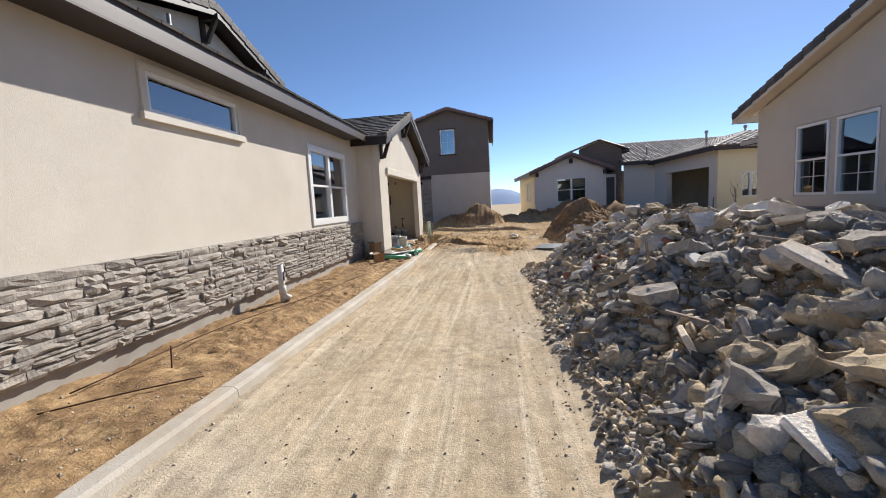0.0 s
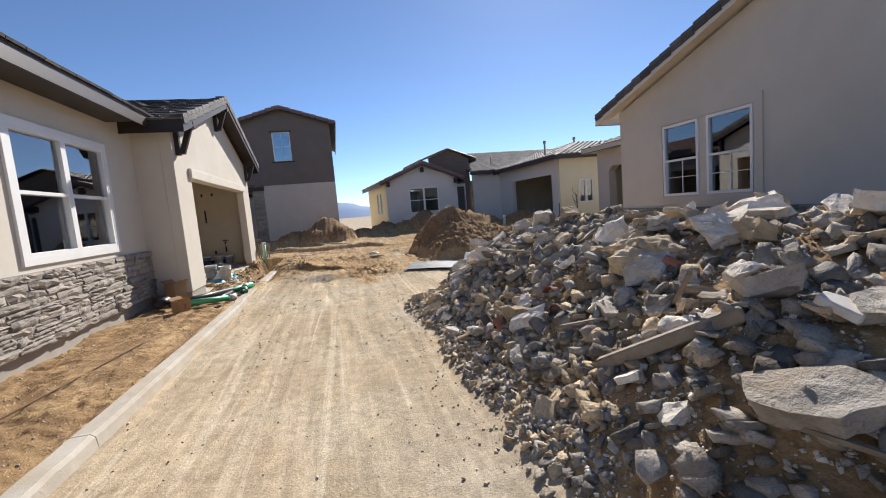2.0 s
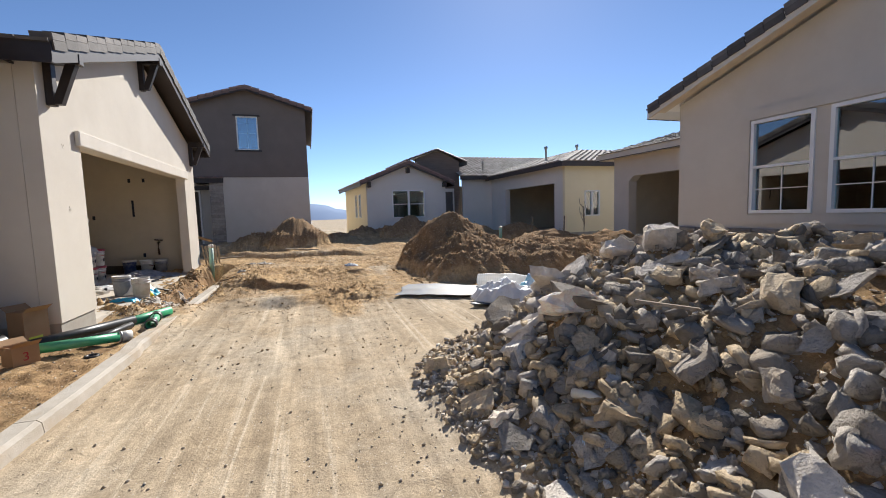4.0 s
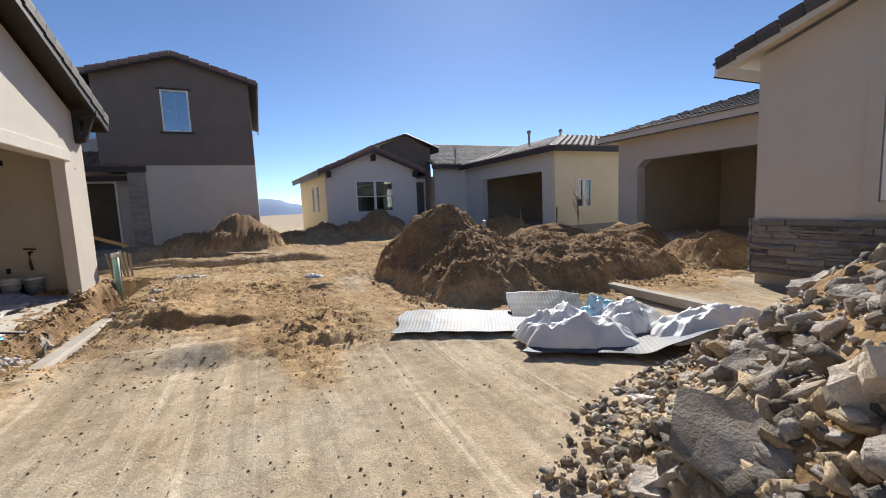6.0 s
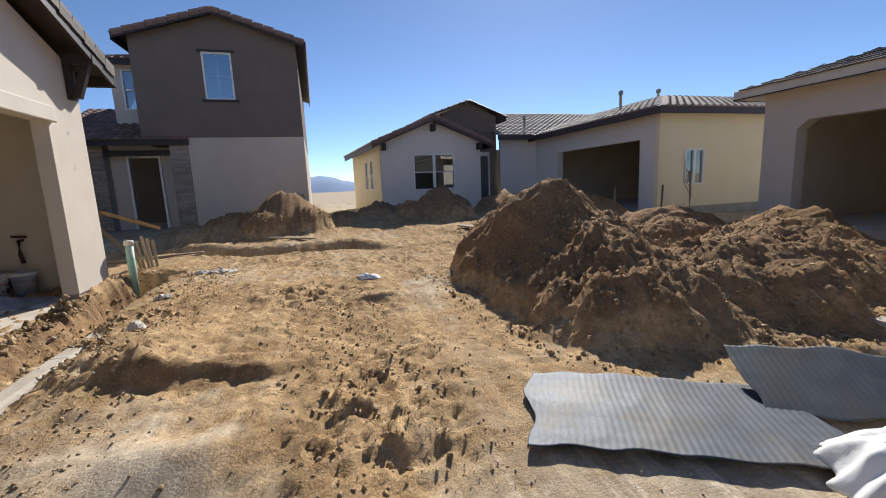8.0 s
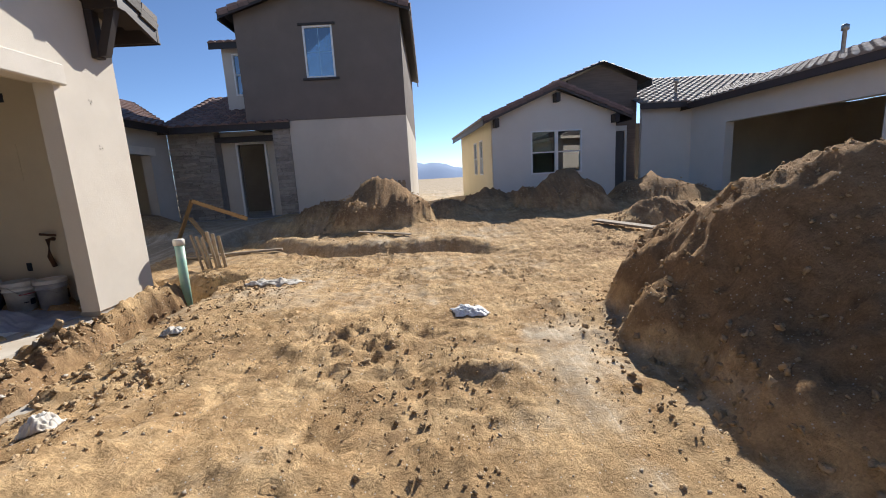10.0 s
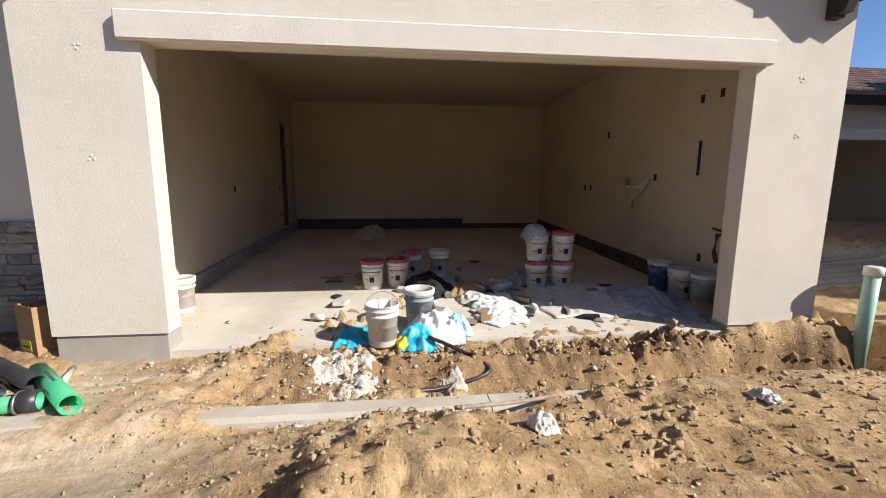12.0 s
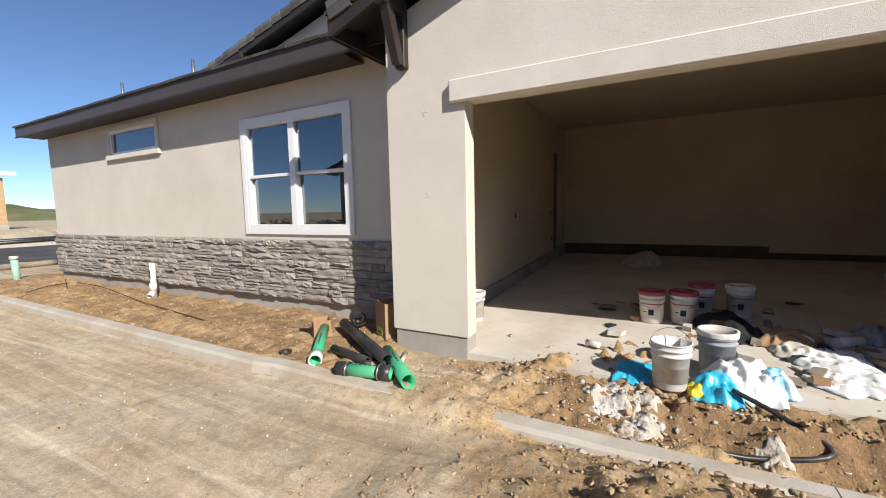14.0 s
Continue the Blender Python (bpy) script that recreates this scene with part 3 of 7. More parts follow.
def ground_at(x, y):
    """Height of the ground, and how freshly dug (brown) it is."""
    dug = 0.0
    z = 0.03 * noise.noise((x * 0.35, y * 0.35, 0.3))
    rough = 0.25
    # far pads rise a little; the street behind lies lower
    z += 0.30 * ramp01(y, 18.5, 25) + 0.9 * ramp01(-y, 17.5, 24) * ramp01(-x, -30, 0) - 0.06 * ramp01(-y, 3, 6)
    if y > 44:
        z -= 14 * ramp01(y, 44, 150)
    near = -4.5 < x < 12 and -3 < y < 27
    if near:
        # planting strip along the house
        strip = ramp01(-x, 2.12, 2.3) * (1 - ramp01(y, 10.4, 11.6)) * ramp01(y, -2.0, -0.5)
        z += strip * (0.06 + 0.05 * noise.noise((x * 2, y * 2, 5)))
        rough += 0.8 * strip
        dug = max(dug, 1.2 * strip)
        z -= 0.05 * strip * math.exp(-(((x + 2.35) / 0.14) ** 2))
        # wheel-worn lane in front of the garage, higher broken soil past it
        soil = ramp01(y + 0.6 * noise.noise((x, y * 0.7, 9)) - 0.8 * (1 - ramp01(x, -0.4, 0.2)) * ramp01(x, -2.0, -1.7), 10.6, 12.4)
        z += soil * (0.07 + 0.06 * noise.noise((x * 0.8, y * 0.8, 1.4)))
        rough += 1.2 * soil
        dug = max(dug, 0.72 * soil + 0.3 * ramp01(x, 2.2, 3.2) * soil + 0.35 * soil * noise.noise((x * 0.55, y * 0.55, 77)))
        # berm thrown up beside the buried kerb, with a broken edge
        z += bell(x, y, -1.35, 13.5, 0.17, 0.5, 1.2) + bell(x, y, -1.5, 16.2, 0.10, 0.8, 1.8)
        z += bell(x, y, -0.62, 12.25, 0.10, 0.45, 0.2) - bell(x, y, -0.6, 11.85, 0.05, 0.45, 0.14)
        # broken crust standing proud, with a ragged face towards the lane
        crust = ramp01(y + 0.22 * noise.noise((x * 2.2, 4.0, 1)), 13.14, 13.26) * math.exp(-(((x + 0.72) / 0.78) ** 4)) * (1 - ramp01(y, 13.5, 15.6))
        z += 0.10 * crust
        rough += 0.8 * crust
        dug = max(dug, 1.25 * math.exp(-(((y - 13.2) / 0.2) ** 2)) * math.exp(-(((x + 0.72) / 0.85) ** 4)))
        # churned brown band between two pale trodden paths
        churn = math.exp(-(((x - 0.42 - 0.12 * noise.noise((y * 0.8, 6, 0))) / (0.22 + 0.42 * ramp01(y, 10.6, 13.0))) ** 4)) * ramp01(y, 10.3, 11.4) * (1 - ramp01(y, 16.0, 18.0))
        rough += 0.9 * churn
        dug = max(dug, 1.0 * churn)
        trod = math.exp(-(((x - 1.42 - 0.05 * (y - 12)) / 0.26) ** 2)) * ramp01(y, 10.4, 11.4) * (1 - ramp01(y, 15.0, 17.0))
        dug -= 0.2 * dug * trod
        rough *= 1 - 0.6 * trod
        # trench in front of the slab
        wav = 0.10 * noise.noise((y * 2.1, 3.3, 0)) + 0.05 * noise.noise((y * 5.3, 1.3, 0))
        tr = ramp01(-x, 2.18 + wav, 2.34 + wav) * ramp01(y, 11.9, 12.8) * (1 - ramp01(y, 18.3, 18.8))
        floor_z = -0.10 - 0.08 * ramp01(y, 13, 15) - 0.38 * ramp01(y, 15.6, 17.0) + 0.09 * noise.noise((x * 3.2, y * 2.4, 4)) + 0.05 * noise.noise((x * 8, y * 8, 4))
        rag = 0.14 * noise.noise((y * 2.1, 7.7, 0)) + 0.02 * noise.noise((y * 7.1, x * 6, 0))
        rag += 0.24 * ramp01(y, 16.3, 16.9)
        bank = ramp01(-x, 2.54 + rag, 2.80 + rag) * (1 - ramp01(y, 18.0, 18.4))
        floor_z += bank * (0.055 + 0.10 * ramp01(y, 16.7, 17.2) + 0.03 * noise.noise((x * 6, y * 6, 3)) - floor_z)
        z += (floor_z - z) * tr
        rough += 2.2 * tr
        dug = max(dug, 1.3 * tr * (1 - 0.3 * ramp01(-x, 2.9, 3.1)))
        dug = max(dug, 1.2 * ramp01(-x, 2.9, 3.4) * ramp01(y, 11.3, 12) * (1 - ramp01(y, 19, 20)) * 0.5)
        # soil kept off the kerb's top as far as it shows
        cover = math.exp(-(((x + 2.02) / 0.16) ** 4)) * (1 - ramp01(y + 0.7 * noise.noise((y * 2, 0, 8)), 14.2, 15.2)) * (1 - ramp01(y, 10.2, 10.9) * (1 - ramp01(y, 12.1, 12.7)))
        z += cover * (min(z, 0.02) - z)
        z += 0.07 * math.exp(-(((x + 2.25) / 0.4) ** 4)) * ramp01(y, 10.3, 11.0) * (1 - ramp01(y, 11.9, 12.6))
        # ditch across the way and pits by the entries
        line = y - (20.6 - 0.35 * (x + 2) + 0.25 * math.sin(x * 1.4))
        z += soil * (-0.16 * math.exp(-((line / 0.22) ** 2)) + 0.10 * math.exp(-(((line - 0.5) / 0.35) ** 2))) * (1 - ramp01(x, 1.2, 2.2))
        z -= bell(x, y, -3.9, 23.0, 0.75, 1.5, 1.1) + bell(x, y, 8.0, 20.3, 0.30, 2.2, 1.2)
    if -9 < x < 12 and 9 < y < 27:
        h = 0.0
        for px, py, ph, rx, ry in PILES:
            if abs(x - px) < rx * 1.6 and abs(y - py) < ry * 1.6:
                k = 1 + 0.30 * noise.noise((x * 1.1 + px, y * 1.1, 7)) + 0.12 * noise.noise((x * 3, y * 3, px))
                h = max(h, cone(x, y, px, py, ph, rx * k, ry * k))
        h += 0.20 * ramp01(h, 0.02, 0.2)
        z += h + min(1.0, 2.2 * h) * (0.13 * noise.noise((x * 2.2, y * 2.2, 61)) + 0.08 * (0.3 - abs(noise.noise((x * 4.3, y * 4.3, 63)))))
        rough += min(1.8, 4 * h)
        dug = max(dug, min(1.5, 4.5 * h))
    r = rubble_height(x, y)
    patch = 0.55 + 1.6 * max(0.0, noise.noise((x * 0.8 + 4, y * 0.8, 55)) + 0.45 * noise.noise((x * 2.1, y * 1.7, 57)) + 0.12)
    rough *= patch
    z += r * 0.93
    dug = max(dug, min(1.05, 6 * r))
    rough += min(1.2, 2 * r)
    if near or r:
        n1 = noise.noise((x * 4.1, y * 4.1, 2))
        n2 = noise.noise((x * 9.7 + n1, y * 9.7, 6))
        z += rough * (0.016 * n1 + 0.015 * n2 + 0.016 * noise.noise((x * 15, y * 15, 9)) + 0.018 * max(0, noise.noise((x * 11, y * 11, 19)) - 0.1) + 0.040 * max(0, noise.noise((x * 2.3, y * 2.3, 11)) - 0.1) + 0.020 * max(0, noise.noise((x * 6.1, y * 6.1, 31)) - 0.15))
        k = min(1.0, max(0.0, (dug - 0.45) * 1.8)) * min(1.0, rough)
        if k > 0:
            z += k * (0.05 * (0.35 - abs(noise.noise((x * 5.3, y * 5.3, 41)))) + 0.03 * (0.3 - abs(noise.noise((x * 10.7, y * 10.7, 43)))))
        # wheel tracks
        for c, d, wd in ((-0.35, 0.020, 0.08), (0.32, 0.018, 0.07), (-1.15, 0.014, 0.11), (0.75, 0.014, 0.09)):
            xx = x - c - 0.22 * math.sin(y * 0.45 + 3 * c) - 0.10 * noise.noise((y * 0.6, c, 0))
            z -= d * math.exp(-((xx / wd) ** 2)) * (0.5 + 0.5 * noise.noise((y * 1.7, c, 4)))
    return z, dug


def spaced(lo, hi, step, far, growth):
    out = list(np.arange(lo, hi + step / 2, step))
    for sign, start in ((1, hi), (-1, lo)):
        s, v, row = step, start, []
        while abs(v) < far:
            s *= growth
            v += sign * s
            row.append(v)
        out = out + row if sign > 0 else row[::-1] + out
    return out


def build_ground():
    xs, ys = spaced(-3.9, 6.6, 0.036, 2500, 1.16), spaced(-0.6, 21.0, 0.038, 2500, 1.13)
    both = [(x, y, *ground_at(x, y)) for y in ys for x in xs]
    verts = [b[:3] for b in both]
    w = len(xs)
    faces = [(j * w + i, j * w + i + 1, (j + 1) * w + i + 1, (j + 1) * w + i) for j in range(len(ys) - 1) for i in range(w - 1)]
    ob = raw("ground", verts, faces, "soil", smooth=True)
    ob.data.attributes.new("dug", "FLOAT", "POINT").data.foreach_set("value", [b[3] for b in both])
    return tagged(ob, "bare tan soil with wheel tracks, heaps and trenches", "ground", kind="structure")


build_ground()

# far hills as a low ridge line on the horizon
def hills(name, cy, cx, span, base, height, seed, material, label, depth=1.0):
    verts, faces = [], []
    n = 90
    for i in range(n + 1):
        a = cx - span / 2 + span * i / n
        z = height * (0.35 + 0.65 * abs(noise.fractal((i * 0.045, seed, 0), 1.0, 2.0, 5)) + 0.25 * noise.noise((i * 0.11, seed, 4)))
        for k, (back, f) in enumerate(((0, 0), (150, 0.55), (420, 1.0), (900, 0.2))):
            verts.append((a, cy + math.copysign(back * depth, cy), base + z * f))
    for i in range(n):
        for k in range(3):
            q = i * 4 + k
            faces.append((q, q + 4, q + 5, q + 1))
    return tagged(raw(name, verts, faces, material, smooth=True), label, "hills", kind="structure")


# distance haze is painted into the far ridge's pale blue base colour
M["hill"] = mat("hazy_blue_hill", (0.34, 0.42, 0.56), (0.31, 0.39, 0.53), 0.004, 1.0, 0, 1, spec=0.0)
M["hill_green"] = mat("scrub_hill", (0.20, 0.19, 0.10), (0.10, 0.13, 0.06), 0.12, 1.0, 0, 1, (0.3, 0.25, 0.16), 0.05, 0.6, spec=0.0)
hills("backdrop_hills", 1900, 300, 3600, -30, 190, 3.0, "hill", "hazy blue hills far beyond the building site")
hills("backdrop_hills_scrub", -120, -70, 300, -2, 17, 8.0, "hill_green", "low scrubby hill beyond the street", 0.12)


# ---- kerb ----
def kerb():
    bm = bmesh.new()
    y0 = -1.0
    while y0 < 15.4:
        y1 = min(y0 + 3.05, 15.4)
        n = 14
        prev = None
        for i in range(n + 1):
            y = y0 + 0.004 + (y1 - y0 - 0.008) * i / n
            x = -2.05 + 0.01 * (y - 2) * (1 if y < 10 else 0.5) + 0.010 * noise.noise((y * 1.3, 0, 0))
            top = 0.105 + 0.008 * noise.noise((y * 4, 1, 0)) - 0.02 * ramp01(y, 10.3, 12.0)
            sec = [bm.verts.new((x + dx, y, z)) for dx, z in ((-0.19, -0.2), (-0.185, top - 0.02 + 0.006 * noise.noise((y * 9, 3, 0))), (-0.16, top), (-0.03 + 0.006 * noise.noise((y * 7, 5, 0)), top), (0.0, top - 0.025), (0.035, -0.2))]
            if prev:
                for k in range(5):
                    bm.faces.new((prev[k], prev[k + 1], sec[k + 1], sec[k]))
            else:
                bm.faces.new(sec)
            prev = sec
        bm.faces.new(prev[::-1])
        y0 = y1
    ob = part("kerb", bm, "concrete_edge")
    return tagged(ob, "pale concrete edging kerb, dirt-stained, along the planting strip", "kerb", kind="structure")


kerb()


# ---- house on the side of the garage ----
GX, LX = -3.085, -3.75  # garage front, house wall
lh = thing("house", (-7, 8, 0.1), "single-storey cream stucco house with ledge stone base and open garage", "house", kind="")
FL = Plane((LX, 0, 0), (0, 1, 0), (1, 0, 0))
FG = Plane((GX, 0, 0), (0, 1, 0), (1, 0, 0))
HW = (3.40, 5.12, 2.79, 3.27)  # high window opening
DW = (7.61, 9.67, 1.33, 2.92)  # paired window opening
part("wall", wall(FL, [(0.42, 0.27), (10.82, 0.27), (10.82, 3.62), (0.42, 3.62)], [rect(*HW), rect(*DW)], 0.16), "stucco", lh)
part("foundation", wbox(LX - 0.3, LX - 0.015, 0.44, 10.80, -0.2, 0.268), "concrete", lh)
part("end_wall", wall(Plane((-14, 0.42, 0), (1, 0, 0), (0, -1, 0)), [(0, 0.0), (10.088, 0), (10.088, 3.6), (0, 3.6)], [], 0.16), "stucco", lh)
part("back_wall", wbox(-14.16, -14.002, 0.42, 17.7, 0, 3.6), "stucco", lh)
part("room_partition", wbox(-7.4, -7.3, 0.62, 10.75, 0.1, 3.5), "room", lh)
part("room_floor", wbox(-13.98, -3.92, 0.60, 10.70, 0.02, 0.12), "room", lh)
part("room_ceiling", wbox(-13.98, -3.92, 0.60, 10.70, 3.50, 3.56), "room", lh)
stone_base = part("stone_veneer_backing", wall(Plane((LX + 0.02, 0, 0), (0, 1, 0), (1, 0, 0)), rect(0.42, 10.815, 0.272, 1.16), [], 0.018), "stone", lh)
window(lh, FL, *HW, sashes=1, hung=False, trim=0.085, sill=True, inset=0.012)
window(lh, FL, *DW, sashes=2, trim=0.09, trim_mat="vinyl")
# garage box
OP = (11.75, 16.85, 0.0, 2.56)
PK = 14.27
part("garage_front", wall(FG, [(10.82, 0.27), (11.72, 0.27), (11.72, 2.60), (16.85, 2.60), (16.85, 0.17), (17.77, 0.17), (17.77, 3.45), (PK, 4.72), (10.82, 3.45)], [], 0.2), "stucco", lh)
for a, b in ((10.84, 11.70), (16.87, 17.75)):
    part("column_footing", wbox(GX - 0.24, GX - 0.02, a, b, -0.3, 0.268 if a < 12 else 0.168), "concrete", lh)
bm = bmesh.new()
box(bm, FG, 11.58, 16.96, 2.575, 2.785, 0.002, 0.065, 0.012)
part("door_header", bm, "stucco_band", lh)
part("garage_side_wall", wall(Plane((0, 10.82, 0), (-1, 0, 0), (0, -1, 0)), [(-GX + 0.204, 0.27), (4.2, 0.27), (4.2, 3.4), (-GX + 0.204, 3.4)], [], 0.1), "stucco", lh)
part("garage_side_wall", wall(Plane((0, 17.72, 0), (1, 0, 0), (0, 1, 0)), [(-14, 0.1), (GX - 0.204, 0.1), (GX - 0.204, 3.4), (-14, 3.4)], [], 0.12), "stucco", lh)
BACK, CEIL = -10.4, 3.53


def slab_top(x):
    """The garage floor rises gently from the door to the back wall."""
    return 0.1 + 0.28 * ramp_lin(-x, 3.2, -BACK)


part("garage_slab", prism(Plane((0, 10.95, 0), (1, 0, 0), (0, 1, 0)), [(BACK - 0.12, -0.35), (GX - 0.04, -0.35), (GX - 0.04, 0.1), (-3.2, 0.1), (BACK - 0.12, 0.38)], 0.0, 6.6), "slab", lh)
part("interior_wall", wall(Plane((-3.30, 11.08, 0), (-1, 0, 0), (0, 1, 0)), rect(0, -BACK - 3.30, 0.1, CEIL), [rect(5.95, 6.80, 0.40, 2.90)], 0.12), "plaster", lh)
part("interior_wall", wbox(BACK - 0.1, -3.30, 17.45, 17.58, 0.1, CEIL), "plaster", lh)
part("interior_wall", wbox(BACK - 0.14, BACK, 11.08, 17.448, 0.1, CEIL), "plaster", lh)
part("interior_header", wbox(-3.40, -3.30, 11.08, 17.448, 2.62, CEIL - 0.002), "plaster", lh)
part("interior_ceiling", wbox(BACK - 0.14, -3.30, 10.98, 17.56, CEIL + 0.002, CEIL + 0.06), "plaster", lh)
part("stem_wall", wbox(BACK, BACK + 0.08, 11.10, 15.35, 0.3, 0.63), "plaster_dark", lh, "dark bare base board")
part("stem_wall", wbox(BACK, BACK + 0.06, 15.352, 17.44, 0.3, 0.50), "plaster_dark", lh)
for y0, y1, m in ((11.082, 11.13, "concrete"), (17.40, 17.448, "plaster_dark")):
    part("stem_wall", prism(Plane((0, y0, 0), (1, 0, 0), (0, 1, 0)), [(BACK + 0.09, 0.3), (-3.9, 0.1), (-3.9, 0.33), (BACK + 0.09, 0.60)], 0.0, y1 - y0), m, lh)
part("closet_wall", wbox(-10.5, -9.1, 10.84, 10.90, 0.1, 3.0), "plaster_dark", lh)

# roofs of this house
SL = 0.355
vdir = Vector((-1, 0, SL))


def eave_roof(parent, o, u, v, length, run, material, profile="flat", lo=None, hi=None, fascia=True, fascia_mat="fascia", drop=0.19, course=0.33, width=0.30):
    """Deck, fascia and tile field of one roof slope: o is the eave's start, u along it, v up the slope."""
    u, v = Vector(u).normalized(), Vector(v).normalized()
    w = u.cross(v)
    if w.z < 0:
        w = -w
    F = Plane(o, u, w, v)
    lo, hi = lo or (lambda t: 0.0), hi or (lambda t: length)
    deck = bmesh.new()
    q = [deck.verts.new(F.at(*p)) for p in ((lo(0), 0, 0), (hi(0), 0, 0), (hi(run), run, 0), (lo(run), run, 0), (lo(0), 0, 0.03), (hi(0), 0, 0.03), (hi(run), run, 0.03), (lo(run), run, 0.03))]
    for f in ((0, 1, 2, 3), (7, 6, 5, 4), (0, 4, 5, 1), (1, 5, 6, 2), (2, 6, 7, 3), (3, 7, 4, 0)):
        deck.faces.new([q[i] for i in f])
    part("roof_deck", deck, fascia_mat, parent)
    vv, ff = tiles(F, -0.03, run, lo, hi, profile, course, width)
    raw("roof_tiles", vv, ff, material, parent)
    if fascia:
        flat = Plane(o, u, Vector((-v.x, -v.y, 0)), (0, 0, 1))
        bm = bmesh.new()
        box(bm, flat, lo(0), hi(0), -drop, 0.02, -0.035, 0.004)
        part("fascia", bm, fascia_mat, parent)
        bm = bmesh.new()
        box(bm, flat, lo(0), hi(0), -drop - 0.015, -drop + 0.01, 0.006, 0.02)
        part("drip_edge", bm, "trim_brown", parent)
    return F


eave_roof(lh, (-3.28, 0.16, 3.60), (0, 1, 0), vdir, 10.79, 7.5, "tile")
part("soffit", wbox(LX + 0.002, -3.32, 0.21, 10.0, 3.425, 3.45), "trim_brown", lh)
# garage gable roof: two slopes that meet over the door
gs = math.hypot(1, SL)
RUN = 3.88 * gs
eave_roof(lh, (-2.70, 10.40, 3.51), (-1, 0, 0), (0, 1, SL), 8.0, RUN, "tile", fascia_mat="trim_brown")
eave_roof(lh, (-2.70, 18.14, 3.51), (-1, 0, 0), (0, -1, SL), 8.0, RUN, "tile", fascia_mat="trim_brown")
FR = Plane((-2.70, 0, 0), (0, 1, 0), (1, 0, 0))
for s in (1, -1):
    e = PK - s * 3.85
    part("rake_board", prism(FR, [(e, 3.31), (PK, 3.31 + 3.85 * SL), (PK, 3.52 + 3.85 * SL), (e, 3.52)], -0.045, -0.004), "trim_brown", lh)
    part("rake_soffit", prism(FR, [(e, 3.475), (PK, 3.475 + 3.85 * SL), (PK, 3.50 + 3.85 * SL), (e, 3.50)], -0.38, -0.05), "trim_brown", lh)


def rake_tiles(parent, F, material, a, b, z0, z1, step=0.30):
    """Capping tiles along a sloping gable edge, each a piece."""
    n = max(2, round(math.hypot(b - a, z1 - z0) / step))
    bm = bmesh.new()
    box(bm, W, -0.5, 0.5, -0.5, 0.5, -0.5, 0.5, 0.03)
    box(bm, W, 0.30, 0.5, -0.5, 0.5, -1.9, -0.52)
    me = bpy.data.meshes.new("rake_tile")
    bmesh.ops.recalc_face_normals(bm, faces=bm.faces)
    bm.to_mesh(me)
    bm.free()
    me.materials.append(M[material])
    for i in range(n):
        t = (i + 0.5) / n
        ob = new("rake_tile", me)
        ob.parent = parent
        ob.matrix_parent_inverse = ORIGIN[parent].inverted()
        d = (F.u * (b - a) + F.v * (z1 - z0)).normalized()
        up = F.w.cross(d)
        if up.z < 0:
            up = -up
        rot = Matrix((F.w, d, up)).transposed().to_4x4()
        ob.matrix_basis = Matrix.Translation(F.at(a + (b - a) * t, z0 + (z1 - z0) * t + 0.06 + 0.012 * (i % 2), -0.085)) @ rot @ Matrix.Diagonal((0.21, step * 0.97, 0.075, 1)) @ pose(0, 0, 0, -2)


rake_tiles(lh, FR, "tile", 10.40, PK, 3.53, 3.53 + 3.85 * SL)
rake_tiles(lh, FR, "tile", 18.14, PK, 3.53, 3.53 + 3.85 * SL)


def bracket(parent, F, u, z, reach=0.46, size=0.11):
    """A timber knee brace under the gable overhang: post, beam and diagonal."""
    br = thing("bracket", F.at(u, z - 0.3))
    br.parent = parent
    br.matrix_parent_inverse = ORIGIN[parent].inverted()
    h = size / 2
    bm = bmesh.new()
    box(bm, F, u - h, u + h, z - 0.62, z - size, 0.002, size * 0.8, 0.006)
    part("post", bm, "trim_brown", br)
    bm = bmesh.new()
    box(bm, F, u - h, u + h, z - size, z + 0.02, 0.002, reach + 0.03, 0.006)
    part("beam", bm, "trim_brown", br)
    side = Plane(F.at(u, 0, 0), F.w, F.u)
    bm = prism(side, [(0.06, z - 0.60), (0.16, z - 0.60), (reach - 0.02, z - size - 0.002), (reach - 0.13, z - size - 0.002)], -h * 0.8, h * 0.8)
    part("brace", bm, "trim_brown", br)
    return br


bracket(lh, FG, 11.05, 3.60, 0.36)
bracket(lh, FG, 17.50, 3.60, 0.36)
bracket(lh, FG, PK, 4.69, 0.36)
# upper gable behind the main eave
UG = Plane((-6.45, 0, 0), (0, 1, 0), (1, 0, 0))
UP, UZ = 8.35, 6.36
part("upper_gable_wall", wall(UG, [(3.6, 4.2), (10.9, 4.2), (10.9, UZ - 0.34 * 2.55 - 0.16), (UP, UZ - 0.16), (3.6, UZ - 0.25 * 4.75 - 0.16)], [], 0.15), "stucco", lh)
FU = Plane((-6.0, 0, 0), (0, 1, 0), (1, 0, 0))
for s, reach, us in ((1, 5.3, 0.25), (-1, 3.0, 0.34)):
    e, z = UP - s * reach, UZ - us * reach
    eave_roof(lh, (-6.0, e, z), (-1, 0, 0), (0, s, us), 6.0, reach * math.hypot(1, us), "tile", fascia_mat="trim_brown")
    part("rake_board", prism(FU, [(e, z - 0.18), (UP, UZ - 0.18), (UP, UZ + 0.01), (e, z + 0.01)], -0.045, -0.004), "trim_brown", lh)
    part("rake_soffit", prism(FU, [(e, z - 0.025), (UP, UZ - 0.025), (UP, UZ - 0.005), (e, z - 0.005)], -0.44, -0.05), "trim_brown", lh)
    rake_tiles(lh, FU, "tile", e, UP, z + 0.03, UZ + 0.03)
bracket(lh, UG, 10.3, 5.55)
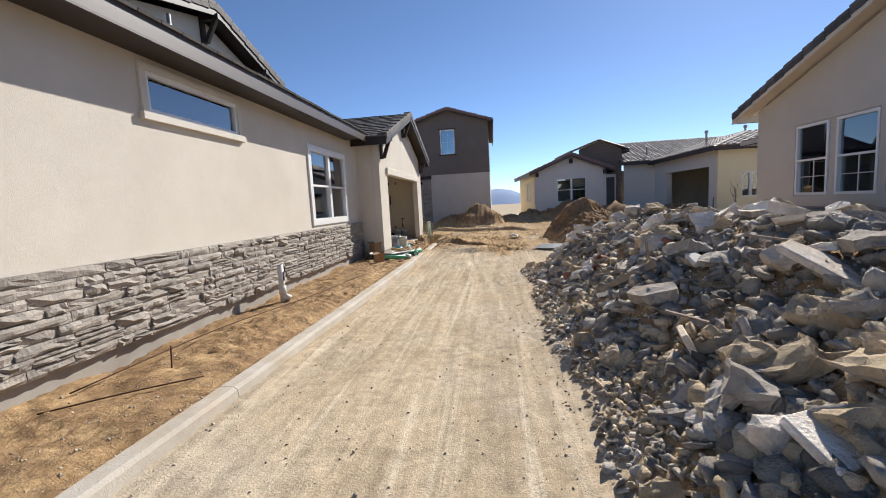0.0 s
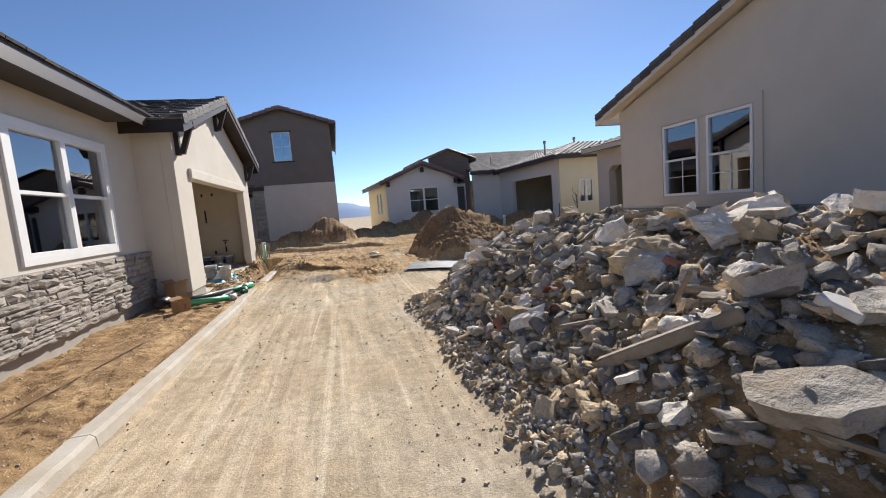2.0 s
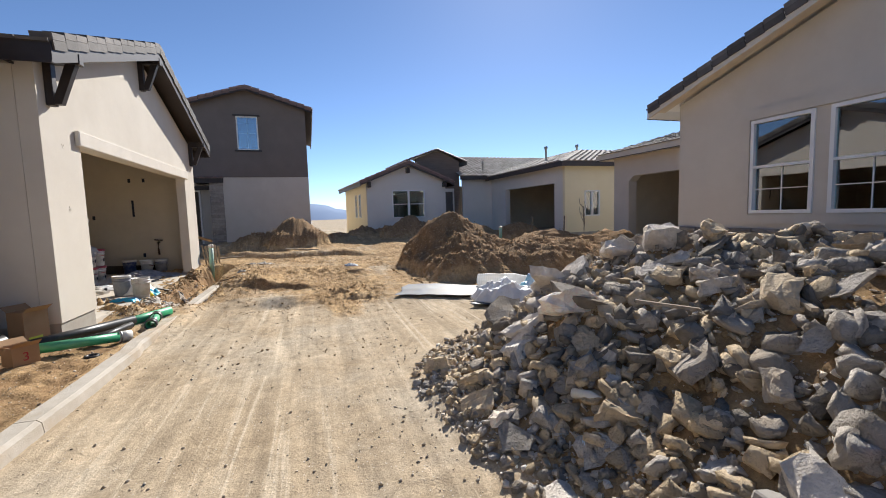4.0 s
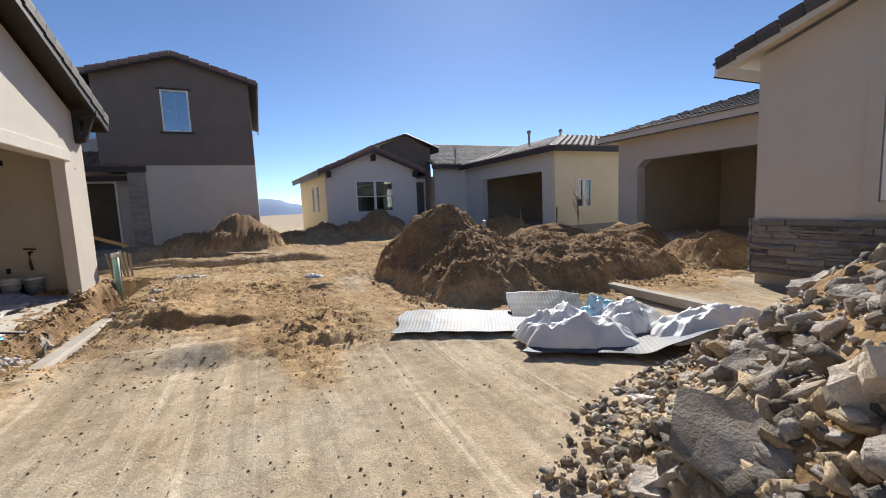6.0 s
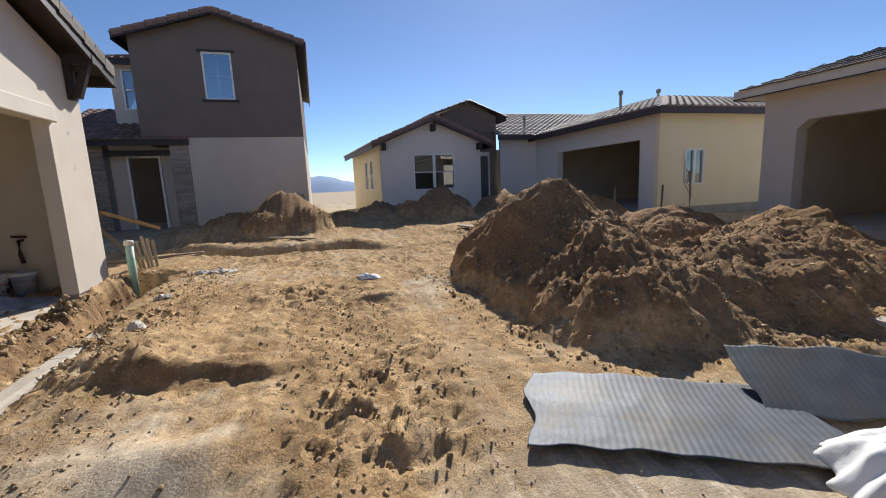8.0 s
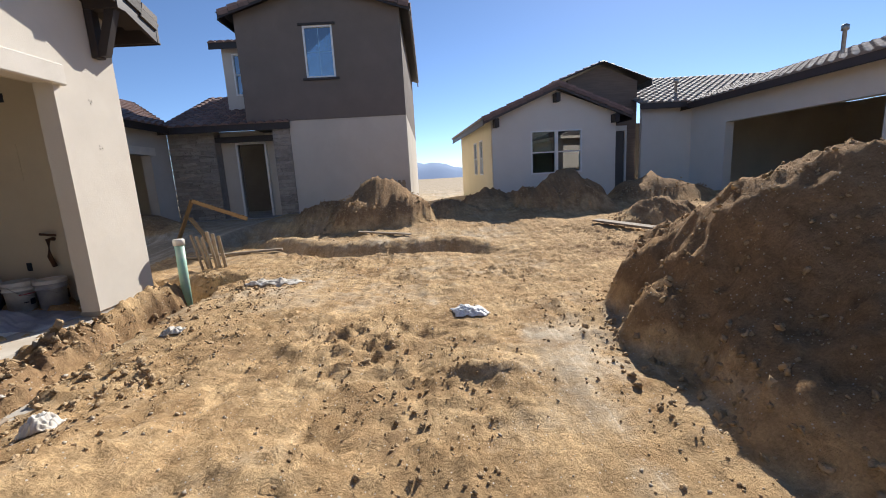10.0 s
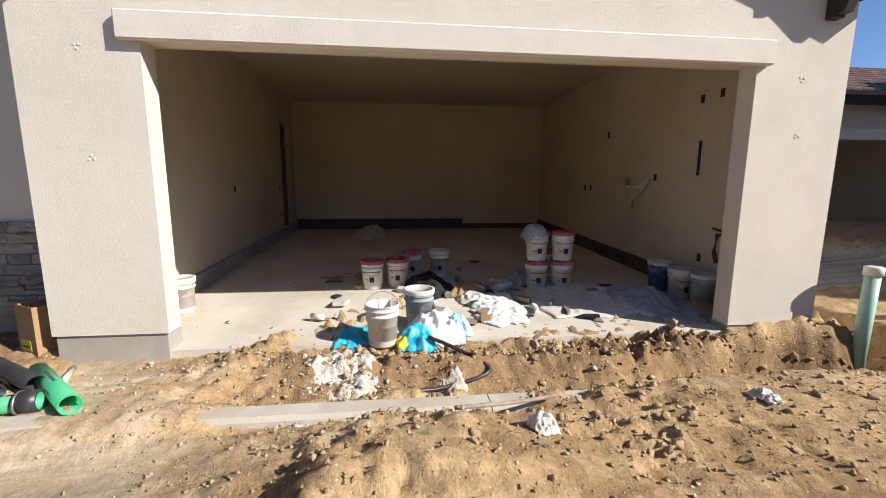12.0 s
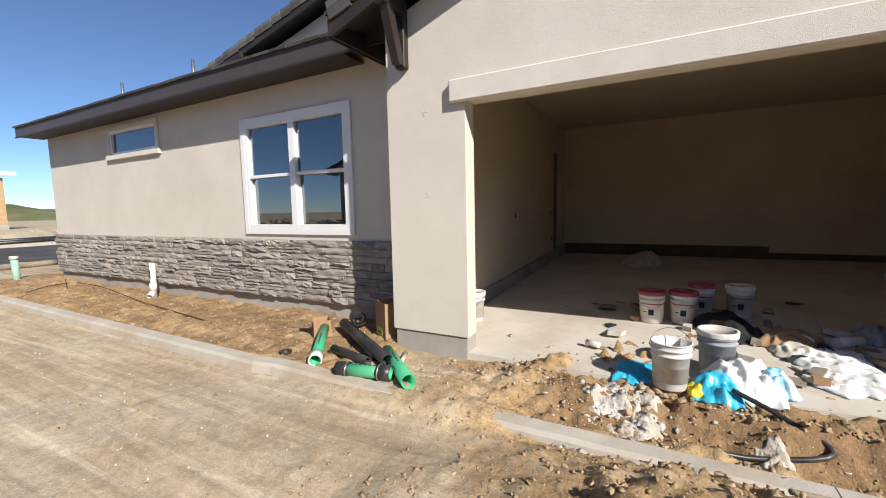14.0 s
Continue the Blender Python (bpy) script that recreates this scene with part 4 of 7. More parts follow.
bracket(lh, UG, UP, 6.2)
bracket(lh, UG, 4.6, 5.28)
for y in (2.2, 5.0):
    bm = bmesh.new()
    tube(bm, [(-4.6, y, 3.9), (-4.6, y, 4.65)], 0.03, 10)
    part("vent_pipe", bm, "steel", lh)


# ---- house beyond the rubble ----
RX = 7.36
rh = thing("house", (10, 6, 0.1), "greige stucco house with grey ledge stone base and open garage", "house")
FRH = Plane((RX, 0, 0), (0, 1, 0), (-1, 0, 0))
RW1, RW2 = (8.86, 9.82, 1.32, 2.91), (7.68, 8.66, 1.32, 2.91)
PR, ps = 5.3, 0.31
part("wall", wall(FRH, [(-0.7, 0.2), (11.30, 0.2), (11.30, 3.55), (PR, 3.55 + 6 * ps), (-0.7, 3.55)], [rect(*RW1), rect(*RW2)], 0.16), "stucco_pale", rh)
part("wall", wall(Plane((0, 11.30, 0), (1, 0, 0), (0, 1, 0)), rect(RX + 0.163, 10.99, 0.2, 3.5), [], 0.14), "stucco_pale", rh)
part("end_wall", wbox(RX + 0.17, 16, -0.7, -0.55, 0, 3.5), "stucco_pale", rh)
part("back_wall", wbox(16.0, 16.15, -0.7, 17.5, 0, 3.5), "stucco_pale", rh)
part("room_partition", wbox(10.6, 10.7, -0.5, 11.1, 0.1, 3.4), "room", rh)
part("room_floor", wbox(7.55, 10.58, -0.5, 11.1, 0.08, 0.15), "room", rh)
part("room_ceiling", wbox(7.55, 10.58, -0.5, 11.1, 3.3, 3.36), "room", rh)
part("foundation", wbox(RX + 0.02, RX + 0.3, -0.68, 11.28, -0.3, 0.19), "concrete", rh)
window(rh, FRH, *RW1, sashes=1, grid=True, glass="glass_far")
window(rh, FRH, *RW2, sashes=1, grid=True, glass="glass_far")
for a in ((7.50, 7.66, 1.30, 2.93), (9.84, 10.0, 1.30, 2.93), (7.50, 10.0, 2.93, 3.09), (7.45, 10.05, 1.14, 1.30)):
    part("window_surround", box(bmesh.new(), FRH, *a, 0.002, 0.032), "stucco_pale", rh)
st2 = part("stone_veneer_backing", wall(Plane((RX - 0.02, 0, 0), (0, 1, 0), (-1, 0, 0)), rect(2.0, 11.315, 0.2, 1.06), [], 0.018), "stone_grey", rh)
st3 = part("stone_veneer_backing", wall(Plane((0, 11.322, 0), (1, 0, 0), (0, 1, 0)), rect(RX - 0.02, 8.6, 0.2, 1.06), [], 0.018), "stone_grey", rh)
rs = math.hypot(1, ps)
eave_roof(rh, (6.92, 11.72, 3.52), (1, 0, 0), (0, -1, ps), 9.2, 6.42 * rs, "tile", fascia_mat="vinyl", drop=0.16)
eave_roof(rh, (6.92, -1.12, 3.52), (1, 0, 0), (0, 1, ps), 9.2, 6.42 * rs, "tile", fascia_mat="vinyl", drop=0.16)
FRR = Plane((6.92, 0, 0), (0, 1, 0), (-1, 0, 0))
M["cream_board"] = mat("cream_painted_board", (0.68, 0.60, 0.50), (0.62, 0.55, 0.45), 3, 0.6, 0.1, 50)
for s in (1, -1):
    e = PR + s * 6.42
    part("rake_board", prism(FRR, [(e, 3.36), (PR, 3.36 + 6.42 * ps), (PR, 3.52 + 6.42 * ps), (e, 3.52)], -0.045, -0.004), "cream_board", rh)
    part("rake_soffit", prism(FRR, [(e, 3.48), (PR, 3.48 + 6.42 * ps), (PR, 3.505 + 6.42 * ps), (e, 3.505)], -0.44, -0.05), "cream_board", rh)
    rake_tiles(rh, FRR, "tile", e, PR, 3.53, 3.53 + 6.42 * ps)
# its garage, set back
QX = 11.0
FQ = Plane((QX, 0, 0), (0, 1, 0), (-1, 0, 0))
arch = [(11.9, 0.25), (11.9, 2.42), (12.08, 2.61), (16.52, 2.61), (16.75, 2.42), (16.75, 0.25)]
part("garage_front", wall(FQ, [(11.302, 0.25), *arch, (17.5, 0.25), (17.5, 3.4), (11.302, 3.4)], [], 0.35), "stucco_pale", rh)
part("garage_slab", wbox(QX - 0.3, 15.98, 11.45, 17.4, -0.1, 0.26), "slab", rh)
part("interior_wall", wbox(QX + 0.36, 15.98, 17.25, 17.36, 0.26, 3.2), "plaster", rh)
part("interior_wall", wbox(QX + 0.36, 15.98, 11.32, 11.44, 0.26, 3.2), "plaster", rh)
part("interior_wall", wbox(15.85, 15.98, 11.46, 17.24, 0.26, 3.2), "plaster", rh)
part("interior_ceiling", wbox(QX + 0.36, 15.98, 11.32, 17.4, 3.21, 3.26), "plaster", rh)
part("side_wall", wbox(QX + 0.36, 16, 17.36, 17.5, 0.1, 3.4), "stucco_pale", rh)
hip = 3.35
eave_roof(rh, (QX - 0.42, 18.0, 3.45), (0, -1, 0), (1, 0, ps), 6.7, hip * rs, "tile", lo=lambda v: v / rs, fascia_mat="cream_board", drop=0.17)
eave_roof(rh, (16.4, 18.0, 3.45), (-1, 0, 0), (0, -1, ps), 5.8, hip * rs, "tile", hi=lambda v: 5.8 - v / rs, lo=lambda v: 0, fascia_mat="cream_board", drop=0.17)
part("soffit", wbox(QX - 0.38, QX - 0.002, 11.75, 17.9, 3.30, 3.32), "cream_board", rh)

# ---- two-storey house ahead ----
th = thing("house", (-4, 30, 0.3), "two-storey house, dark brown stucco above, pale stucco below, stone entry", "house")
TY = 26.94
FT = Plane((0, TY, 0), (1, 0, 0), (0, -1, 0))
TWN = (-3.17, -2.21, 4.85, 6.47)
part("upper_wall", wall(FT, [(-5.34, 3.54), (0.02, 3.54), (0.02, 6.9), (-2.66, 7.73), (-5.34, 6.9)], [rect(*TWN)], 0.16), "stucco_dark", th)
part("lower_wall", wall(Plane((0, TY + 0.03, 0), (1, 0, 0), (0, -1, 0)), rect(-3.95, 0.02, 0.3, 3.54), [], 0.16), "stucco_pale", th)
part("side_wall", wbox(-0.12, 0.02, TY + 0.2, 38, 0.3, 3.54), "stucco_pale", th)
part("side_wall", wbox(-0.12, 0.02, TY + 0.165, 38, 3.54, 6.9), "stucco_dark", th)
part("side_wall", wbox(-5.34, -5.2, TY + 0.165, 38, 3.4, 6.9), "stucco_dark", th)
part("back_wall", wbox(-5.34, 0.02, 37.9, 38.05, 0.3, 6.9), "stucco_dark", th)
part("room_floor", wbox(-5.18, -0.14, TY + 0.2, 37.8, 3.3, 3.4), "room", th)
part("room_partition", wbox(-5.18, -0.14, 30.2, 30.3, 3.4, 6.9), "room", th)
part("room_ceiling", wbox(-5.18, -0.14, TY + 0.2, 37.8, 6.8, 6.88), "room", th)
window(th, FT, *TWN, sashes=1, hung=False, grid=True, inset=0.02)
for a, b in ((TWN[3], TWN[3] + 0.07), (TWN[2] - 0.07, TWN[2])):
    part("window_trim", box(bmesh.new(), FT, TWN[0] - 0.12, TWN[1] + 0.12, a, b, 0.002, 0.07), "trim_brown", th)
ts = 0.315
tr_ = 3.0 * math.hypot(1, ts)
eave_roof(th, (0.36, TY - 0.35, 6.84), (0, 1, 0), (-1, 0, ts), 11.4, tr_, "tile_red", "barrel", fascia_mat="trim_brown")
eave_roof(th, (-5.68, TY - 0.35, 6.84), (0, 1, 0), (1, 0, ts), 11.4, tr_, "tile_red", "barrel", fascia_mat="trim_brown")
FTR = Plane((0, TY - 0.35, 0), (1, 0, 0), (0, -1, 0))
for s in (1, -1):
    e = -2.66 + s * 3.02
    part("rake_board", prism(FTR, [(e, 6.68), (-2.66, 6.68 + 3.02 * ts), (-2.66, 6.85 + 3.02 * ts), (e, 6.85)], -0.045, -0.004), "trim_brown", th)
    rake_tiles(th, FTR, "tile_red", e, -2.66, 6.84, 6.84 + 3.02 * ts, 0.34)
# bump-out on the upper floor
part("upper_side_wall", wall(Plane((0, 28.6, 0), (1, 0, 0), (0, -1, 0)), rect(-6.6, -5.342, 3.9, 6.5), [rect(-6.25, -5.75, 4.75, 6.2)], 0.15), "stucco_pale", th)
window(th, Plane((0, 28.6, 0), (1, 0, 0), (0, -1, 0)), -6.25, -5.75, 4.75, 6.2, sashes=1)
part("upper_side_wall", wbox(-6.6, -6.46, 28.76, 33, 3.9, 6.5), "stucco_pale", th)
eave_roof(th, (-6.9, 28.3, 6.5), (1, 0, 0), (0, 1, 0.3), 1.56, 3.0, "tile_red", "barrel", fascia_mat="trim_brown")
# entry: stone piers, recessed door, low roof
part("entry_wall", wall(Plane((0, 27.9, 0), (1, 0, 0), (0, -1, 0)), rect(-8.35, -3.95, 0.3, 3.4), [rect(-6.15, -5.2, 0.32, 2.92)], 0.15), "stucco_pale", th)
for k, (a, b) in enumerate(((-8.34, -6.75), (-4.55, -3.96))):
    pier = part("stone_pier", wbox(a, b, 27.0 if k else 27.45, 27.88, 0.3, 3.4), "stone_grey", th)
part("entry_beam", wbox(-6.7, -4.4, 27.38, 27.6, 2.98, 3.16), "trim_brown", th)
door = part("door_frame", wbox(-6.22, -6.15, 27.80, 27.98, 0.32, 2.92), "vinyl", th)
part("door_frame", wbox(-5.2, -5.13, 27.80, 27.98, 0.32, 2.92), "vinyl", th)
part("door_frame", wbox(-6.22, -5.13, 27.80, 27.98, 2.92, 3.0), "vinyl", th)
part("entry_room", wbox(-8.3, -4.0, 31.0, 31.1, 0.3, 3.3), "room", th)
part("entry_ceiling", wbox(-8.3, -4.0, 28.05, 31.0, 3.3, 3.36), "room", th)
part("entry_floor", wbox(-8.3, -4.0, 27.0, 31.0, 0.2, 0.32), "concrete", th)
eave_roof(th, (-9.2, 26.85, 3.48), (1, 0, 0), (0, 1, 0.42), 5.3, 4.2, "tile_red", "barrel", lo=lambda v: 0.9, fascia_mat="trim_brown")
# garage wing of the same house
FTW = Plane((-8.36, 0, 0), (0, 1, 0), (1, 0, 0))
part("garage_wing_front", wall(FTW, [(20.5, 0.25), (21.3, 0.25), (21.3, 2.6), (26.4, 2.6), (26.4, 0.25), (27.44, 0.25), (27.44, 3.4), (20.5, 3.4)], [], 0.3), "stucco_pale", th)
part("garage_header", wbox(-8.358, -8.30, 21.1, 26.6, 2.6, 2.85), "stucco_band", th)
part("garage_room", wbox(-14, -13.8, 20.6, 27.6, 0.2, 3.3), "plaster", th)
part("garage_room", wbox(-13.8, -8.67, 20.5, 20.64, 0.2, 3.3), "plaster", th)
part("garage_room", wbox(-13.8, -8.67, 27.46, 27.6, 0.2, 3.3), "plaster", th)
part("garage_ceiling", wbox(-14, -8.67, 20.6, 27.5, 3.32, 3.36), "plaster", th)
part("garage_slab", wbox(-13.8, -8.4, 20.6, 27.4, 0.1, 0.24), "slab", th)
eave_roof(th, (-7.92, 20.0, 3.5), (0, 1, 0), (-1, 0, 0.46), 9.5, 3.57, "tile_red", "barrel", hi=lambda v: 6.9 + v / 1.10, fascia_mat="trim_brown")
eave_roof(th, (-14.4, 20.0, 3.5), (0, 1, 0), (1, 0, 0.46), 9.5, 3.57, "tile_red", "barrel", fascia_mat="trim_brown")

# ---- far single-storey house ----
fh = thing("house", (8, 30, 0.3), "far single-storey off-white stucco house with dark timber gable and open garage", "house")
fa = radians(4.3)
fu, fw = Vector((math.cos(fa), math.sin(fa), 0)), Vector((math.sin(fa), -math.cos(fa), 0))
FF = Plane((3.05, 27.75, 0), fu, fw)
FWN = (1.45, 3.42, 1.28, 2.86)
part("front_wall", wall(FF, [(0, 0.3), (4.75, 0.3), (4.75, 3.4), (2.38, 4.28), (0, 3.4)], [rect(*FWN)], 0.15), "stucco_white", fh)
part("left_wall", wall(Plane(FF.at(0, 0, -0.002), -fw, -fu), rect(0, 7.2, 0.3, 3.4), [rect(1.7, 2.25, 1.35, 2.75), rect(2.9, 3.5, 1.35, 2.75)], 0.15), "stucco_yellow", fh)
for a, b in ((1.7, 2.25), (2.9, 3.5)):
    window(fh, Plane(FF.at(0, 0, -0.002), -fw, -fu), a, b, 1.35, 2.75, sashes=1, glass="glass_far")
window(fh, FF, *FWN, sashes=2, trim=0.0, glass="glass_far")
part("room_partition", prism(FF, rect(0.2, 9, 0.3, 3.3), -3.4, -3.5), "room", fh)
fs_ = 0.405
for s in (1, -1):
    o = FF.at(2.38 - s * 2.78, 3.28, 0.4)
    eave_roof(fh, o, -fw, fu * s + Vector((0, 0, fs_)), 8.0, 2.78 * math.hypot(1, fs_), "tile_pale", "barrel", fascia_mat="fascia")
    FFR = Plane(FF.at(0, 0, 0.4), fu, fw)
    e = 2.38 - s * 2.78
    part("rake_board", prism(FFR, [(e, 3.12), (2.38, 3.12 + 2.78 * fs_), (2.38, 3.30 + 2.78 * fs_), (e, 3.30)], -0.045, -0.004), "fascia", fh)
    rake_tiles(fh, FFR, "tile_red", e, 2.38, 3.30, 3.30 + 2.78 * fs_, 0.34)
for u, z in ((0.12, 3.30), (2.38, 4.1), (4.62, 3.30)):
    bm = bmesh.new()
    box(bm, FF, u - 0.08, u + 0.08, z - 0.28, z + 0.02, 0.002, 0.36, 0.01)
    part("corbel", bm, "trim_brown", fh)
# dark timber-clad entry gable behind it
FD = Plane(FF.at(0, 0, -1.0), fu, fw)
M["timber_dark"] = mat("dark_timber_cladding", (0.21, 0.15, 0.115), (0.15, 0.11, 0.085), 6, 0.8, 0.5, 30, stretch=(0.3, 0.3, 6), rand=0.3)
part("entry_gable", wall(FD, [(3.3, 0.3), (4.95, 0.3), (4.95, 3.0), (5.75, 3.0), (5.75, 0.3), (6.15, 0.3), (6.15, 4.70), (4.6, 5.28), (3.3, 4.8)], [], 0.2), "timber_dark", fh)
bm = bmesh.new()
box(bm, FD, 4.95, 5.03, 0.3, 3.0, -0.15, 0.02)
box(bm, FD, 5.67, 5.75, 0.3, 3.0, -0.15, 0.02)
box(bm, FD, 5.03, 5.67, 2.8, 3.0, -0.15, 0.02)
part("door_frame", bm, "stucco_white", fh)
bm = bmesh.new()
box(bm, FD, 5.03, 5.67, 0.32, 2.8, -0.10, -0.05)
part("door", bm, "room", fh)
for s in (1, -1):
    o = FD.at(4.6 - s * 1.95, 4.64, 0.35)
    eave_roof(fh, o, -fw, fu * s + Vector((0, 0, 0.36)), 5.0, 1.95 * math.hypot(1, 0.36), "tile_red", "barrel", fascia_mat="trim_brown")
# wall beside the entry, garage wing towards the viewer
part("wall", wall(Plane((0, 28.95, 0), (1, 0, 0), (0, -1, 0)), rect(9.2, 11.25, 0.3, 3.84), [], 0.15), "stucco_white", fh)
KX = 11.2
FK = Plane((KX, 0, 0), (0, 1, 0), (-1, 0, 0))
part("garage_front", wall(FK, [(21.132, 0.3), (21.82, 0.3), (21.82, 2.74), (27.0, 2.74), (27.0, 0.3), (28.94, 0.3), (28.94, 3.55), (21.132, 3.55)], [], 0.3), "stucco_white", fh)
FC = Plane((0, 20.98, 0), (1, 0, 0), (0, -1, 0))
part("garage_end_wall", wall(FC, rect(KX, 17.5, 0.3, 3.55), [rect(12.28, 13.13, 1.14, 2.34)], 0.15), "stucco_yellow", fh)
window(fh, FC, 12.28, 13.13, 1.14, 2.34, sashes=2, hung=False, glass="glass_far")
part("base_band", wbox(KX - 0.02, 17.5, 20.90, 20.976, 0.1, 0.40), "concrete", fh)
part("garage_room", wbox(17.3, 17.48, 21.2, 28.8, 0.3, 3.4), "plaster", fh)
part("garage_room", wbox(KX + 0.31, 17.3, 28.6, 28.8, 0.3, 3.4), "plaster", fh)
part("garage_ceiling", wbox(KX + 0.31, 17.3, 21.14, 28.6, 3.42, 3.46), "plaster", fh)
part("garage_slab", wbox(KX + 0.02, 17.3, 21.14, 28.6, 0.1, 0.32), "slab", fh)
kh = 3.3
ks = math.hypot(1, 0.3)
eave_roof(fh, (KX - 0.45, 20.5, 3.62), (0, 1, 0), (1, 0, 0.3), 8.6, kh * ks, "tile_pale", "barrel", lo=lambda v: v / ks, fascia_mat="fascia")
eave_roof(fh, (KX - 0.45, 20.5, 3.62), (1, 0, 0), (0, 1, 0.3), 7.0, kh * ks, "tile_pale", "barrel", lo=lambda v: v / ks, fascia_mat="fascia")
eave_roof(fh, (8.9, 28.5, 3.70), (1, 0, 0), (0, 1, 0.37), 9.2, 5.2, "tile_pale", "barrel", fascia_mat="fascia")
for x, y, z, h in ((10.9, 29.6, 4.3, 0.5), (14.2, 24.2, 4.55, 0.5), (12.0, 23.8, 4.5, 0.35)):
    bm = bmesh.new()
    lathe(bm, (x, y, z - 0.5), [(0.05, 0), (0.05, h + 0.3), (0.09, h + 0.32), (0.09, h + 0.44), (0.02, h + 0.48)], 12)
    part("vent_pipe", bm, "steel", fh)

# ---- street behind: dumpster, framed house ----
tagged(part("road", wbox(-60, 60, -17.5, -6.2, -0.3, 0.0), "asphalt"), "worn dark asphalt street dusted with dirt", "road", kind="structure")


# ---- rubble ----
def chunk_mesh(rng, flat=1.0, pts=16, rough=0.25):
    """An angular broken piece about one unit across."""
    bm = bmesh.new()
    a, b, c = rng.uniform(0.38, 0.5), rng.uniform(0.28, 0.46), rng.uniform(0.24, 0.4) * flat
    for sx in (-1, 1):
        for sy in (-1, 1):
            for sz in (-1, 1):
                k = rng.uniform(0.55, 1.0)
                bm.verts.new((sx * a * k + rng.uniform(-0.06, 0.06), sy * b * rng.uniform(0.5, 1.05), sz * c * rng.uniform(0.45, 1.05)))
    for _ in range(rng.choice((0, 1, 2))):
        v = Vector((rng.uniform(-1, 1), rng.uniform(-1, 1), rng.choice((-1, 1)) * 0.9))
        bm.verts.new((v.x * a * 0.7, v.y * b * 0.7, v.z * c * 1.1))
    got = bmesh.ops.convex_hull(bm, input=bm.verts[:])
    bmesh.ops.delete(bm, geom=list({g for g in got["geom_interior"] + got["geom_unused"] if isinstance(g, bmesh.types.BMVert)}), context="VERTS")
    bmesh.ops.recalc_face_normals(bm, faces=bm.faces)
    return bm


def plate_mesh(rng, thick):
    """A broken slab piece: an uneven polygon with a ragged edge."""
    bm = bmesh.new()
    k = rng.choice((5, 6, 7))
    ring = []
    for i in range(k):
        a = (i + rng.uniform(-0.3, 0.3)) / k * math.tau
        r = rng.uniform(0.34, 0.58)
        ring.append((r * math.cos(a) * 1.1, r * math.sin(a) * 0.85))
    for z, s in ((-thick / 2, rng.uniform(0.75, 0.95)), (thick / 2, 1.0)):
        for x, y in ring:
            bm.verts.new((x * s, y * s, z + rng.uniform(-0.15, 0.15) * thick))
    bmesh.ops.convex_hull(bm, input=bm.verts[:])
    bmesh.ops.recalc_face_normals(bm, faces=bm.faces)
    return bm


def chunk_templates(seed, count, flat, rough=0.25, material="rubble", cuts=0, plate=False):
    """Shared meshes of broken pieces; cuts gives them craggy faces."""
    rng = random.Random(seed)
    out = []
    for _ in range(count):
        bm = plate_mesh(rng, flat * rng.uniform(0.7, 1.3)) if plate else chunk_mesh(rng, flat * rng.uniform(0.8, 1.2))
        if cuts:
            bmesh.ops.triangulate(bm, faces=bm.faces[:])
            bmesh.ops.subdivide_edges(bm, edges=bm.edges[:], cuts=cuts, use_grid_fill=True)
            off = Vector((rng.random() * 50, rng.random() * 50, 0))
            for v in bm.verts:
                q = v.co + off
                d = noise.noise_vector(q * 2.4) * 0.16 + noise.noise_vector(q * 5.5) * 0.11 + noise.noise_vector(q * 11) * 0.05
                v.co += d * (rough / 0.25) * (0.4 if plate else 0.6)
        bmesh.ops.triangulate(bm, faces=bm.faces[:])
        me = bpy.data.meshes.new("concrete_chunk")
        bm.to_mesh(me)
        bm.free()
        me.materials.append(M[material])
        out.append(me)
    return out


def scatter_stuff(name, templates, places, material, parent=None, label=""):
    """Many small pieces joined into one mesh: places are (x, y, z, size, turn angles)."""
    data = []
    for me in templates:
        co = np.empty(len(me.vertices) * 3)
        me.vertices.foreach_get("co", co)
        data.append((co.reshape(-1, 3), np.array([list(p.vertices) for p in me.polygons])))
    vs, fs, k = [], [], 0
    for i, (x, y, z, size, ax, ay, az) in enumerate(places):
        co, tri = data[i % len(data)]
        r = np.array(Euler((ax, ay, az)).to_matrix())
        vs.append(co @ r.T * size + (x, y, z))
        fs.append(tri + k)
        k += len(co)
    me = bpy.data.meshes.new(name)
    v, f = np.concatenate(vs), np.concatenate(fs)
    me.vertices.add(len(v))
    me.vertices.foreach_set("co", v.ravel())
    me.loops.add(f.size)
    me.loops.foreach_set("vertex_index", f.ravel())
    me.polygons.add(len(f))
    me.polygons.foreach_set("loop_start", np.arange(0, f.size, 3))
    me.update(calc_edges=True)
    ob = link_mesh(name, me, material, parent, label)
    ob["kind"] = "stuff"
    return ob


def slope_turn(x, y, rng, spread=0.6):
    e = 0.15
    gx = (rubble_height(x + e, y) - rubble_height(x - e, y)) / (2 * e)
    gy = (rubble_height(x, y + e) - rubble_height(x, y - e)) / (2 * e)
    n = Vector((-gx * 0.5 + rng.gauss(0, spread * 0.45), -gy * 0.5 + rng.gauss(0, spread * 0.45), 1)).normalized()
    return n.to_track_quat("Z", "Y").to_matrix().to_4x4() @ pose(0, 0, 0, 0, 0, rng.uniform(0, 360))


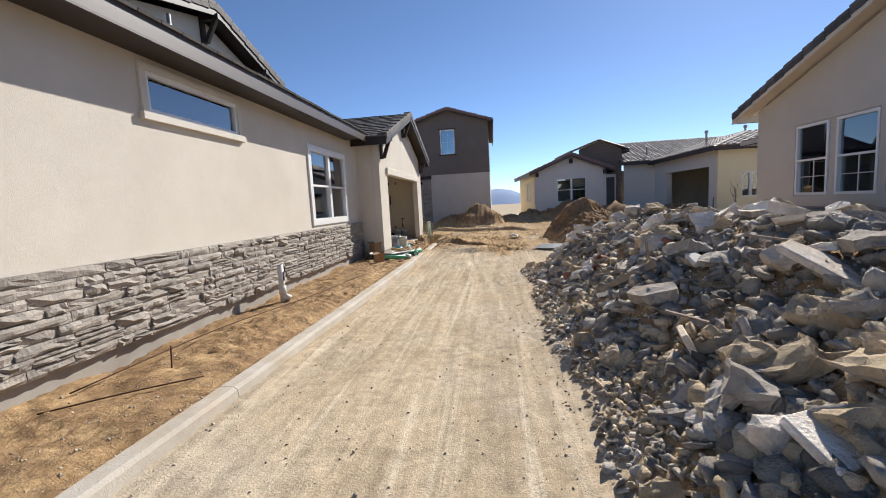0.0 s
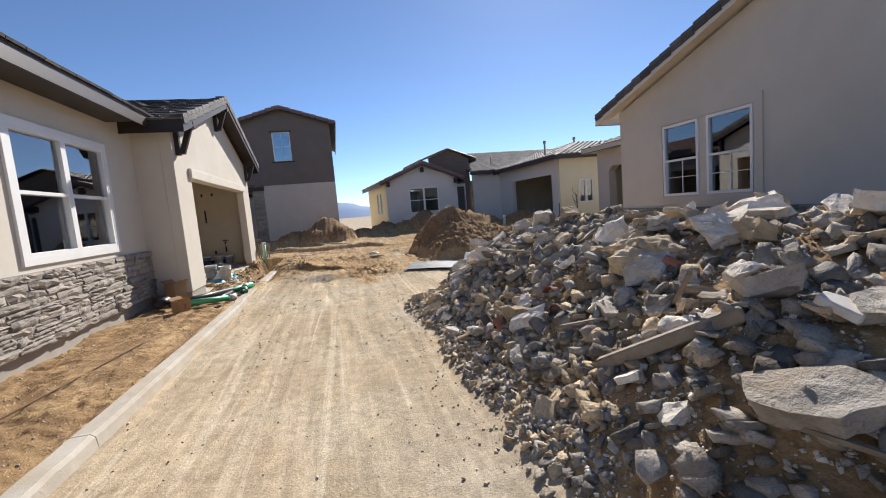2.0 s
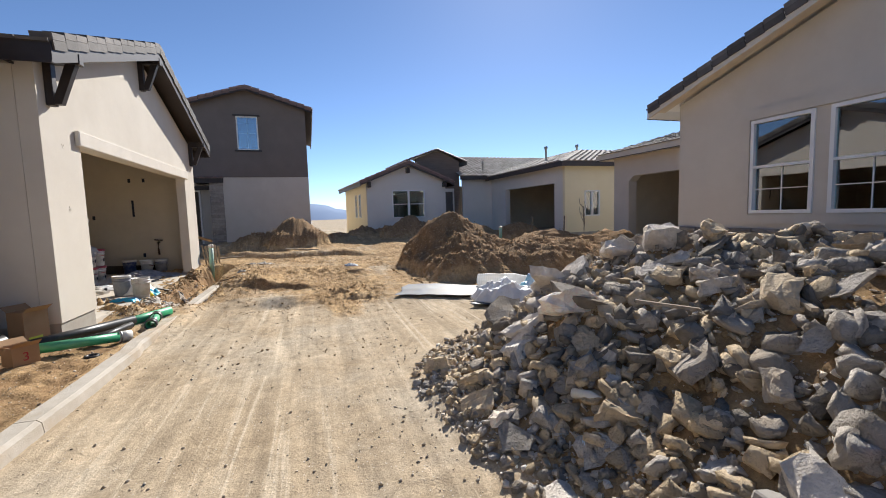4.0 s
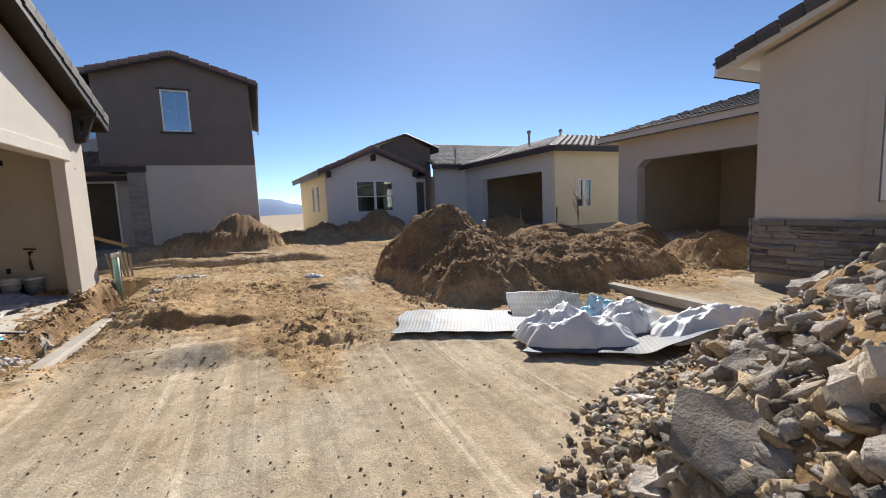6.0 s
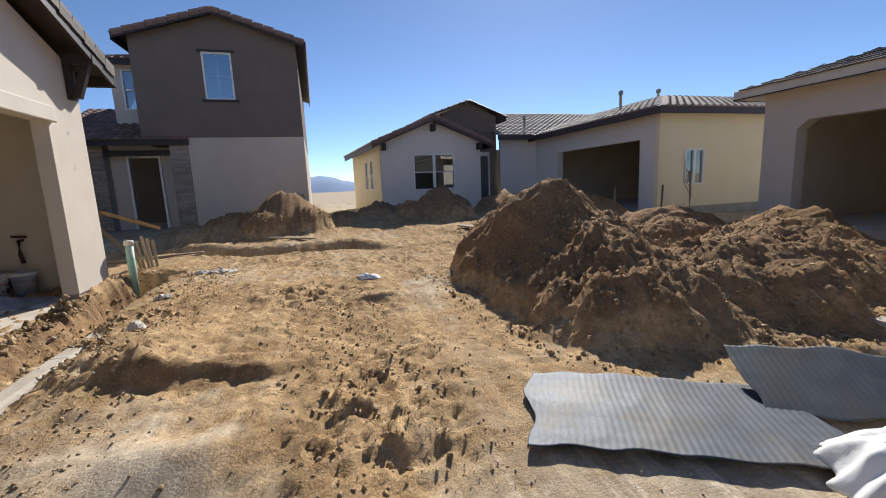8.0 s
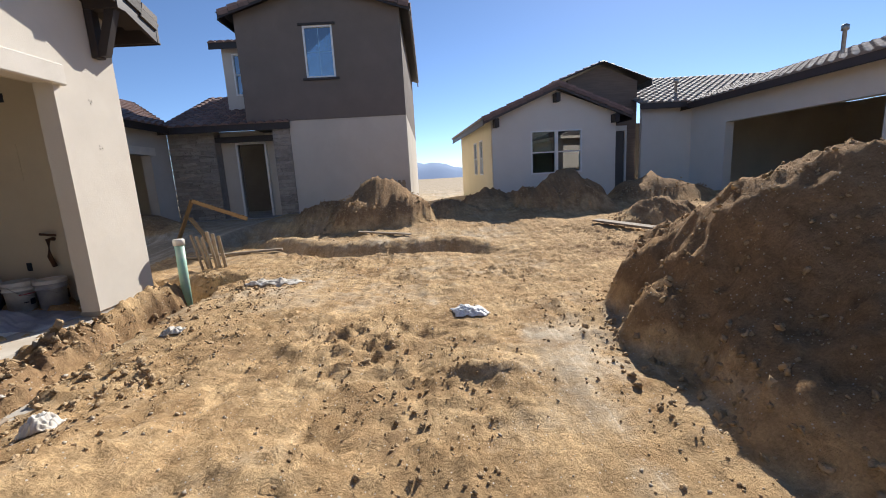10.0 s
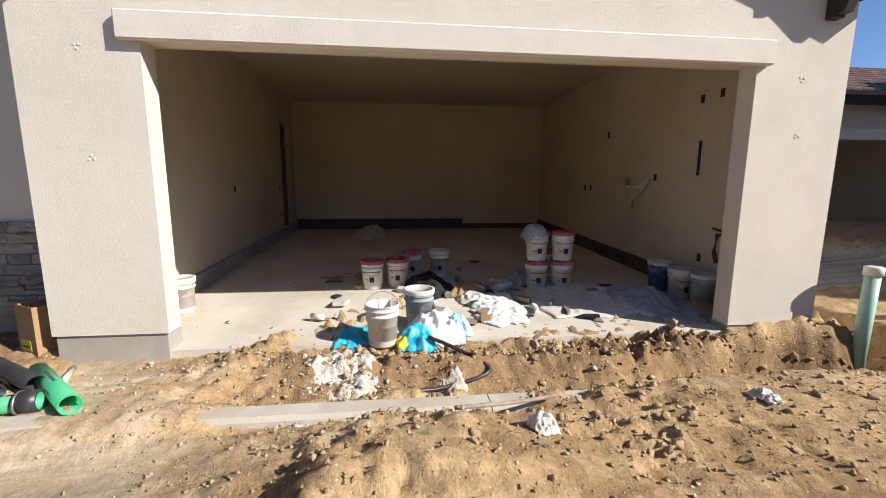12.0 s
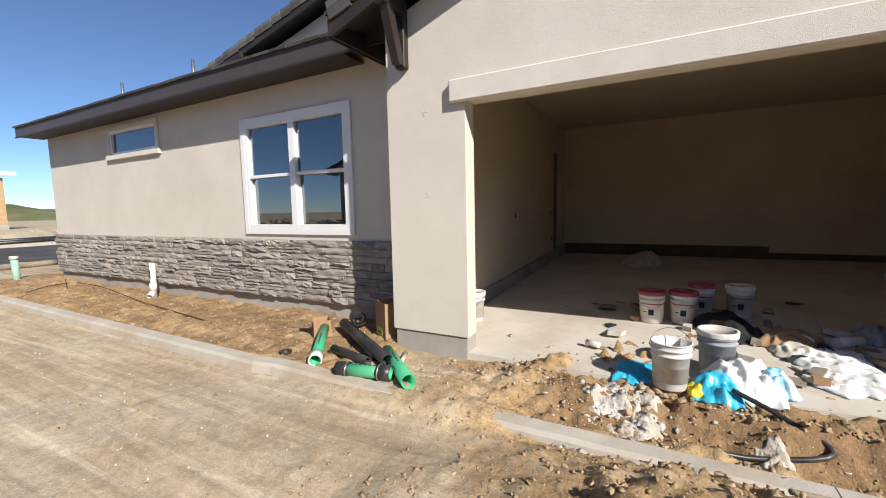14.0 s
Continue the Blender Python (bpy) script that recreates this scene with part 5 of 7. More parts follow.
pile = thing("rubble_pile", (3.0, 3.5, 0), "long heap of broken grey concrete, rock and caked soil", "rubble")
rng = random.Random(11)
blocks = (chunk_templates(1, 9, 0.8, 0.27, "rubble", 3) + chunk_templates(2, 10, 0.2, 0.2, "rubble", 3, True) + chunk_templates(4, 4, 0.12, 0.05, "rubble", 2, True)
          + chunk_templates(3, 8, 0.8, 0.32, "rubble_tan", 3))
count = 0
while count < 298:
    x, y = 0.72 + 4.0 * rng.random() ** 1.15, rng.uniform(-1.0, 9.4)
    h = rubble_height(x, y)
    if h < 0.06 or (x > 3.6 and rng.random() < 0.5):
        continue
    size = rng.choice((0.14, 0.15, 0.17, 0.19, 0.21, 0.24, 0.27, 0.31, 0.36, 0.44)) * rng.uniform(0.85, 1.15)
    if h < 0.35:
        size = min(size, 0.24)
    ob = new("concrete_chunk", rng.choice(blocks))
    ob.parent = pile
    ob.matrix_parent_inverse = ORIGIN[pile].inverted()
    ob.matrix_basis = Matrix.Translation((x, y, h + size * 0.12)) @ slope_turn(x, y, rng, 0.8) @ Matrix.Diagonal((size * rng.uniform(0.9, 1.5), size, size * rng.uniform(0.7, 1.1), 1))
    count += 1
small = chunk_templates(5, 12, 0.8, 0.24)
flats = chunk_templates(6, 12, 0.22, 0.2, plate=True)
crags = chunk_templates(7, 10, 0.75, 0.3, cuts=1) + chunk_templates(8, 14, 0.2, 0.2, cuts=1, plate=True)
for nm, n, tem, lo, hi, mt in (("medium_rubble", 6000, crags, 0.035, 0.23, "rubble"), ("tan_rubble", 3800, crags, 0.03, 0.20, "rubble_tan"), ("fine_rubble", 15000, small + flats, 0.014, 0.055, "rubble")):
    places = []
    while len(places) < n:
        x, y = 0.5 + 5.0 * rng.random() ** 1.6, rng.uniform(-1.5, 9.8)
        h = rubble_height(x, y)
        if h < 0.010 or (h < 0.05 and rng.random() < 0.6) or (x > 3.8 and rng.random() < 0.6):
            continue
        if mt == "rubble_tan" and noise.noise((x * 0.5, y * 0.5, 20)) < -0.05:
            continue
        s = lo + (hi - lo) * rng.random() ** 2.2
        if h < 0.2:
            s = min(s, 0.09)
        places.append((x, y, ground_height(x, y) + s * 0.15, s, rng.gauss(0, 0.6), rng.gauss(0, 0.6), rng.uniform(0, 6.3)))
    scatter_stuff(nm, tem, places, mt, pile)


# ---- things by the garage ----
G = ground_height
S = 0.1


def bucket(at, top="open", wall_mat="bucket", label="", lean=0.0, handle=True):
    """A five-gallon pail: tapered wall, rim rings, wire handle, printed label, and a lid when closed."""
    at = (at[0], at[1], at[2] + slab_top(at[0]) - S)
    b = thing("bucket", at, label or "dirty white plastic five-gallon bucket", "bucket", "buckets in the garage")
    x, y, z = at
    bm = bmesh.new()
    lathe(bm, at, [(0.001, 0.004), (0.118, 0.0), (0.122, 0.008), (0.138, 0.27), (0.150, 0.272), (0.150, 0.283), (0.139, 0.285), (0.141, 0.318), (0.152, 0.32), (0.152, 0.331), (0.143, 0.333), (0.146, 0.365), (0.153, 0.368), (0.153, 0.374), (0.140, 0.374), (0.128, 0.06), (0.001, 0.055)], 24)
    part("pail", bm, wall_mat, b)
    if top == "open":
        bm = bmesh.new()
        lathe(bm, at, [(0.001, 0.262), (0.06, 0.258), (0.134, 0.255)], 20)
        part("residue", bm, "paper", b, "dried pale plaster residue")
    else:
        bm = bmesh.new()
        lathe(bm, (x, y, z + 0.366), [(0.156, -0.03), (0.158, 0.0), (0.156, 0.014), (0.135, 0.016), (0.133, 0.008), (0.001, 0.008)], 24)
        part("lid", bm, top, b)
    if handle:
        bm = bmesh.new()
        if top == "open":
            arc = [(x + 0.02 - 0.10 * math.sin(a), y - 0.155 * math.cos(a), z + 0.33 + 0.13 * math.sin(a)) for a in (math.pi * i / 14 for i in range(15))]
        else:
            arc = [(x + 0.02 + 0.155 * math.sin(a), y - 0.155 * math.cos(a), z + 0.33 - 0.13 * math.sin(a)) for a in (math.pi * i / 14 for i in range(15))]
        tube(bm, arc, 0.003, 6)
        part("handle", bm, "steel", b, "thin wire handle")
    # printed label patch with bars where the writing is
    def patch(a0, a1, z0, z1, m, r0=0.0):
        bm = bmesh.new()
        n = 8
        rows = []
        for zz in (z0, z1):
            rr = 0.122 + 0.016 * (zz - 0.008) / 0.262 + 0.002 + r0
            rows.append([bm.verts.new((x + rr * math.cos(a0 + (a1 - a0) * i / n), y + rr * math.sin(a0 + (a1 - a0) * i / n), z + zz)) for i in range(n + 1)])
        for i in range(n):
            bm.faces.new((rows[0][i], rows[0][i + 1], rows[1][i + 1], rows[1][i]))
        part("label_print", bm, m, b)
    if wall_mat == "bucket" and top != "open":
        patch(-0.25, 0.2, 0.10, 0.17, "ink")
        patch(-0.9, 0.9, 0.225, 0.238, "lid_red")
        patch(-0.7, -0.35, 0.13, 0.14, "ink")
    return b


rg2 = random.Random(77)
bucket((-3.12, 13.50, S), "open", label="plaster-smeared open white bucket with wire handle on the slab")
bucket((-4.15, 11.30, S), "bucket", label="white bucket against the garage jamb")
for x, y in ((-4.90, 13.31), (-4.98, 13.64), (-5.45, 13.85)):
    bucket((x, y, S), "lid_red", label="white bucket with a red lid on the garage floor")
bucket((-5.50, 14.25, S), "bucket", label="white bucket with a pale lid on the garage floor")
for x, y in ((-4.70, 15.80), (-4.72, 15.46)):
    for k in range(2):
        bucket((x, y, S + k * 0.384), "lid_red" if k else "lid_red", label="white joint compound bucket in a stack of two", handle=False)
bucket((-5.35, 15.95, S), "lid_red", label="white bucket with a red lid behind the stack")
bucket((-4.55, 17.10, S), "bucket", "bucket_blue", "dark blue bucket beside the garage wall")
bucket((-4.17, 17.12, S), "bucket", label="white bucket beside the garage wall")
bucket((-3.88, 17.20, S), "bucket", "cloth", "grey bucket beside the garage wall")
bucket((-3.55, 13.85, S), "bucket", "cloth", "grey mortar bucket behind the torn bag", handle=False)


def crumpled(name, at, size, height, seed, material, label, category, fold=2.2, base=None, n=34, sag=0.0, turn=0.0, flat=0.0):
    """A thin sheet lying in folds: sharp ridges, an uneven outline, edges on the ground."""
    cx, cy = at[:2]
    base = base or (lambda x, y: at[2] + slab_top(x) - S)
    verts, faces = [], []
    for j in range(n + 1):
        for i in range(n + 1):
            u, v = i / n * 2 - 1, j / n * 2 - 1
            r = max(abs(u), abs(v))
            ang = math.atan2(v, u)
            rad = 1 + 0.22 * noise.noise((math.cos(ang) * 1.6 + seed, math.sin(ang) * 1.6, 0)) + 0.10 * noise.noise((math.cos(ang) * 5 + seed, math.sin(ang) * 5, 1))
            k = math.hypot(u, v) and r / math.hypot(u, v)
            k = 0.55 + 0.45 * k
            lx, ly = u * k * rad * size[0], v * k * rad * size[1]
            c, s_ = math.cos(turn), math.sin(turn)
            x, y = cx + lx * c - ly * s_, cy + lx * s_ + ly * c
            q = Vector((lx * fold + seed, ly * fold, seed * 1.7))
            n1 = 1 - abs(noise.noise(q)) * 2.2
            n2 = 1 - abs(noise.noise(q * 2.3 + Vector((5, 2, 1)))) * 2.0
            body = (1 - r ** 2.2) * (1 - flat) + flat * (1 - r ** 10)
            n0 = 0.5 + 0.5 * noise.noise(q * 0.45 + Vector((3, 1, 7)))
            n3 = 1 - abs(noise.noise(q * 5.1)) * 2.0
            h = height * body * (0.50 * n0 + 0.19 * n1 + 0.18 * n2 + 0.10 * n3 + 0.12) + 0.02 * max(0, n2) * (1 - r ** 6)
            verts.append((x, y, base(x, y) + 0.008 + max(0, h)))
    for j in range(n):
        for i in range(n):
            q = j * (n + 1) + i
            faces.append((q, q + 1, q + n + 2, q + n + 1))
    ob = raw(name, verts, faces, material, smooth=True)
    so = ob.modifiers.new("thickness", "SOLIDIFY")
    so.thickness, so.offset = 0.003, 1
    return tagged(ob, label, category)


slab_z = lambda x, y: slab_top(x) if x < -3.13 else max(G(x, y), S - (x + 3.13) * 0.9)
crumpled("plaster_bag", (-3.36, 14.0, S), (0.34, 0.27), 0.27, 3.0, "tarp", "torn white plaster bag slumped on the slab edge", "bag", 2.8, slab_z, 44)
crumpled("plaster_bag", (-3.14, 13.82, S), (0.20, 0.18), 0.16, 5.5, "bag_cyan", "torn bright blue plastic bag on the slab edge", "bag", 4.2, slab_z)
crumpled("plaster_bag", (-3.35, 14.22, S), (0.20, 0.13), 0.20, 8.1, "bag_blue", "crumpled blue and white printed bag", "bag", 4.2, slab_z)
crumpled("plastic_sheet", (-3.30, 13.22, S), (0.22, 0.16), 0.04, 9.7, "bag_cyan", "flattened blue plastic scrap beside the bucket", "plastic", 5, slab_z)
crumpled("small_bag", (-3.08, 13.70, S), (0.10, 0.08), 0.10, 1.3, "yellow", "small crumpled yellow paper bag", "bag", 6, slab_z, 20)
crumpled("drop_cloth", (-4.05, 16.55, S), (0.46, 0.34), 0.24, 6.2, "cloth", "heaped grey-blue drop cloth on the garage floor", "cloth", 2.8, None, 40)
crumpled("drop_cloth", (-4.25, 15.85, S), (0.75, 0.62), 0.035, 2.9, "paper", "flat dusty plastic drop sheet on the garage floor", "plastic", 3.0, None, 44, flat=0.7)
crumpled("drop_cloth", (-3.85, 16.75, S), (0.5, 0.38), 0.05, 12.4, "cloth", "flattened dusty drop cloth near the jamb", "cloth", 3.0, None, 36, flat=0.6)
crumpled("rag", (-4.70, 15.40, S + 0.70), (0.17, 0.15), 0.10, 4.4, "cloth", "grey rag crumpled on top of stacked buckets", "cloth", 9.0, lambda x, y: slab_top(-4.72) + 0.775 - 1.5 * max(0.0, math.hypot(x + 4.72, y - 15.46) - 0.15), 40)
crumpled("rag", (-4.98, 15.30, S), (0.20, 0.18), 0.22, 24.4, "cloth", "grey rag heaped beside stacked buckets", "cloth", 7.0, None, 40)
crumpled("plaster_spill", (-2.74, 13.2, 0), (0.30, 0.30), 0.012, 6.6, "plaster_spill", "dried white plaster poured into the trench", "plaster", 9.0, lambda x, y: G(x, y) - 0.026 + 0.03 * noise.noise((x * 7, y * 7, 3)), 60, flat=0.8)
crumpled("plaster_spill", (-2.5, 14.1, 0), (0.17, 0.11), 0.006, 1.9, "plaster_spill", "flat pale plaster slab in the trench", "plaster", 9.0, lambda x, y: G(x, y) - 0.012, 30, flat=0.8)
crumpled("drop_cloth", (-4.75, 14.05, S), (0.42, 0.26), 0.22, 17.3, "dark", "heap of black plastic sheeting on the garage floor", "plastic", 4.0, None, 40, turn=0.5)
crumpled("drop_cloth", (-4.60, 14.55, S), (0.34, 0.24), 0.16, 21.9, "cardboard", "crushed brown cardboard on the garage floor", "cardboard", 3.6, None, 36, turn=-0.4)
crumpled("plastic_sheet", (-4.0, 14.75, S), (0.55, 0.30), 0.06, 25.1, "tarp", "flat white plastic film on the slab", "plastic", 4.4, None, 40, flat=0.5)
crumpled("rag", (-4.35, 14.55, S), (0.28, 0.2), 0.08, 14.2, "paper", "crumpled paper masking on the garage floor", "paper", 4)
crumpled("plastic_sheet", (-9.3, 13.0, S), (0.7, 0.35), 0.28, 7.7, "paper", "crumpled pale plastic heap at the garage back wall", "plastic", 2.4)
crumpled("plastic_scrap", (-1.52, 14.42, 0.1), (0.08, 0.08), 0.09, 2.2, "paper", "crumpled clear plastic scrap caked with dust", "plastic", 16, G, 40)
crumpled("plastic_scrap", (-1.78, 16.0, 0.1), (0.10, 0.06), 0.03, 3.9, "paper", "pale paper scrap trodden into the soil", "paper", 14, G)
crumpled("plastic_scrap", (-1.5, 17.8, 0.1), (0.36, 0.17), 0.06, 5.1, "paper", "pale torn sack trodden into the soil", "paper", 12, G, 44)
crumpled("paper_sack", (0.98, 16.2, 0.1), (0.17, 0.12), 0.06, 7.4, "tarp", "crumpled white paper sack on the track", "paper", 14, G)


def tape_roll(at, r, label):
    bm = bmesh.new()
    x, y, z = at
    n = 24
    tube(bm, [(x + r * math.cos(2 * math.pi * i / n), y + r * math.sin(2 * math.pi * i / n), z + 0.02) for i in range(n + 1)], 0.018, 8)
    return tagged(part("rubber_ring", bm, "black_pipe"), label, "pipe ring")


tape_roll((-2.40, 9.86, G(-2.40, 9.86)), 0.055, "black rubber pipe ring lying on soil")


def pipe(a, b, r, material, label, ends=(), name="drain_pipe"):
    """A length of hollow pipe lying on the ground between two plan points, with sockets at its ends."""
    za, zb = (G(*a[:2]) + r + (a[2] if len(a) > 2 else 0)), (G(*b[:2]) + r + (b[2] if len(b) > 2 else 0))
    A, B = Vector((a[0], a[1], za)), Vector((b[0], b[1], zb))
    t = thing(name, A, label, "pipe", "pipes beside the garage")
    bm = tube(bmesh.new(), [A, B], r, 20, 0.006)
    part("barrel", bm, material, t)
    d = (B - A).normalized()
    for e, m in ends:
        P = A if e == 0 else B
        s = d if e == 0 else -d
        bm = tube(bmesh.new(), [P - s * 0.02, P + s * 0.11], r + 0.012, 20, 0.010)
        sock = part("socket", bm, m, t)
        bm = tube(bmesh.new(), [P + s * 0.085, P + s * 0.10], r + 0.017, 20, 0.006)
        part("band", bm, "steel", t)
    bm = bmesh.new()
    F = Plane(A + Vector((0, 0, r + 0.001)), d, Vector((0, 0, 1)), Vector((0, 0, 1)).cross(d))
    L = (B - A).length
    if material == "green_pipe" and L > 0.4:
        for k in range(6):
            box(bm, F, L * 0.3 + k * 0.05, L * 0.3 + k * 0.05 + 0.03, -0.008, 0.008, -0.003, 0.001)
        part("printing", bm, "ink", t)
    else:
        bm.free()
    return t


pipe((-2.80, 10.92), (-2.14, 11.62), 0.062, "green_pipe", "long green sewer pipe lying on gravel")
pipe((-2.16, 10.86), (-2.24, 11.36), 0.058, "green_pipe", "short green sewer pipe with black couplings", ((0, "black_pipe"), (1, "black_pipe")))
pipe((-2.26, 10.45), (-2.98, 9.88, 0.08), 0.055, "green_pipe", "green sewer pipe with a white socket", ((0, "white_pipe"),))
pipe((-3.20, 9.98, 0.05), (-2.46, 11.18, 0.02), 0.060, "black_pipe", "long black drain pipe resting on other pipes")
pipe((-3.05, 10.28), (-2.60, 10.95), 0.045, "black_pipe", "black drain pipe lying on soil")
pipe((-2.62, 10.35), (-2.42, 10.98), 0.042, "black_pipe", "thin black drain pipe half under others")
pipe((-3.42, 9.98, 0.06), (-3.28, 10.16, 0.08), 0.085, "black_pipe", "short black pipe elbow against the wall")
pipe((-2.55, 11.25), (-2.95, 11.05), 0.022, "white_pipe", "thin white pipe lying by the footing")


def carton(at, size, turn, label, stamp="", patch=None):
    """An open cardboard box with flaps."""
    b = thing("cardboard_box", at, label, "box")
    R = pose(0, 0, 0, 0, 0, turn)
    o = Vector(at)
    F = Plane(o, R @ Vector((1, 0, 0)), R @ Vector((0, -1, 0)))
    w, d, h = size
    t = 0.006
    bm = bmesh.new()
    box(bm, F, -w / 2, w / 2, 0, h, d / 2 - t, d / 2)
    box(bm, F, -w / 2, w / 2, 0, h, -d / 2, -d / 2 + t)
    box(bm, F, -w / 2, -w / 2 + t, 0, h, -d / 2 + t, d / 2 - t)
    box(bm, F, w / 2 - t, w / 2, 0, h, -d / 2 + t, d / 2 - t)
    box(bm, F, -w / 2 + t, w / 2 - t, 0, t, -d / 2 + t, d / 2 - t)
    part("body", bm, "cardboard", b)
    for s in (1, -1):
        FF_ = Plane(F.at(0, h, s * d / 2), F.u, (F.w * 0.5 + Vector((0, 0, s * 0.8))).normalized(), (F.w * s * 0.8 + Vector((0, 0, 0.55))).normalized())
        part("flap", box(bmesh.new(), FF_, -w / 2, w / 2, 0.002, d * 0.42, -0.004, 0), "cardboard", b)
    if patch:
        part("label", box(bmesh.new(), F, -w * 0.36, w * 0.18, 0.03, 0.12, d / 2, d / 2 + 0.002), patch, b, "yellow-green printed label")
        part("label_bar", box(bmesh.new(), F, -w * 0.30, w * 0.08, 0.06, 0.075, d / 2 + 0.002, d / 2 + 0.003), "ink", b)
    if stamp:
        cu = bpy.data.curves.new("stamp", "FONT")
        cu.body, cu.size, cu.extrude = stamp, h * 0.62, 0.0008
        ob = new("stamp", cu)
        bpy.context.view_layer.update()
        me = bpy.data.meshes.new_from_object(ob)
        bpy.data.objects.remove(ob)
        rot = Matrix((F.u, F.v, F.w)).transposed().to_4x4()
        me.transform(Matrix.Translation(F.at(-h * 0.17, h * 0.25, d / 2 + 0.002)) @ rot)
        me.materials.clear()
        link_mesh("stamp", me, "red", b, "red printed figure")
    return b


carton((-3.30, 10.60, G(-3.3, 10.6) + 0.005), (0.26, 0.24, 0.42), 62, "brown cardboard box with a yellow label by the footing", patch="lime")
carton((-2.98, 9.82, G(-2.98, 9.82) + 0.005), (0.22, 0.2, 0.20), 52, "small brown cardboard box with a red figure", stamp="3")


def cleanout(at, h, r, label, cap="white_pipe"):
    """An upright green sewer cleanout with a pale cap."""
    x, y = at
    z = G(x, y) - 0.15
    t = thing("cleanout_pipe", (x, y, z), label, "pipe")
    part("barrel", tube(bmesh.new(), [(x, y, z), (x + 0.015, y, z + h + 0.15)], r, 20, 0.006), "green_faded", t)
    bm = bmesh.new()
    lathe(bm, (x + 0.015, y, z + h + 0.13), [(r + 0.002, 0.0), (r + 0.014, 0.0), (r + 0.014, 0.075), (r + 0.005, 0.085), (r - 0.02, 0.088), (0.001, 0.088)], 20)
    part("cap", bm, cap, t, "dusty white cap")
    return t


cleanout((-2.87, 18.08), 0.86, 0.06, "upright green cleanout pipe with white cap at trench end")
cleanout((-3.25, -0.70), 0.52, 0.075, "upright green cleanout pipe with white cap by the kerb")
cleanout((8.4, 22.0), 0.5, 0.07, "upright green cleanout pipe among far soil heaps")


def wall_stub():
    x, y = -3.37, 5.32
    z = G(x, y) - 0.1
    t = thing("vent_stub", (x, y, z), "white plastic drain stub standing by the wall", "pipe")
    part("barrel", tube(bmesh.new(), [(x, y, z), (x - 0.01, y, z + 0.72)], 0.048, 18, 0.005), "white_pipe", t)
    part("collar", tube(bmesh.new(), [(x, y, z + 0.22), (x, y, z + 0.36)], 0.06, 18, 0.01), "white_pipe", t)
    part("branch", tube(bmesh.new(), [(x, y, z + 0.20), (x + 0.10, y + 0.05, z + 0.13)], 0.055, 16, 0.006), "white_pipe", t)
    part("slot", wbox(x + 0.040, x + 0.046, y - 0.015, y + 0.015, z + 0.45, z + 0.60), "ink", t)


wall_stub()


def rod(name, pts, r, material, label, category, lift=0.01):
    k = [Vector((x, y, G(x, y) + lift + z)) for x, y, z in pts]
    p = []
    for i in range(len(k) - 1):
        a, b, c, d = k[max(i - 1, 0)], k[i], k[i + 1], k[min(i + 2, len(k) - 1)]
        for t in (0, 0.2, 0.4, 0.6, 0.8):
            p.append(0.5 * (2 * b + (c - a) * t + (2 * a - 5 * b + 4 * c - d) * t * t + (3 * b - a - 3 * c + d) * t ** 3))
    p.append(k[-1])
    return tagged(part(name, tube(bmesh.new(), p, r, 8), material), label, category)


rod("rebar", [(-3.5, 1.9, 0.02), (-3.3, 3.6, 0.05), (-3.05, 5.6, 0.03), (-2.75, 8.0, 0.0)], 0.008, "rust", "rusty reinforcing bar lying along the strip", "rebar")
rod("rebar", [(-3.45, 1.6, 0.0), (-3.0, 1.9, 0.03), (-2.55, 2.3, 0.01)], 0.007, "rust", "short rusty bar on loose soil", "rebar")
rod("rebar", [(-3.1, 2.55, -0.1), (-3.08, 2.56, 0.22)], 0.008, "rust", "upright rusty stake in the strip", "stake")
rod("hose", [(-3.0, 13.9, 0.12), (-2.9, 14.15, 0.02), (-2.72, 14.4, 0.05), (-2.6, 14.0, 0.03), (-2.5, 13.7, 0.02), (-2.42, 13.5, 0.02)], 0.018, "black_pipe", "black flexible strap lying in the trench", "strap")
rod("stick", [(-1.62, 13.95, 0.02), (-1.80, 14.35, 0.05), (-1.96, 14.66, 0.05)], 0.013, "wood_grey", "pale wooden stick on the berm", "stick")


def plank(a, b, w, t, material, label, lift=0.0, roll=0.0, category="plank", name="plank"):
    A = Vector((*a[:2], G(*a[:2]) + t / 2 + lift + (a[2] if len(a) > 2 else 0)))
    B = Vector((*b[:2], G(*b[:2]) + t / 2 + lift + (b[2] if len(b) > 2 else 0)))
    d = (B - A).normalized()
    side = d.cross(Vector((0, 0, 1))).normalized()
    up = side.cross(d)
    q = Matrix.Rotation(radians(roll), 3, d)
    F = Plane(A, d, q @ up, q @ side)
    bm = box(bmesh.new(), F, 0, (B - A).length, -w / 2, w / 2, -t / 2, t / 2, min(w, t) * 0.08)
    return tagged(part(name, bm, material), label, category)


plank((4.3, 21.3), (5.6, 19.6), 0.28, 0.04, "wood_grey", "pale plank lying across loose soil", 0.03)
plank((9.0, 20.0), (11.0, 19.2), 0.14, 0.04, "wood_grey", "pale plank beside the far garage", 0.03)
plank((-1.0, 21.6), (0.2, 21.2), 0.12, 0.03, "wood_grey", "thin board half buried in the track", 0.03)
for k, (a, b) in enumerate((((-5.6, 22.6, 0.0), (-4.9, 22.2, 1.0)), ((-4.9, 22.2, 0.98), (-3.6, 22.0, 0.62)), ((-4.95, 22.1, 0.6), (-4.0, 21.3, 0.0)))):
    plank(a, b, 0.09, 0.04, "wood", "raw lumber brace by the stone entry", 0.0, 90 * (k == 1), "lumber", "lumber_brace")
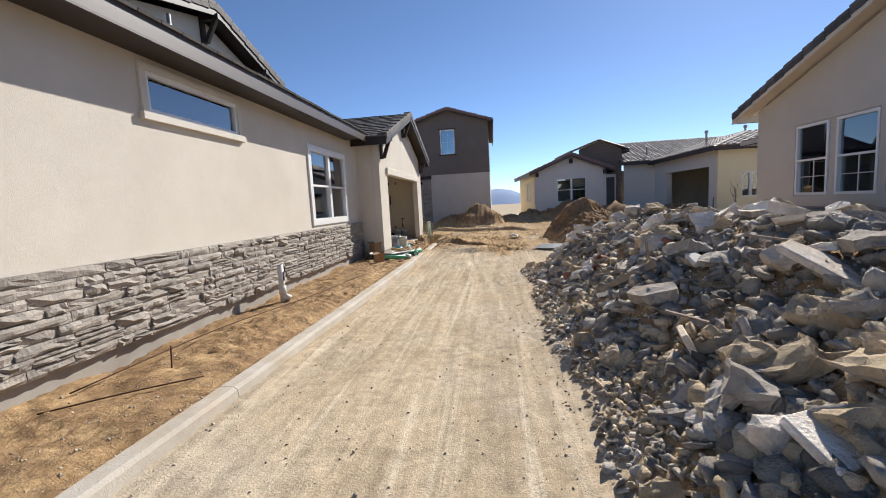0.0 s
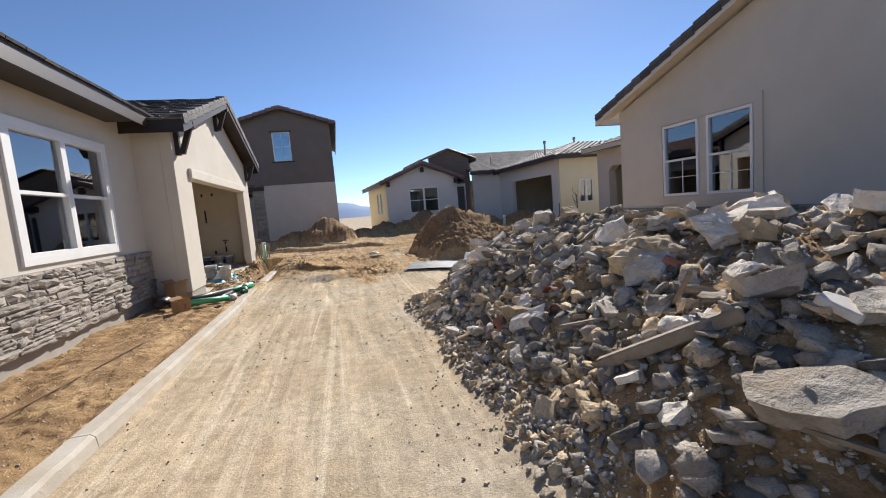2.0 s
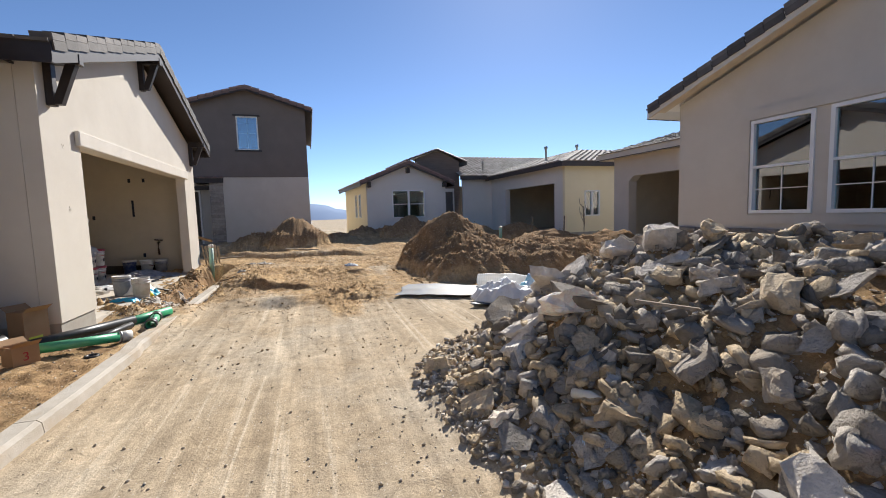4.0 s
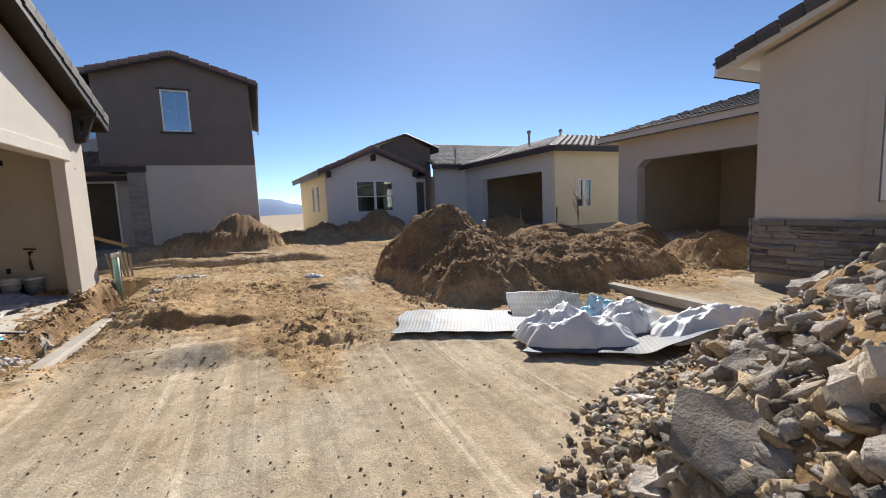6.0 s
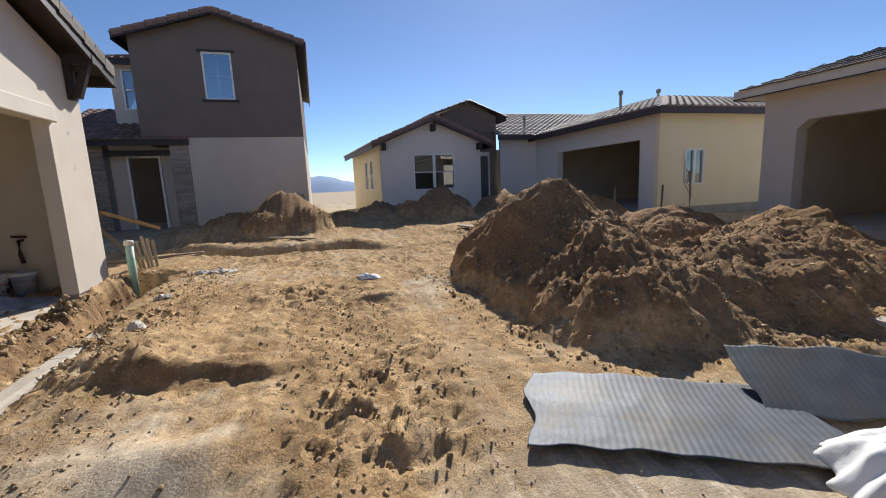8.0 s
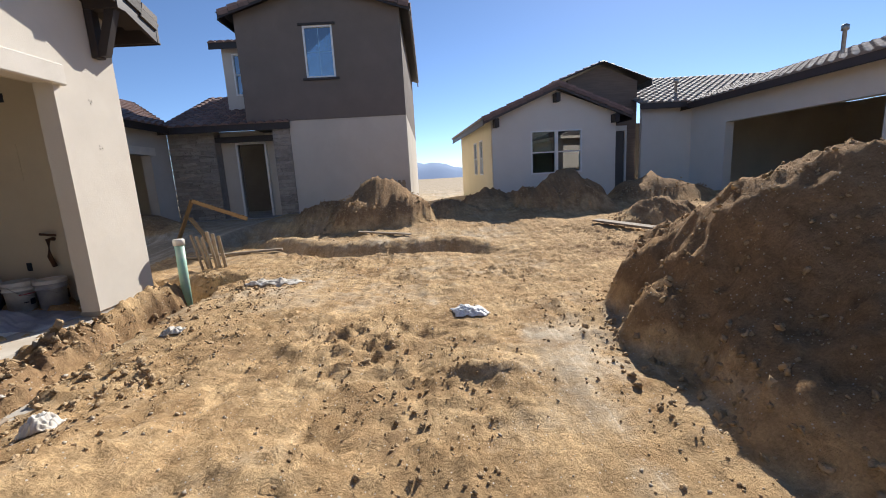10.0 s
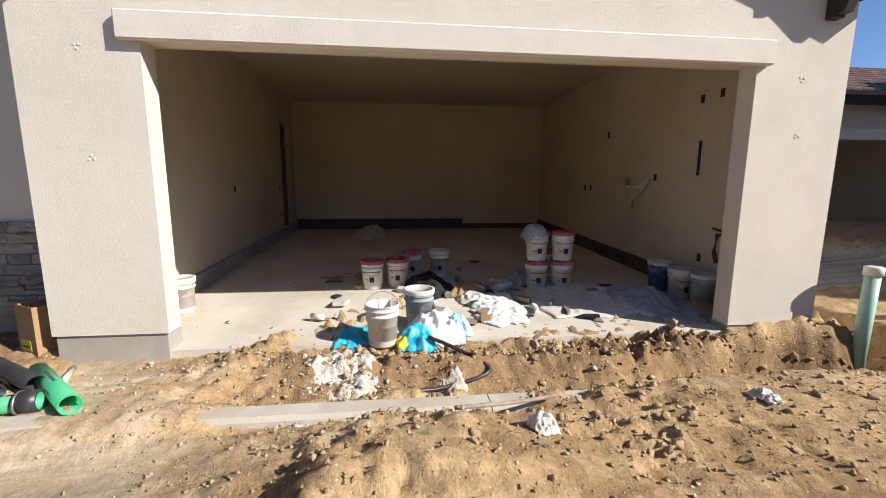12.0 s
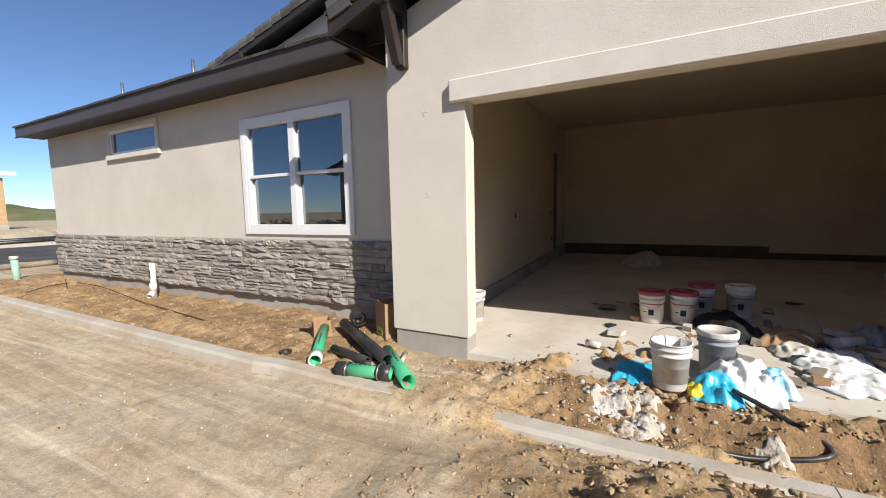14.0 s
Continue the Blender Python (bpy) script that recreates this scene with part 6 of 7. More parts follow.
plank((-4.2, 20.2), (-2.3, 20.4), 0.1, 0.04, "wood_grey", "pale board lying by the pit", 0.05)
for k in range(6):
    x = -3.25 + 0.07 * k
    plank((x, 19.3 + 0.05 * (k % 2), -0.1), (x - 0.08 + 0.02 * k, 19.2, 0.62 - 0.04 * (k % 3)), 0.05, 0.025, "wood_grey", "grey wooden survey stake in a bundle", 0, 0, "stake", "stake")
for x, y in ((9.4, 20.9), (10.6, 20.2)):
    plank((x, y, -0.1), (x + 0.05, y, 1.1), 0.05, 0.04, "wood_grey", "upright wooden stake in front of the far garage", 0, 0, "stake", "stake")

# kerb form on the far side and sheet foil
tagged(part("kerb_form", prism(Plane((4.98, 8.4, 0), (0, 1, 0), (1, 0, 0)), [(0, 0.0), (4.0, 0.05), (4.0, 0.16), (0, 0.13)], 0, 0.16), "concrete_edge"), "pale concrete kerb edge beyond the foil sheets", "kerb", kind="structure")


def foil(at, size, turn, seed, label, lift=0.05, tilt=0.0):
    """A quilted foil sheet with small ribs and slow waves."""
    cx, cy = at
    c, s_ = math.cos(turn), math.sin(turn)
    nx, ny = 220, 40
    verts, faces = [], []

    def rest(u, v):
        # the sheet bridges the small bumps of the soil: heights taken at its corners and middle lines
        a, b = min(1.0, max(0.0, u / size[0] + 0.5)) * 2, min(1.0, max(0.0, v / size[1] + 0.5))
        i = min(1, int(a))
        q = [G(cx + (p / 2 - 0.5) * size[0] * c - (w - 0.5) * size[1] * s_, cy + (p / 2 - 0.5) * size[0] * s_ + (w - 0.5) * size[1] * c) for p in (i, i + 1) for w in (0, 1)]
        f = a - i
        f = f * f * (3 - 2 * f)
        return (q[0] * (1 - b) + q[1] * b) * (1 - f) + (q[2] * (1 - b) + q[3] * b) * f

    for j in range(ny + 1):
        for i in range(nx + 1):
            u, v = (i / nx - 0.5) * size[0], (j / ny - 0.5) * size[1]
            u, v = u + 0.10 * noise.noise((v * 3.5, seed, 2)) * abs(u) * 2, v + 0.12 * noise.noise((u * 3, seed, 5)) * abs(v) * 2
            x, y = cx + u * c - v * s_, cy + u * s_ + v * c
            z = rest(u, v) + lift + 0.016 * noise.noise((u * 1.6 + seed, v * 2.0, 0)) + 0.006 * (0.5 - abs(noise.noise((u * 4, v * 3, seed)))) + 0.0006 * math.sin(u * 150 + 0.8 * math.sin(v * 9)) + 0.0003 * math.sin(v * 60) + tilt * v
            verts.append((x, y, z))
    for j in range(ny):
        for i in range(nx):
            q = j * (nx + 1) + i
            faces.append((q, q + 1, q + nx + 2, q + nx + 1))
    ob = raw("foil_sheet", verts, faces, "foil", smooth=True)
    so = ob.modifiers.new("thickness", "SOLIDIFY")
    so.thickness = 0.004
    return tagged(ob, label, "foil", "foil sheets on the ground")


foil((2.22, 11.60), (1.65, 0.78), -0.50, 1.0, "silver bubble foil sheet spread on soil", 0.05)
foil((3.28, 11.42), (0.95, 0.55), -0.5, 4.0, "silver bubble foil sheet with a raised corner", 0.13, 0.36)
foil((3.25, 10.22), (1.8, 0.8), -0.62, 7.0, "slate grey foil sheet under white plastic", 0.06)
crumpled("plastic_sheet", (2.98, 10.58, 0.1), (0.62, 0.42), 0.46, 2.6, "tarp", "billowing white plastic sheet heaped on foil", "plastic", 1.7, lambda x, y: G(x, y) * 0.7 + 0.05, 76, turn=-0.5)
crumpled("plastic_sheet", (4.0, 9.85, 0.1), (0.50, 0.34), 0.34, 9.3, "tarp", "crumpled white plastic sheet on foil", "plastic", 2.2, lambda x, y: G(x, y) * 0.6 + 0.1, 70, turn=-0.4)
crumpled("plastic_sheet", (3.75, 10.55, 0.1), (0.45, 0.30), 0.34, 5.7, "tarp", "torn white and grey plastic wrap", "plastic", 3.0, lambda x, y: G(x, y) * 0.6 + 0.08, 40, turn=0.3)
crumpled("plaster_bag", (3.62, 10.85, 0.1), (0.28, 0.2), 0.36, 3.3, "bag_blue", "crumpled blue and white printed bag on plastic", "bag", 3.4, lambda x, y: G(x, y) * 0.7 + 0.08, 36)


# loose scraps on the garage floor
for k in range(58):
    x, y = (rg2.uniform(-6.4, -3.5), rg2.uniform(12.2, 17.0)) if k % 3 == 0 else (rg2.gauss(-4.45, 0.5), rg2.gauss(14.7, 0.75))
    w, l = rg2.uniform(0.03, 0.15), rg2.uniform(0.08, 0.32)
    m = rg2.choice(("paper", "cardboard", "wood_grey", "ink", "tarp", "wood_grey"))
    a = rg2.uniform(0, 6.3)
    F = Plane((x, y, slab_top(x) + 0.004), (math.cos(a), math.sin(a), rg2.uniform(0, 0.15)), (0, 0, 1), (-math.sin(a), math.cos(a), 0))
    bm = prism(F, [(0, 0), (l, 0.01), (l * 0.9, w), (l * 0.3, w * 1.1)], 0.002, rg2.choice((0.008, 0.02, 0.05)))
    tagged(part("floor_scrap", bm, m), {"paper": "torn paper scrap on the garage floor", "cardboard": "cardboard scrap on the garage floor", "wood_grey": "wood offcut on the garage floor", "ink": "black rubber scrap on the garage floor", "tarp": "white plastic scrap on the garage floor"}[m], "scrap", "scraps on the garage floor")
for k, (x, y, a) in enumerate(((-4.75, 14.55, 0.5), (-4.6, 14.9, 2.2), (-3.75, 12.75, 1.2))):
    d = Vector((math.cos(a), math.sin(a), 0))
    p0 = Vector((x, y, slab_top(x) + 0.05))
    tagged(part("sealant_tube", tube(bmesh.new(), [p0, p0 + d * (0.28 if k < 2 else 0.14)], 0.05 if k < 2 else 0.03, 14), ("bucket", "paper", "bucket")[k]), "empty paper roll lying on the garage floor", "tube")

# garage wall fixtures
def fixture(name, bm, material, label, category):
    return tagged(part(name, bm, material), label, category)


YR = 17.449
for x, z, w, h in ((-4.48, 2.08, 0.34, 0.43),):
    t = thing("panel_recess", (x, YR, z), "recessed electric panel cutout in the garage wall", "panel")
    # flat dark strip painted in for the shade along the recess's side
    part("edge", wbox(x - 0.02, x + 0.03, YR - 0.004, YR, z - h, z), "ink", t)
    part("plate", wbox(x + 0.04, x + w, YR - 0.006, YR, z - h, z), "plaster", t)
# no holes cut: dark plates paint the shade inside the open boxes
for x, z in ((-4.51, 2.59), (-4.19, 2.60), (-4.31, 0.62), (-5.35, 1.64), (-7.4, 1.47), (-7.65, 1.47), (-6.81, 2.41)):
    fixture("outlet_box", wbox(x - 0.03, x + 0.03, YR - 0.006, YR, z - 0.05, z + 0.05), "ink", "flat dark plate for the shaded inside of an open outlet box in the garage wall", "outlet")
for x, z in ((-6.47, 1.43), (-9.0, 1.43), (-9.05, 0.84)):
    fixture("outlet_box", wbox(x - 0.03, x + 0.03, 11.081, 11.086, z - 0.05, z + 0.05), "ink", "flat dark plate for the shaded inside of an open outlet box in the garage wall", "outlet")
for k, pts in enumerate((((-5.45, 1.62), (-5.6, 1.5), (-5.85, 1.5), (-6.05, 1.62)), ((-5.45, 1.6), (-5.5, 1.42), (-5.65, 1.32), (-5.8, 1.28)), ((-5.46, 1.58), (-5.62, 1.45), (-5.68, 1.28), (-5.82, 1.18)))):
    bm = tube(bmesh.new(), [(x, YR - 0.03 - 0.14 * math.sin(i * 1.0), z) for i, (x, z) in enumerate(pts)], 0.02, 8)
    fixture("cable", bm, "white_pipe", "loose white cable hanging from the garage wall", "cable")
t = thing("hose_bib", (-3.9, YR, 0.9), "dark bronze pipe valve on the garage wall", "valve")
for x, y, z in ((-2.98 - 0.105, 11.28, 2.53), (-2.98 - 0.105, 11.29, 1.71), (GX, 17.31, 2.48), (GX, 17.33, 1.98)):
    bm = bmesh.new()
    for k in range(3):
        a = k * 2.1 + z
        box(bm, FG, y - 0.012 + 0.022 * math.cos(a), y + 0.009 + 0.022 * math.cos(a), z - 0.009 + 0.02 * math.sin(a), z + 0.009 + 0.02 * math.sin(a), 0.001, 0.005, 0.001)
    fixture("wire_stub", bm, "stucco_band", "rough plaster patch round a wire stub", "patch")
bm = tube(bmesh.new(), [(-3.95, YR, 0.95), (-3.95, YR - 0.08, 0.95), (-3.95, YR - 0.10, 0.75), (-3.95, YR - 0.06, 0.62)], 0.025, 10)
part("body", bm, "rust", t)
part("handle", tube(bmesh.new(), [(-4.03, YR - 0.08, 1.02), (-3.85, YR - 0.08, 1.0)], 0.015, 8), "rust", t)


def pallet():
    t = thing("pallet", (-0.7, 26.7, G(-0.7, 26.7)), "wooden pallet leaning on the wall with a yellow notice", "pallet")
    z = 0.38
    for k in range(7):
        x = -1.18 + k * 0.155
        part("slat", wbox(x, x + 0.10, 26.74, 26.76, z, z + 0.98, 0.004), "wood_grey", t)
    for zz in (z + 0.1, z + 0.45, z + 0.82):
        part("bearer", wbox(-1.19, -0.14, 26.762, 26.85, zz, zz + 0.09, 0.004), "wood_grey", t)
    sign = part("notice", wbox(-0.86, -0.52, 26.725, 26.737, z + 0.45, z + 0.93), "yellow", t, "yellow printed notice")
    for k in range(4):
        part("notice_bar", wbox(-0.80, -0.58, 26.72, 26.7245, z + 0.54 + 0.09 * k, z + 0.57 + 0.09 * k), "ink", sign)


pallet()


def sapling(x, y):
    t = thing("sapling", (x, y, G(x, y)), "bare thin sapling tied to a stake", "tree")
    z = G(x, y)
    rg = random.Random(4)
    part("trunk", tube(bmesh.new(), [(x, y, z - 0.05), (x + 0.03, y, z + 0.8), (x - 0.02, y, z + 1.5)], 0.03, 8), "wood_grey", t)
    for k in range(6):
        a, h = rg.uniform(0, 6.3), 0.8 + 0.12 * k
        part("branch", tube(bmesh.new(), [(x, y, z + h), (x + 0.16 * math.cos(a), y + 0.16 * math.sin(a), z + h + 0.22), (x + 0.2 * math.cos(a + 0.4), y + 0.2 * math.sin(a + 0.4), z + h + 0.45)], 0.01, 6), "wood_grey", t)


sapling(11.5, 20.0)

# ---- street behind: dumpster, framed house ----
def dumpster():
    x0, x1, y0, y1, z0, z1 = -2.0, 5.6, -14.3, -11.9, 0.22, 2.12
    t = thing("dumpster", (2, -13, 0), "long dark teal roll-off dumpster filled with debris", "dumpster")
    part("body", wall(Plane((0, y1, 0), (1, 0, 0), (0, 1, 0)), rect(x0, x1, z0, z1), [], 0.05), "dumpster", t)
    part("back_side", wbox(x0, x1, y0, y0 + 0.05, z0, z1), "dumpster", t)
    part("end_panel", wbox(x0, x0 + 0.05, y0 + 0.052, y1 - 0.052, z0, z1), "dumpster", t)
    part("end_panel", wbox(x1 - 0.05, x1, y0 + 0.052, y1 - 0.052, z0, z1), "dumpster", t)
    part("floor", wbox(x0 + 0.05, x1 - 0.05, y0 + 0.052, y1 - 0.052, z0, z0 + 0.06), "dumpster", t)
    part("top_rail", wbox(x0 - 0.02, x1, y1 + 0.002, y1 + 0.09, z1 - 0.1, z1 + 0.03, 0.01), "dumpster", t)
    part("bottom_rail", wbox(x0, x1, y1 + 0.002, y1 + 0.08, z0, z0 + 0.12, 0.01), "dumpster", t)
    k = 0
    x = x0 + 0.02
    while x < x1:
        part("rib", wbox(x, x + 0.09, y1 + 0.002, y1 + 0.085, z0 + 0.122, z1 - 0.102, 0.012), "dumpster", t)
        for zz in (0.62, 1.0, 1.38, 1.72):
            part("cross_rib", wbox(x + 0.095, x + 0.53, y1 + 0.002, y1 + 0.03, zz, zz + 0.03), "dumpster", t)
        x += 0.555
    for x in (-1.65, 5.0):
        part("wheel", tube(bmesh.new(), [(x, y1 - 0.3, 0.13), (x, y1 - 0.12, 0.13)], 0.13, 16), "dark", t)
    part("marker", wbox(x0 + 0.04, x0 + 0.13, y1 + 0.09, y1 + 0.095, z0 + 0.05, z0 + 0.5), "red", t)
    part("latch_post", wbox(x0 - 0.06, x0 - 0.022, y1 - 0.1, y1 + 0.05, z0, z1 + 0.3), "rust", t)
    part("debris", wbox(x0 + 0.06, x1 - 0.06, y0 + 0.06, y1 - 0.06, z0 + 0.07, z1 - 0.12), "wood_grey", t)
    for k in range(9):
        bm = bmesh.new()
        xx = x0 + 0.5 + k * 0.75
        box(bm, Plane((xx, -12.6, z1 - 0.1), (math.cos(k), math.sin(k), 0.1), (0, 0, 1), (-math.sin(k), math.cos(k), 0)), -0.5, 0.5, -0.08, 0.08, 0, 0.12 + 0.05 * (k % 3))
        part("scrap", bm, ("wood", "tarp", "wood_grey", "cardboard")[k % 4], t)
    part("tyre_scrap", tube(bmesh.new(), [(-0.1, -12.2, z1 + 0.12), (0.25, -12.2, z1 + 0.12)], 0.17, 18, 0.07), "steel", t)


dumpster()


def framed_house():
    rg = random.Random(33)
    y, x0, x1, b, e = -26.0, -9.95, 12.0, 1.15, 4.65
    t = thing("framed_house", (0, -30, 1), "timber-framed house under construction with osb walls and open trusses", "house")
    F = Plane((0, y, 0), (1, 0, 0), (0, 1, 0))
    part("foundation", wbox(x0 - 0.05, x1, y - 8, y - 0.01, b - 0.5, b), "concrete", t)
    part("sheathing", wall(F, rect(x0, -0.6, b, e - 0.35), [rect(-4.55, -3.6, 2.4, 4.0), rect(-8.5, -6.35, 2.4, 4.0)], 0.04), "osb", t)
    for x in np.arange(x0, x1, 0.42):
        if x > -0.7 or any(a - 0.1 < x < c + 0.1 for a, c in ((-4.55, -3.6), (-8.5, -6.35))):
            part("stud", wbox(x, x + 0.05, y - 0.15, y - 0.05, b, e - 0.3), "wood", t)
    for k, (x, xx) in enumerate(((-8.4, -6.5), (-4.5, -3.7), (0.2, 2.5), (3.5, 6.0))):
        part("brace", prism(Plane((0, y - 0.3, 0), (1, 0, 0), (0, 1, 0)), [(x, 2.0), (x + 0.1, 2.0), (xx, 4.2), (xx - 0.1, 4.2)], 0, 0.05), "wood", t)
    for row in (2.5, 4.5, 6.5):
        for x in np.arange(x0 + 0.2, x1, 0.9):
            part("stud", wbox(x, x + 0.09, y - row - 0.1, y - row, b, e - 0.3), "wood", t)
    for k in range(46):
        x, z = rg.uniform(x0 + 0.4, x1 - 1), rg.uniform(b + 0.2, e - 1.2)
        s, h = rg.uniform(-1.4, 1.4), rg.uniform(0.5, 1.6)
        part("brace", prism(Plane((0, y - rg.uniform(0.5, 3.5), 0), (1, 0, 0), (0, 1, 0)), [(x, z), (x + 0.09, z), (x + s + 0.09, min(z + h, e - 0.35)), (x + s, min(z + h, e - 0.35))], 0, 0.05), "wood", t)
    part("header", wbox(-0.6, x1, y - 0.16, y - 0.02, e - 0.75, e - 0.32), "wood", t)
    part("fascia", wbox(x0 - 0.55, x1, y + 0.45, y + 0.5, e - 0.18, e + 0.06), "vinyl", t, "white primed fascia board")
    part("eave_deck", wbox(x0 - 0.5, x1, y - 0.2, y + 0.448, e - 0.10, e - 0.05), "osb", t)
    # gable truss wall above, set back
    yy = y - 2.6
    G2 = Plane((0, yy, 0), (1, 0, 0), (0, 1, 0))
    px, pz, el, er = -2.1, 7.4, 6.6, -9.6
    part("gable_sheathing", prism(G2, [(er, e + 0.3), (el, e + 0.3), (px, pz - 0.15)], -0.06, -0.02), "osb", t)
    for s, xe in ((1, el), (-1, er)):
        part("rake_fascia", prism(G2, [(xe + 0.5 * s, e + 0.22), (px, pz), (px, pz + 0.22), (xe + 0.5 * s, e + 0.44)], 0.3, 0.35), "vinyl", t, "white primed fascia board")
        part("top_chord", prism(G2, [(xe, e + 0.22), (px, pz - 0.2), (px, pz), (xe, e + 0.42)], 0.0, 0.09), "wood", t)
    part("bottom_chord", prism(G2, rect(er, el, e + 0.25, e + 0.40), 0.0, 0.05), "wood", t)
    k = 0
    for x in np.arange(er + 0.8, el - 0.4, 0.5):
        top = e + 0.3 + (pz - e - 0.3) * (1 - abs(x - px) / (abs((el if x > px else er) - px))) - 0.1
        if top > e + 0.6:
            part("gable_stud", prism(G2, rect(x, x + 0.05, e + 0.4, top), 0.0, 0.05), "wood", t)
            s = rg.uniform(0.3, 1.1) * rg.choice((-1, 1))
            part("web", prism(G2, [(x, e + 0.4), (x + 0.08, e + 0.4), (x + s + 0.08, top - 0.35), (x + s, top - 0.35)], 0.06, 0.11), "wood", t)
            part("web", prism(G2, [(x - 0.2, e + 0.42), (x - 0.14, e + 0.42), (x - 0.2 - s * 0.5, e + 0.75), (x - 0.26 - s * 0.5, e + 0.75)], 0.5, 0.55), "wood", t)
        k += 1
    part("cupola", prism(G2, [(-10.6, e + 0.3), (-8.6, e + 0.3), (-8.9, e + 0.75), (-9.5, e + 1.05), (-10.3, e + 0.75)], -1.5, -1.6), "wood", t)
    part("back_sheathing", wbox(x0, x1, y - 8.1, y - 8.0, b, e), "osb", t)
    part("roof_deck", prism(G2, [(er - 0.5, e + 0.22), (px, pz), (el + 0.5, e + 0.22), (el + 0.5, e + 0.28), (px, pz + 0.06), (er - 0.5, e + 0.28)], -7, -0.1), "osb", t)


framed_house()
rg = random.Random(21)
for k in range(14):
    a = rg.uniform(-0.25, 0.25)
    x, y = -3.2 - 0.25 * rg.random(), -15.8 + 0.12 * k
    z = 0.05 + 0.09 * (k % 4)
    bm = box(bmesh.new(), Plane((x, y - 2, z + 0.1), (-math.cos(a), math.sin(a), 0.22 * (k % 3) / 2), (0, 0, 1), (math.sin(a), math.cos(a), 0)), -0.2, rg.uniform(1.8, 3.4), -0.07, 0.07, 0, 0.05)
    tagged(part("lumber", bm, "wood"), "loose lumber in a tipped stack by the street", "lumber", "tipped lumber stack")
for k in range(5):
    bm = tube(bmesh.new(), [(-6.2 - 0.2 * k, -17.8 - 0.16 * k, 0.25 + 0.1 * (k % 2)), (-12, -18.4 - 0.16 * k, 0.3 + 0.1 * (k % 2))], 0.1, 14, 0.01)
    tagged(part("black_pipe", bm, "black_pipe"), "long black drain pipe stacked by the street", "pipe", "street pipe stack")
for k, (a, b) in enumerate((((-2.6, -3.9), (-4.6, -4.9)), ((-3.3, -4.3), (-5.4, -5.0)))):
    za, zb = G(*a) + 0.09, G(*b) + 0.09
    bm = tube(bmesh.new(), [(a[0] + (b[0] - a[0]) * i / 8, a[1] + (b[1] - a[1]) * i / 8 + 0.05 * math.sin(i), za + (zb - za) * i / 8 + 0.012 * math.sin(i * 2)) for i in range(9)], 0.10, 12)
    tagged(part("straw_wattle", bm, "wood_grey"), "straw erosion roll lying by the street", "straw roll")
tagged(part("far_kerb", wbox(-60, 60, -17.8, -17.5, -0.1, 0.16, 0.02), "concrete_edge"), "concrete street kerb", "kerb", kind="structure")

# ---- special pieces in the rubble ----
def on_pile(x, y, up=0.0):
    return Vector((x, y, G(x, y) + up))


post = thing("timber_post", on_pile(1.9, 3.95), "weathered square timber post lying on rubble", "timber")
A, B = Vector((1.38, 3.95, max(0.42, G(1.38, 3.95) + 0.07))), Vector((1.84, 3.34, max(0.76, G(1.84, 3.34) + 0.07)))
F = Plane(A, B - A, (B - A).cross(Vector((0, 0, 1))).cross(B - A), (B - A).cross(Vector((0, 0, 1))))
part("post", box(bmesh.new(), F, 0, (B - A).length, -0.042, 0.042, -0.04, 0.042, 0.012), "wood_grey", post)
for k, (x, y, w, l, tl, tu, m, lb) in enumerate((
        (2.35, 1.95, 0.42, 0.55, 28, 40, "rubble", "dark broken concrete slab leaning on rubble"),
        (1.5, 0.72, 0.24, 0.30, 16, 15, "rubble", "pale grey paving slab lying on rubble"),
        (1.55, 2.05, 0.34, 0.30, 62, 75, "rubble", "upright broken concrete plate"),
        (2.05, 3.05, 0.16, 0.2, 20, 10, "paper", "white plaster board scrap on rubble"),
        (2.2, 5.15, 0.22, 0.18, 12, 30, "concrete", "pale broken tile scrap on rubble"),
        (3.05, 5.0, 0.24, 0.34, 35, 100, "rubble_tan", "upright brown slab on the rubble crest"),
        (2.5, 6.6, 0.14, 0.2, 25, 50, "concrete", "pale broken tile scrap on rubble"),
        (1.45, 5.45, 0.16, 0.22, 20, 80, "concrete", "pale broken tile scrap on rubble"))):
    Mx = Matrix.Translation(on_pile(x, y, 0.06)) @ pose(0, 0, 0, tl, 0, tu)
    out = [(-w / 2, -l / 2), (w / 2 * 0.8, -l / 2 * 0.9), (w / 2, l * 0.1), (w * 0.3, l / 2), (-w * 0.35, l * 0.45)]
    bm = prism(Plane((0, 0, 0), (1, 0, 0), (0, 0, 1), (0, 1, 0)), out, 0, 0.05)
    bmesh.ops.bevel(bm, geom=bm.edges[:], offset=0.008, segments=1, affect="EDGES")
    bmesh.ops.transform(bm, matrix=Mx, verts=bm.verts)
    tagged(part("broken_slab", bm, m), lb, "slab", "broken slabs on the rubble")


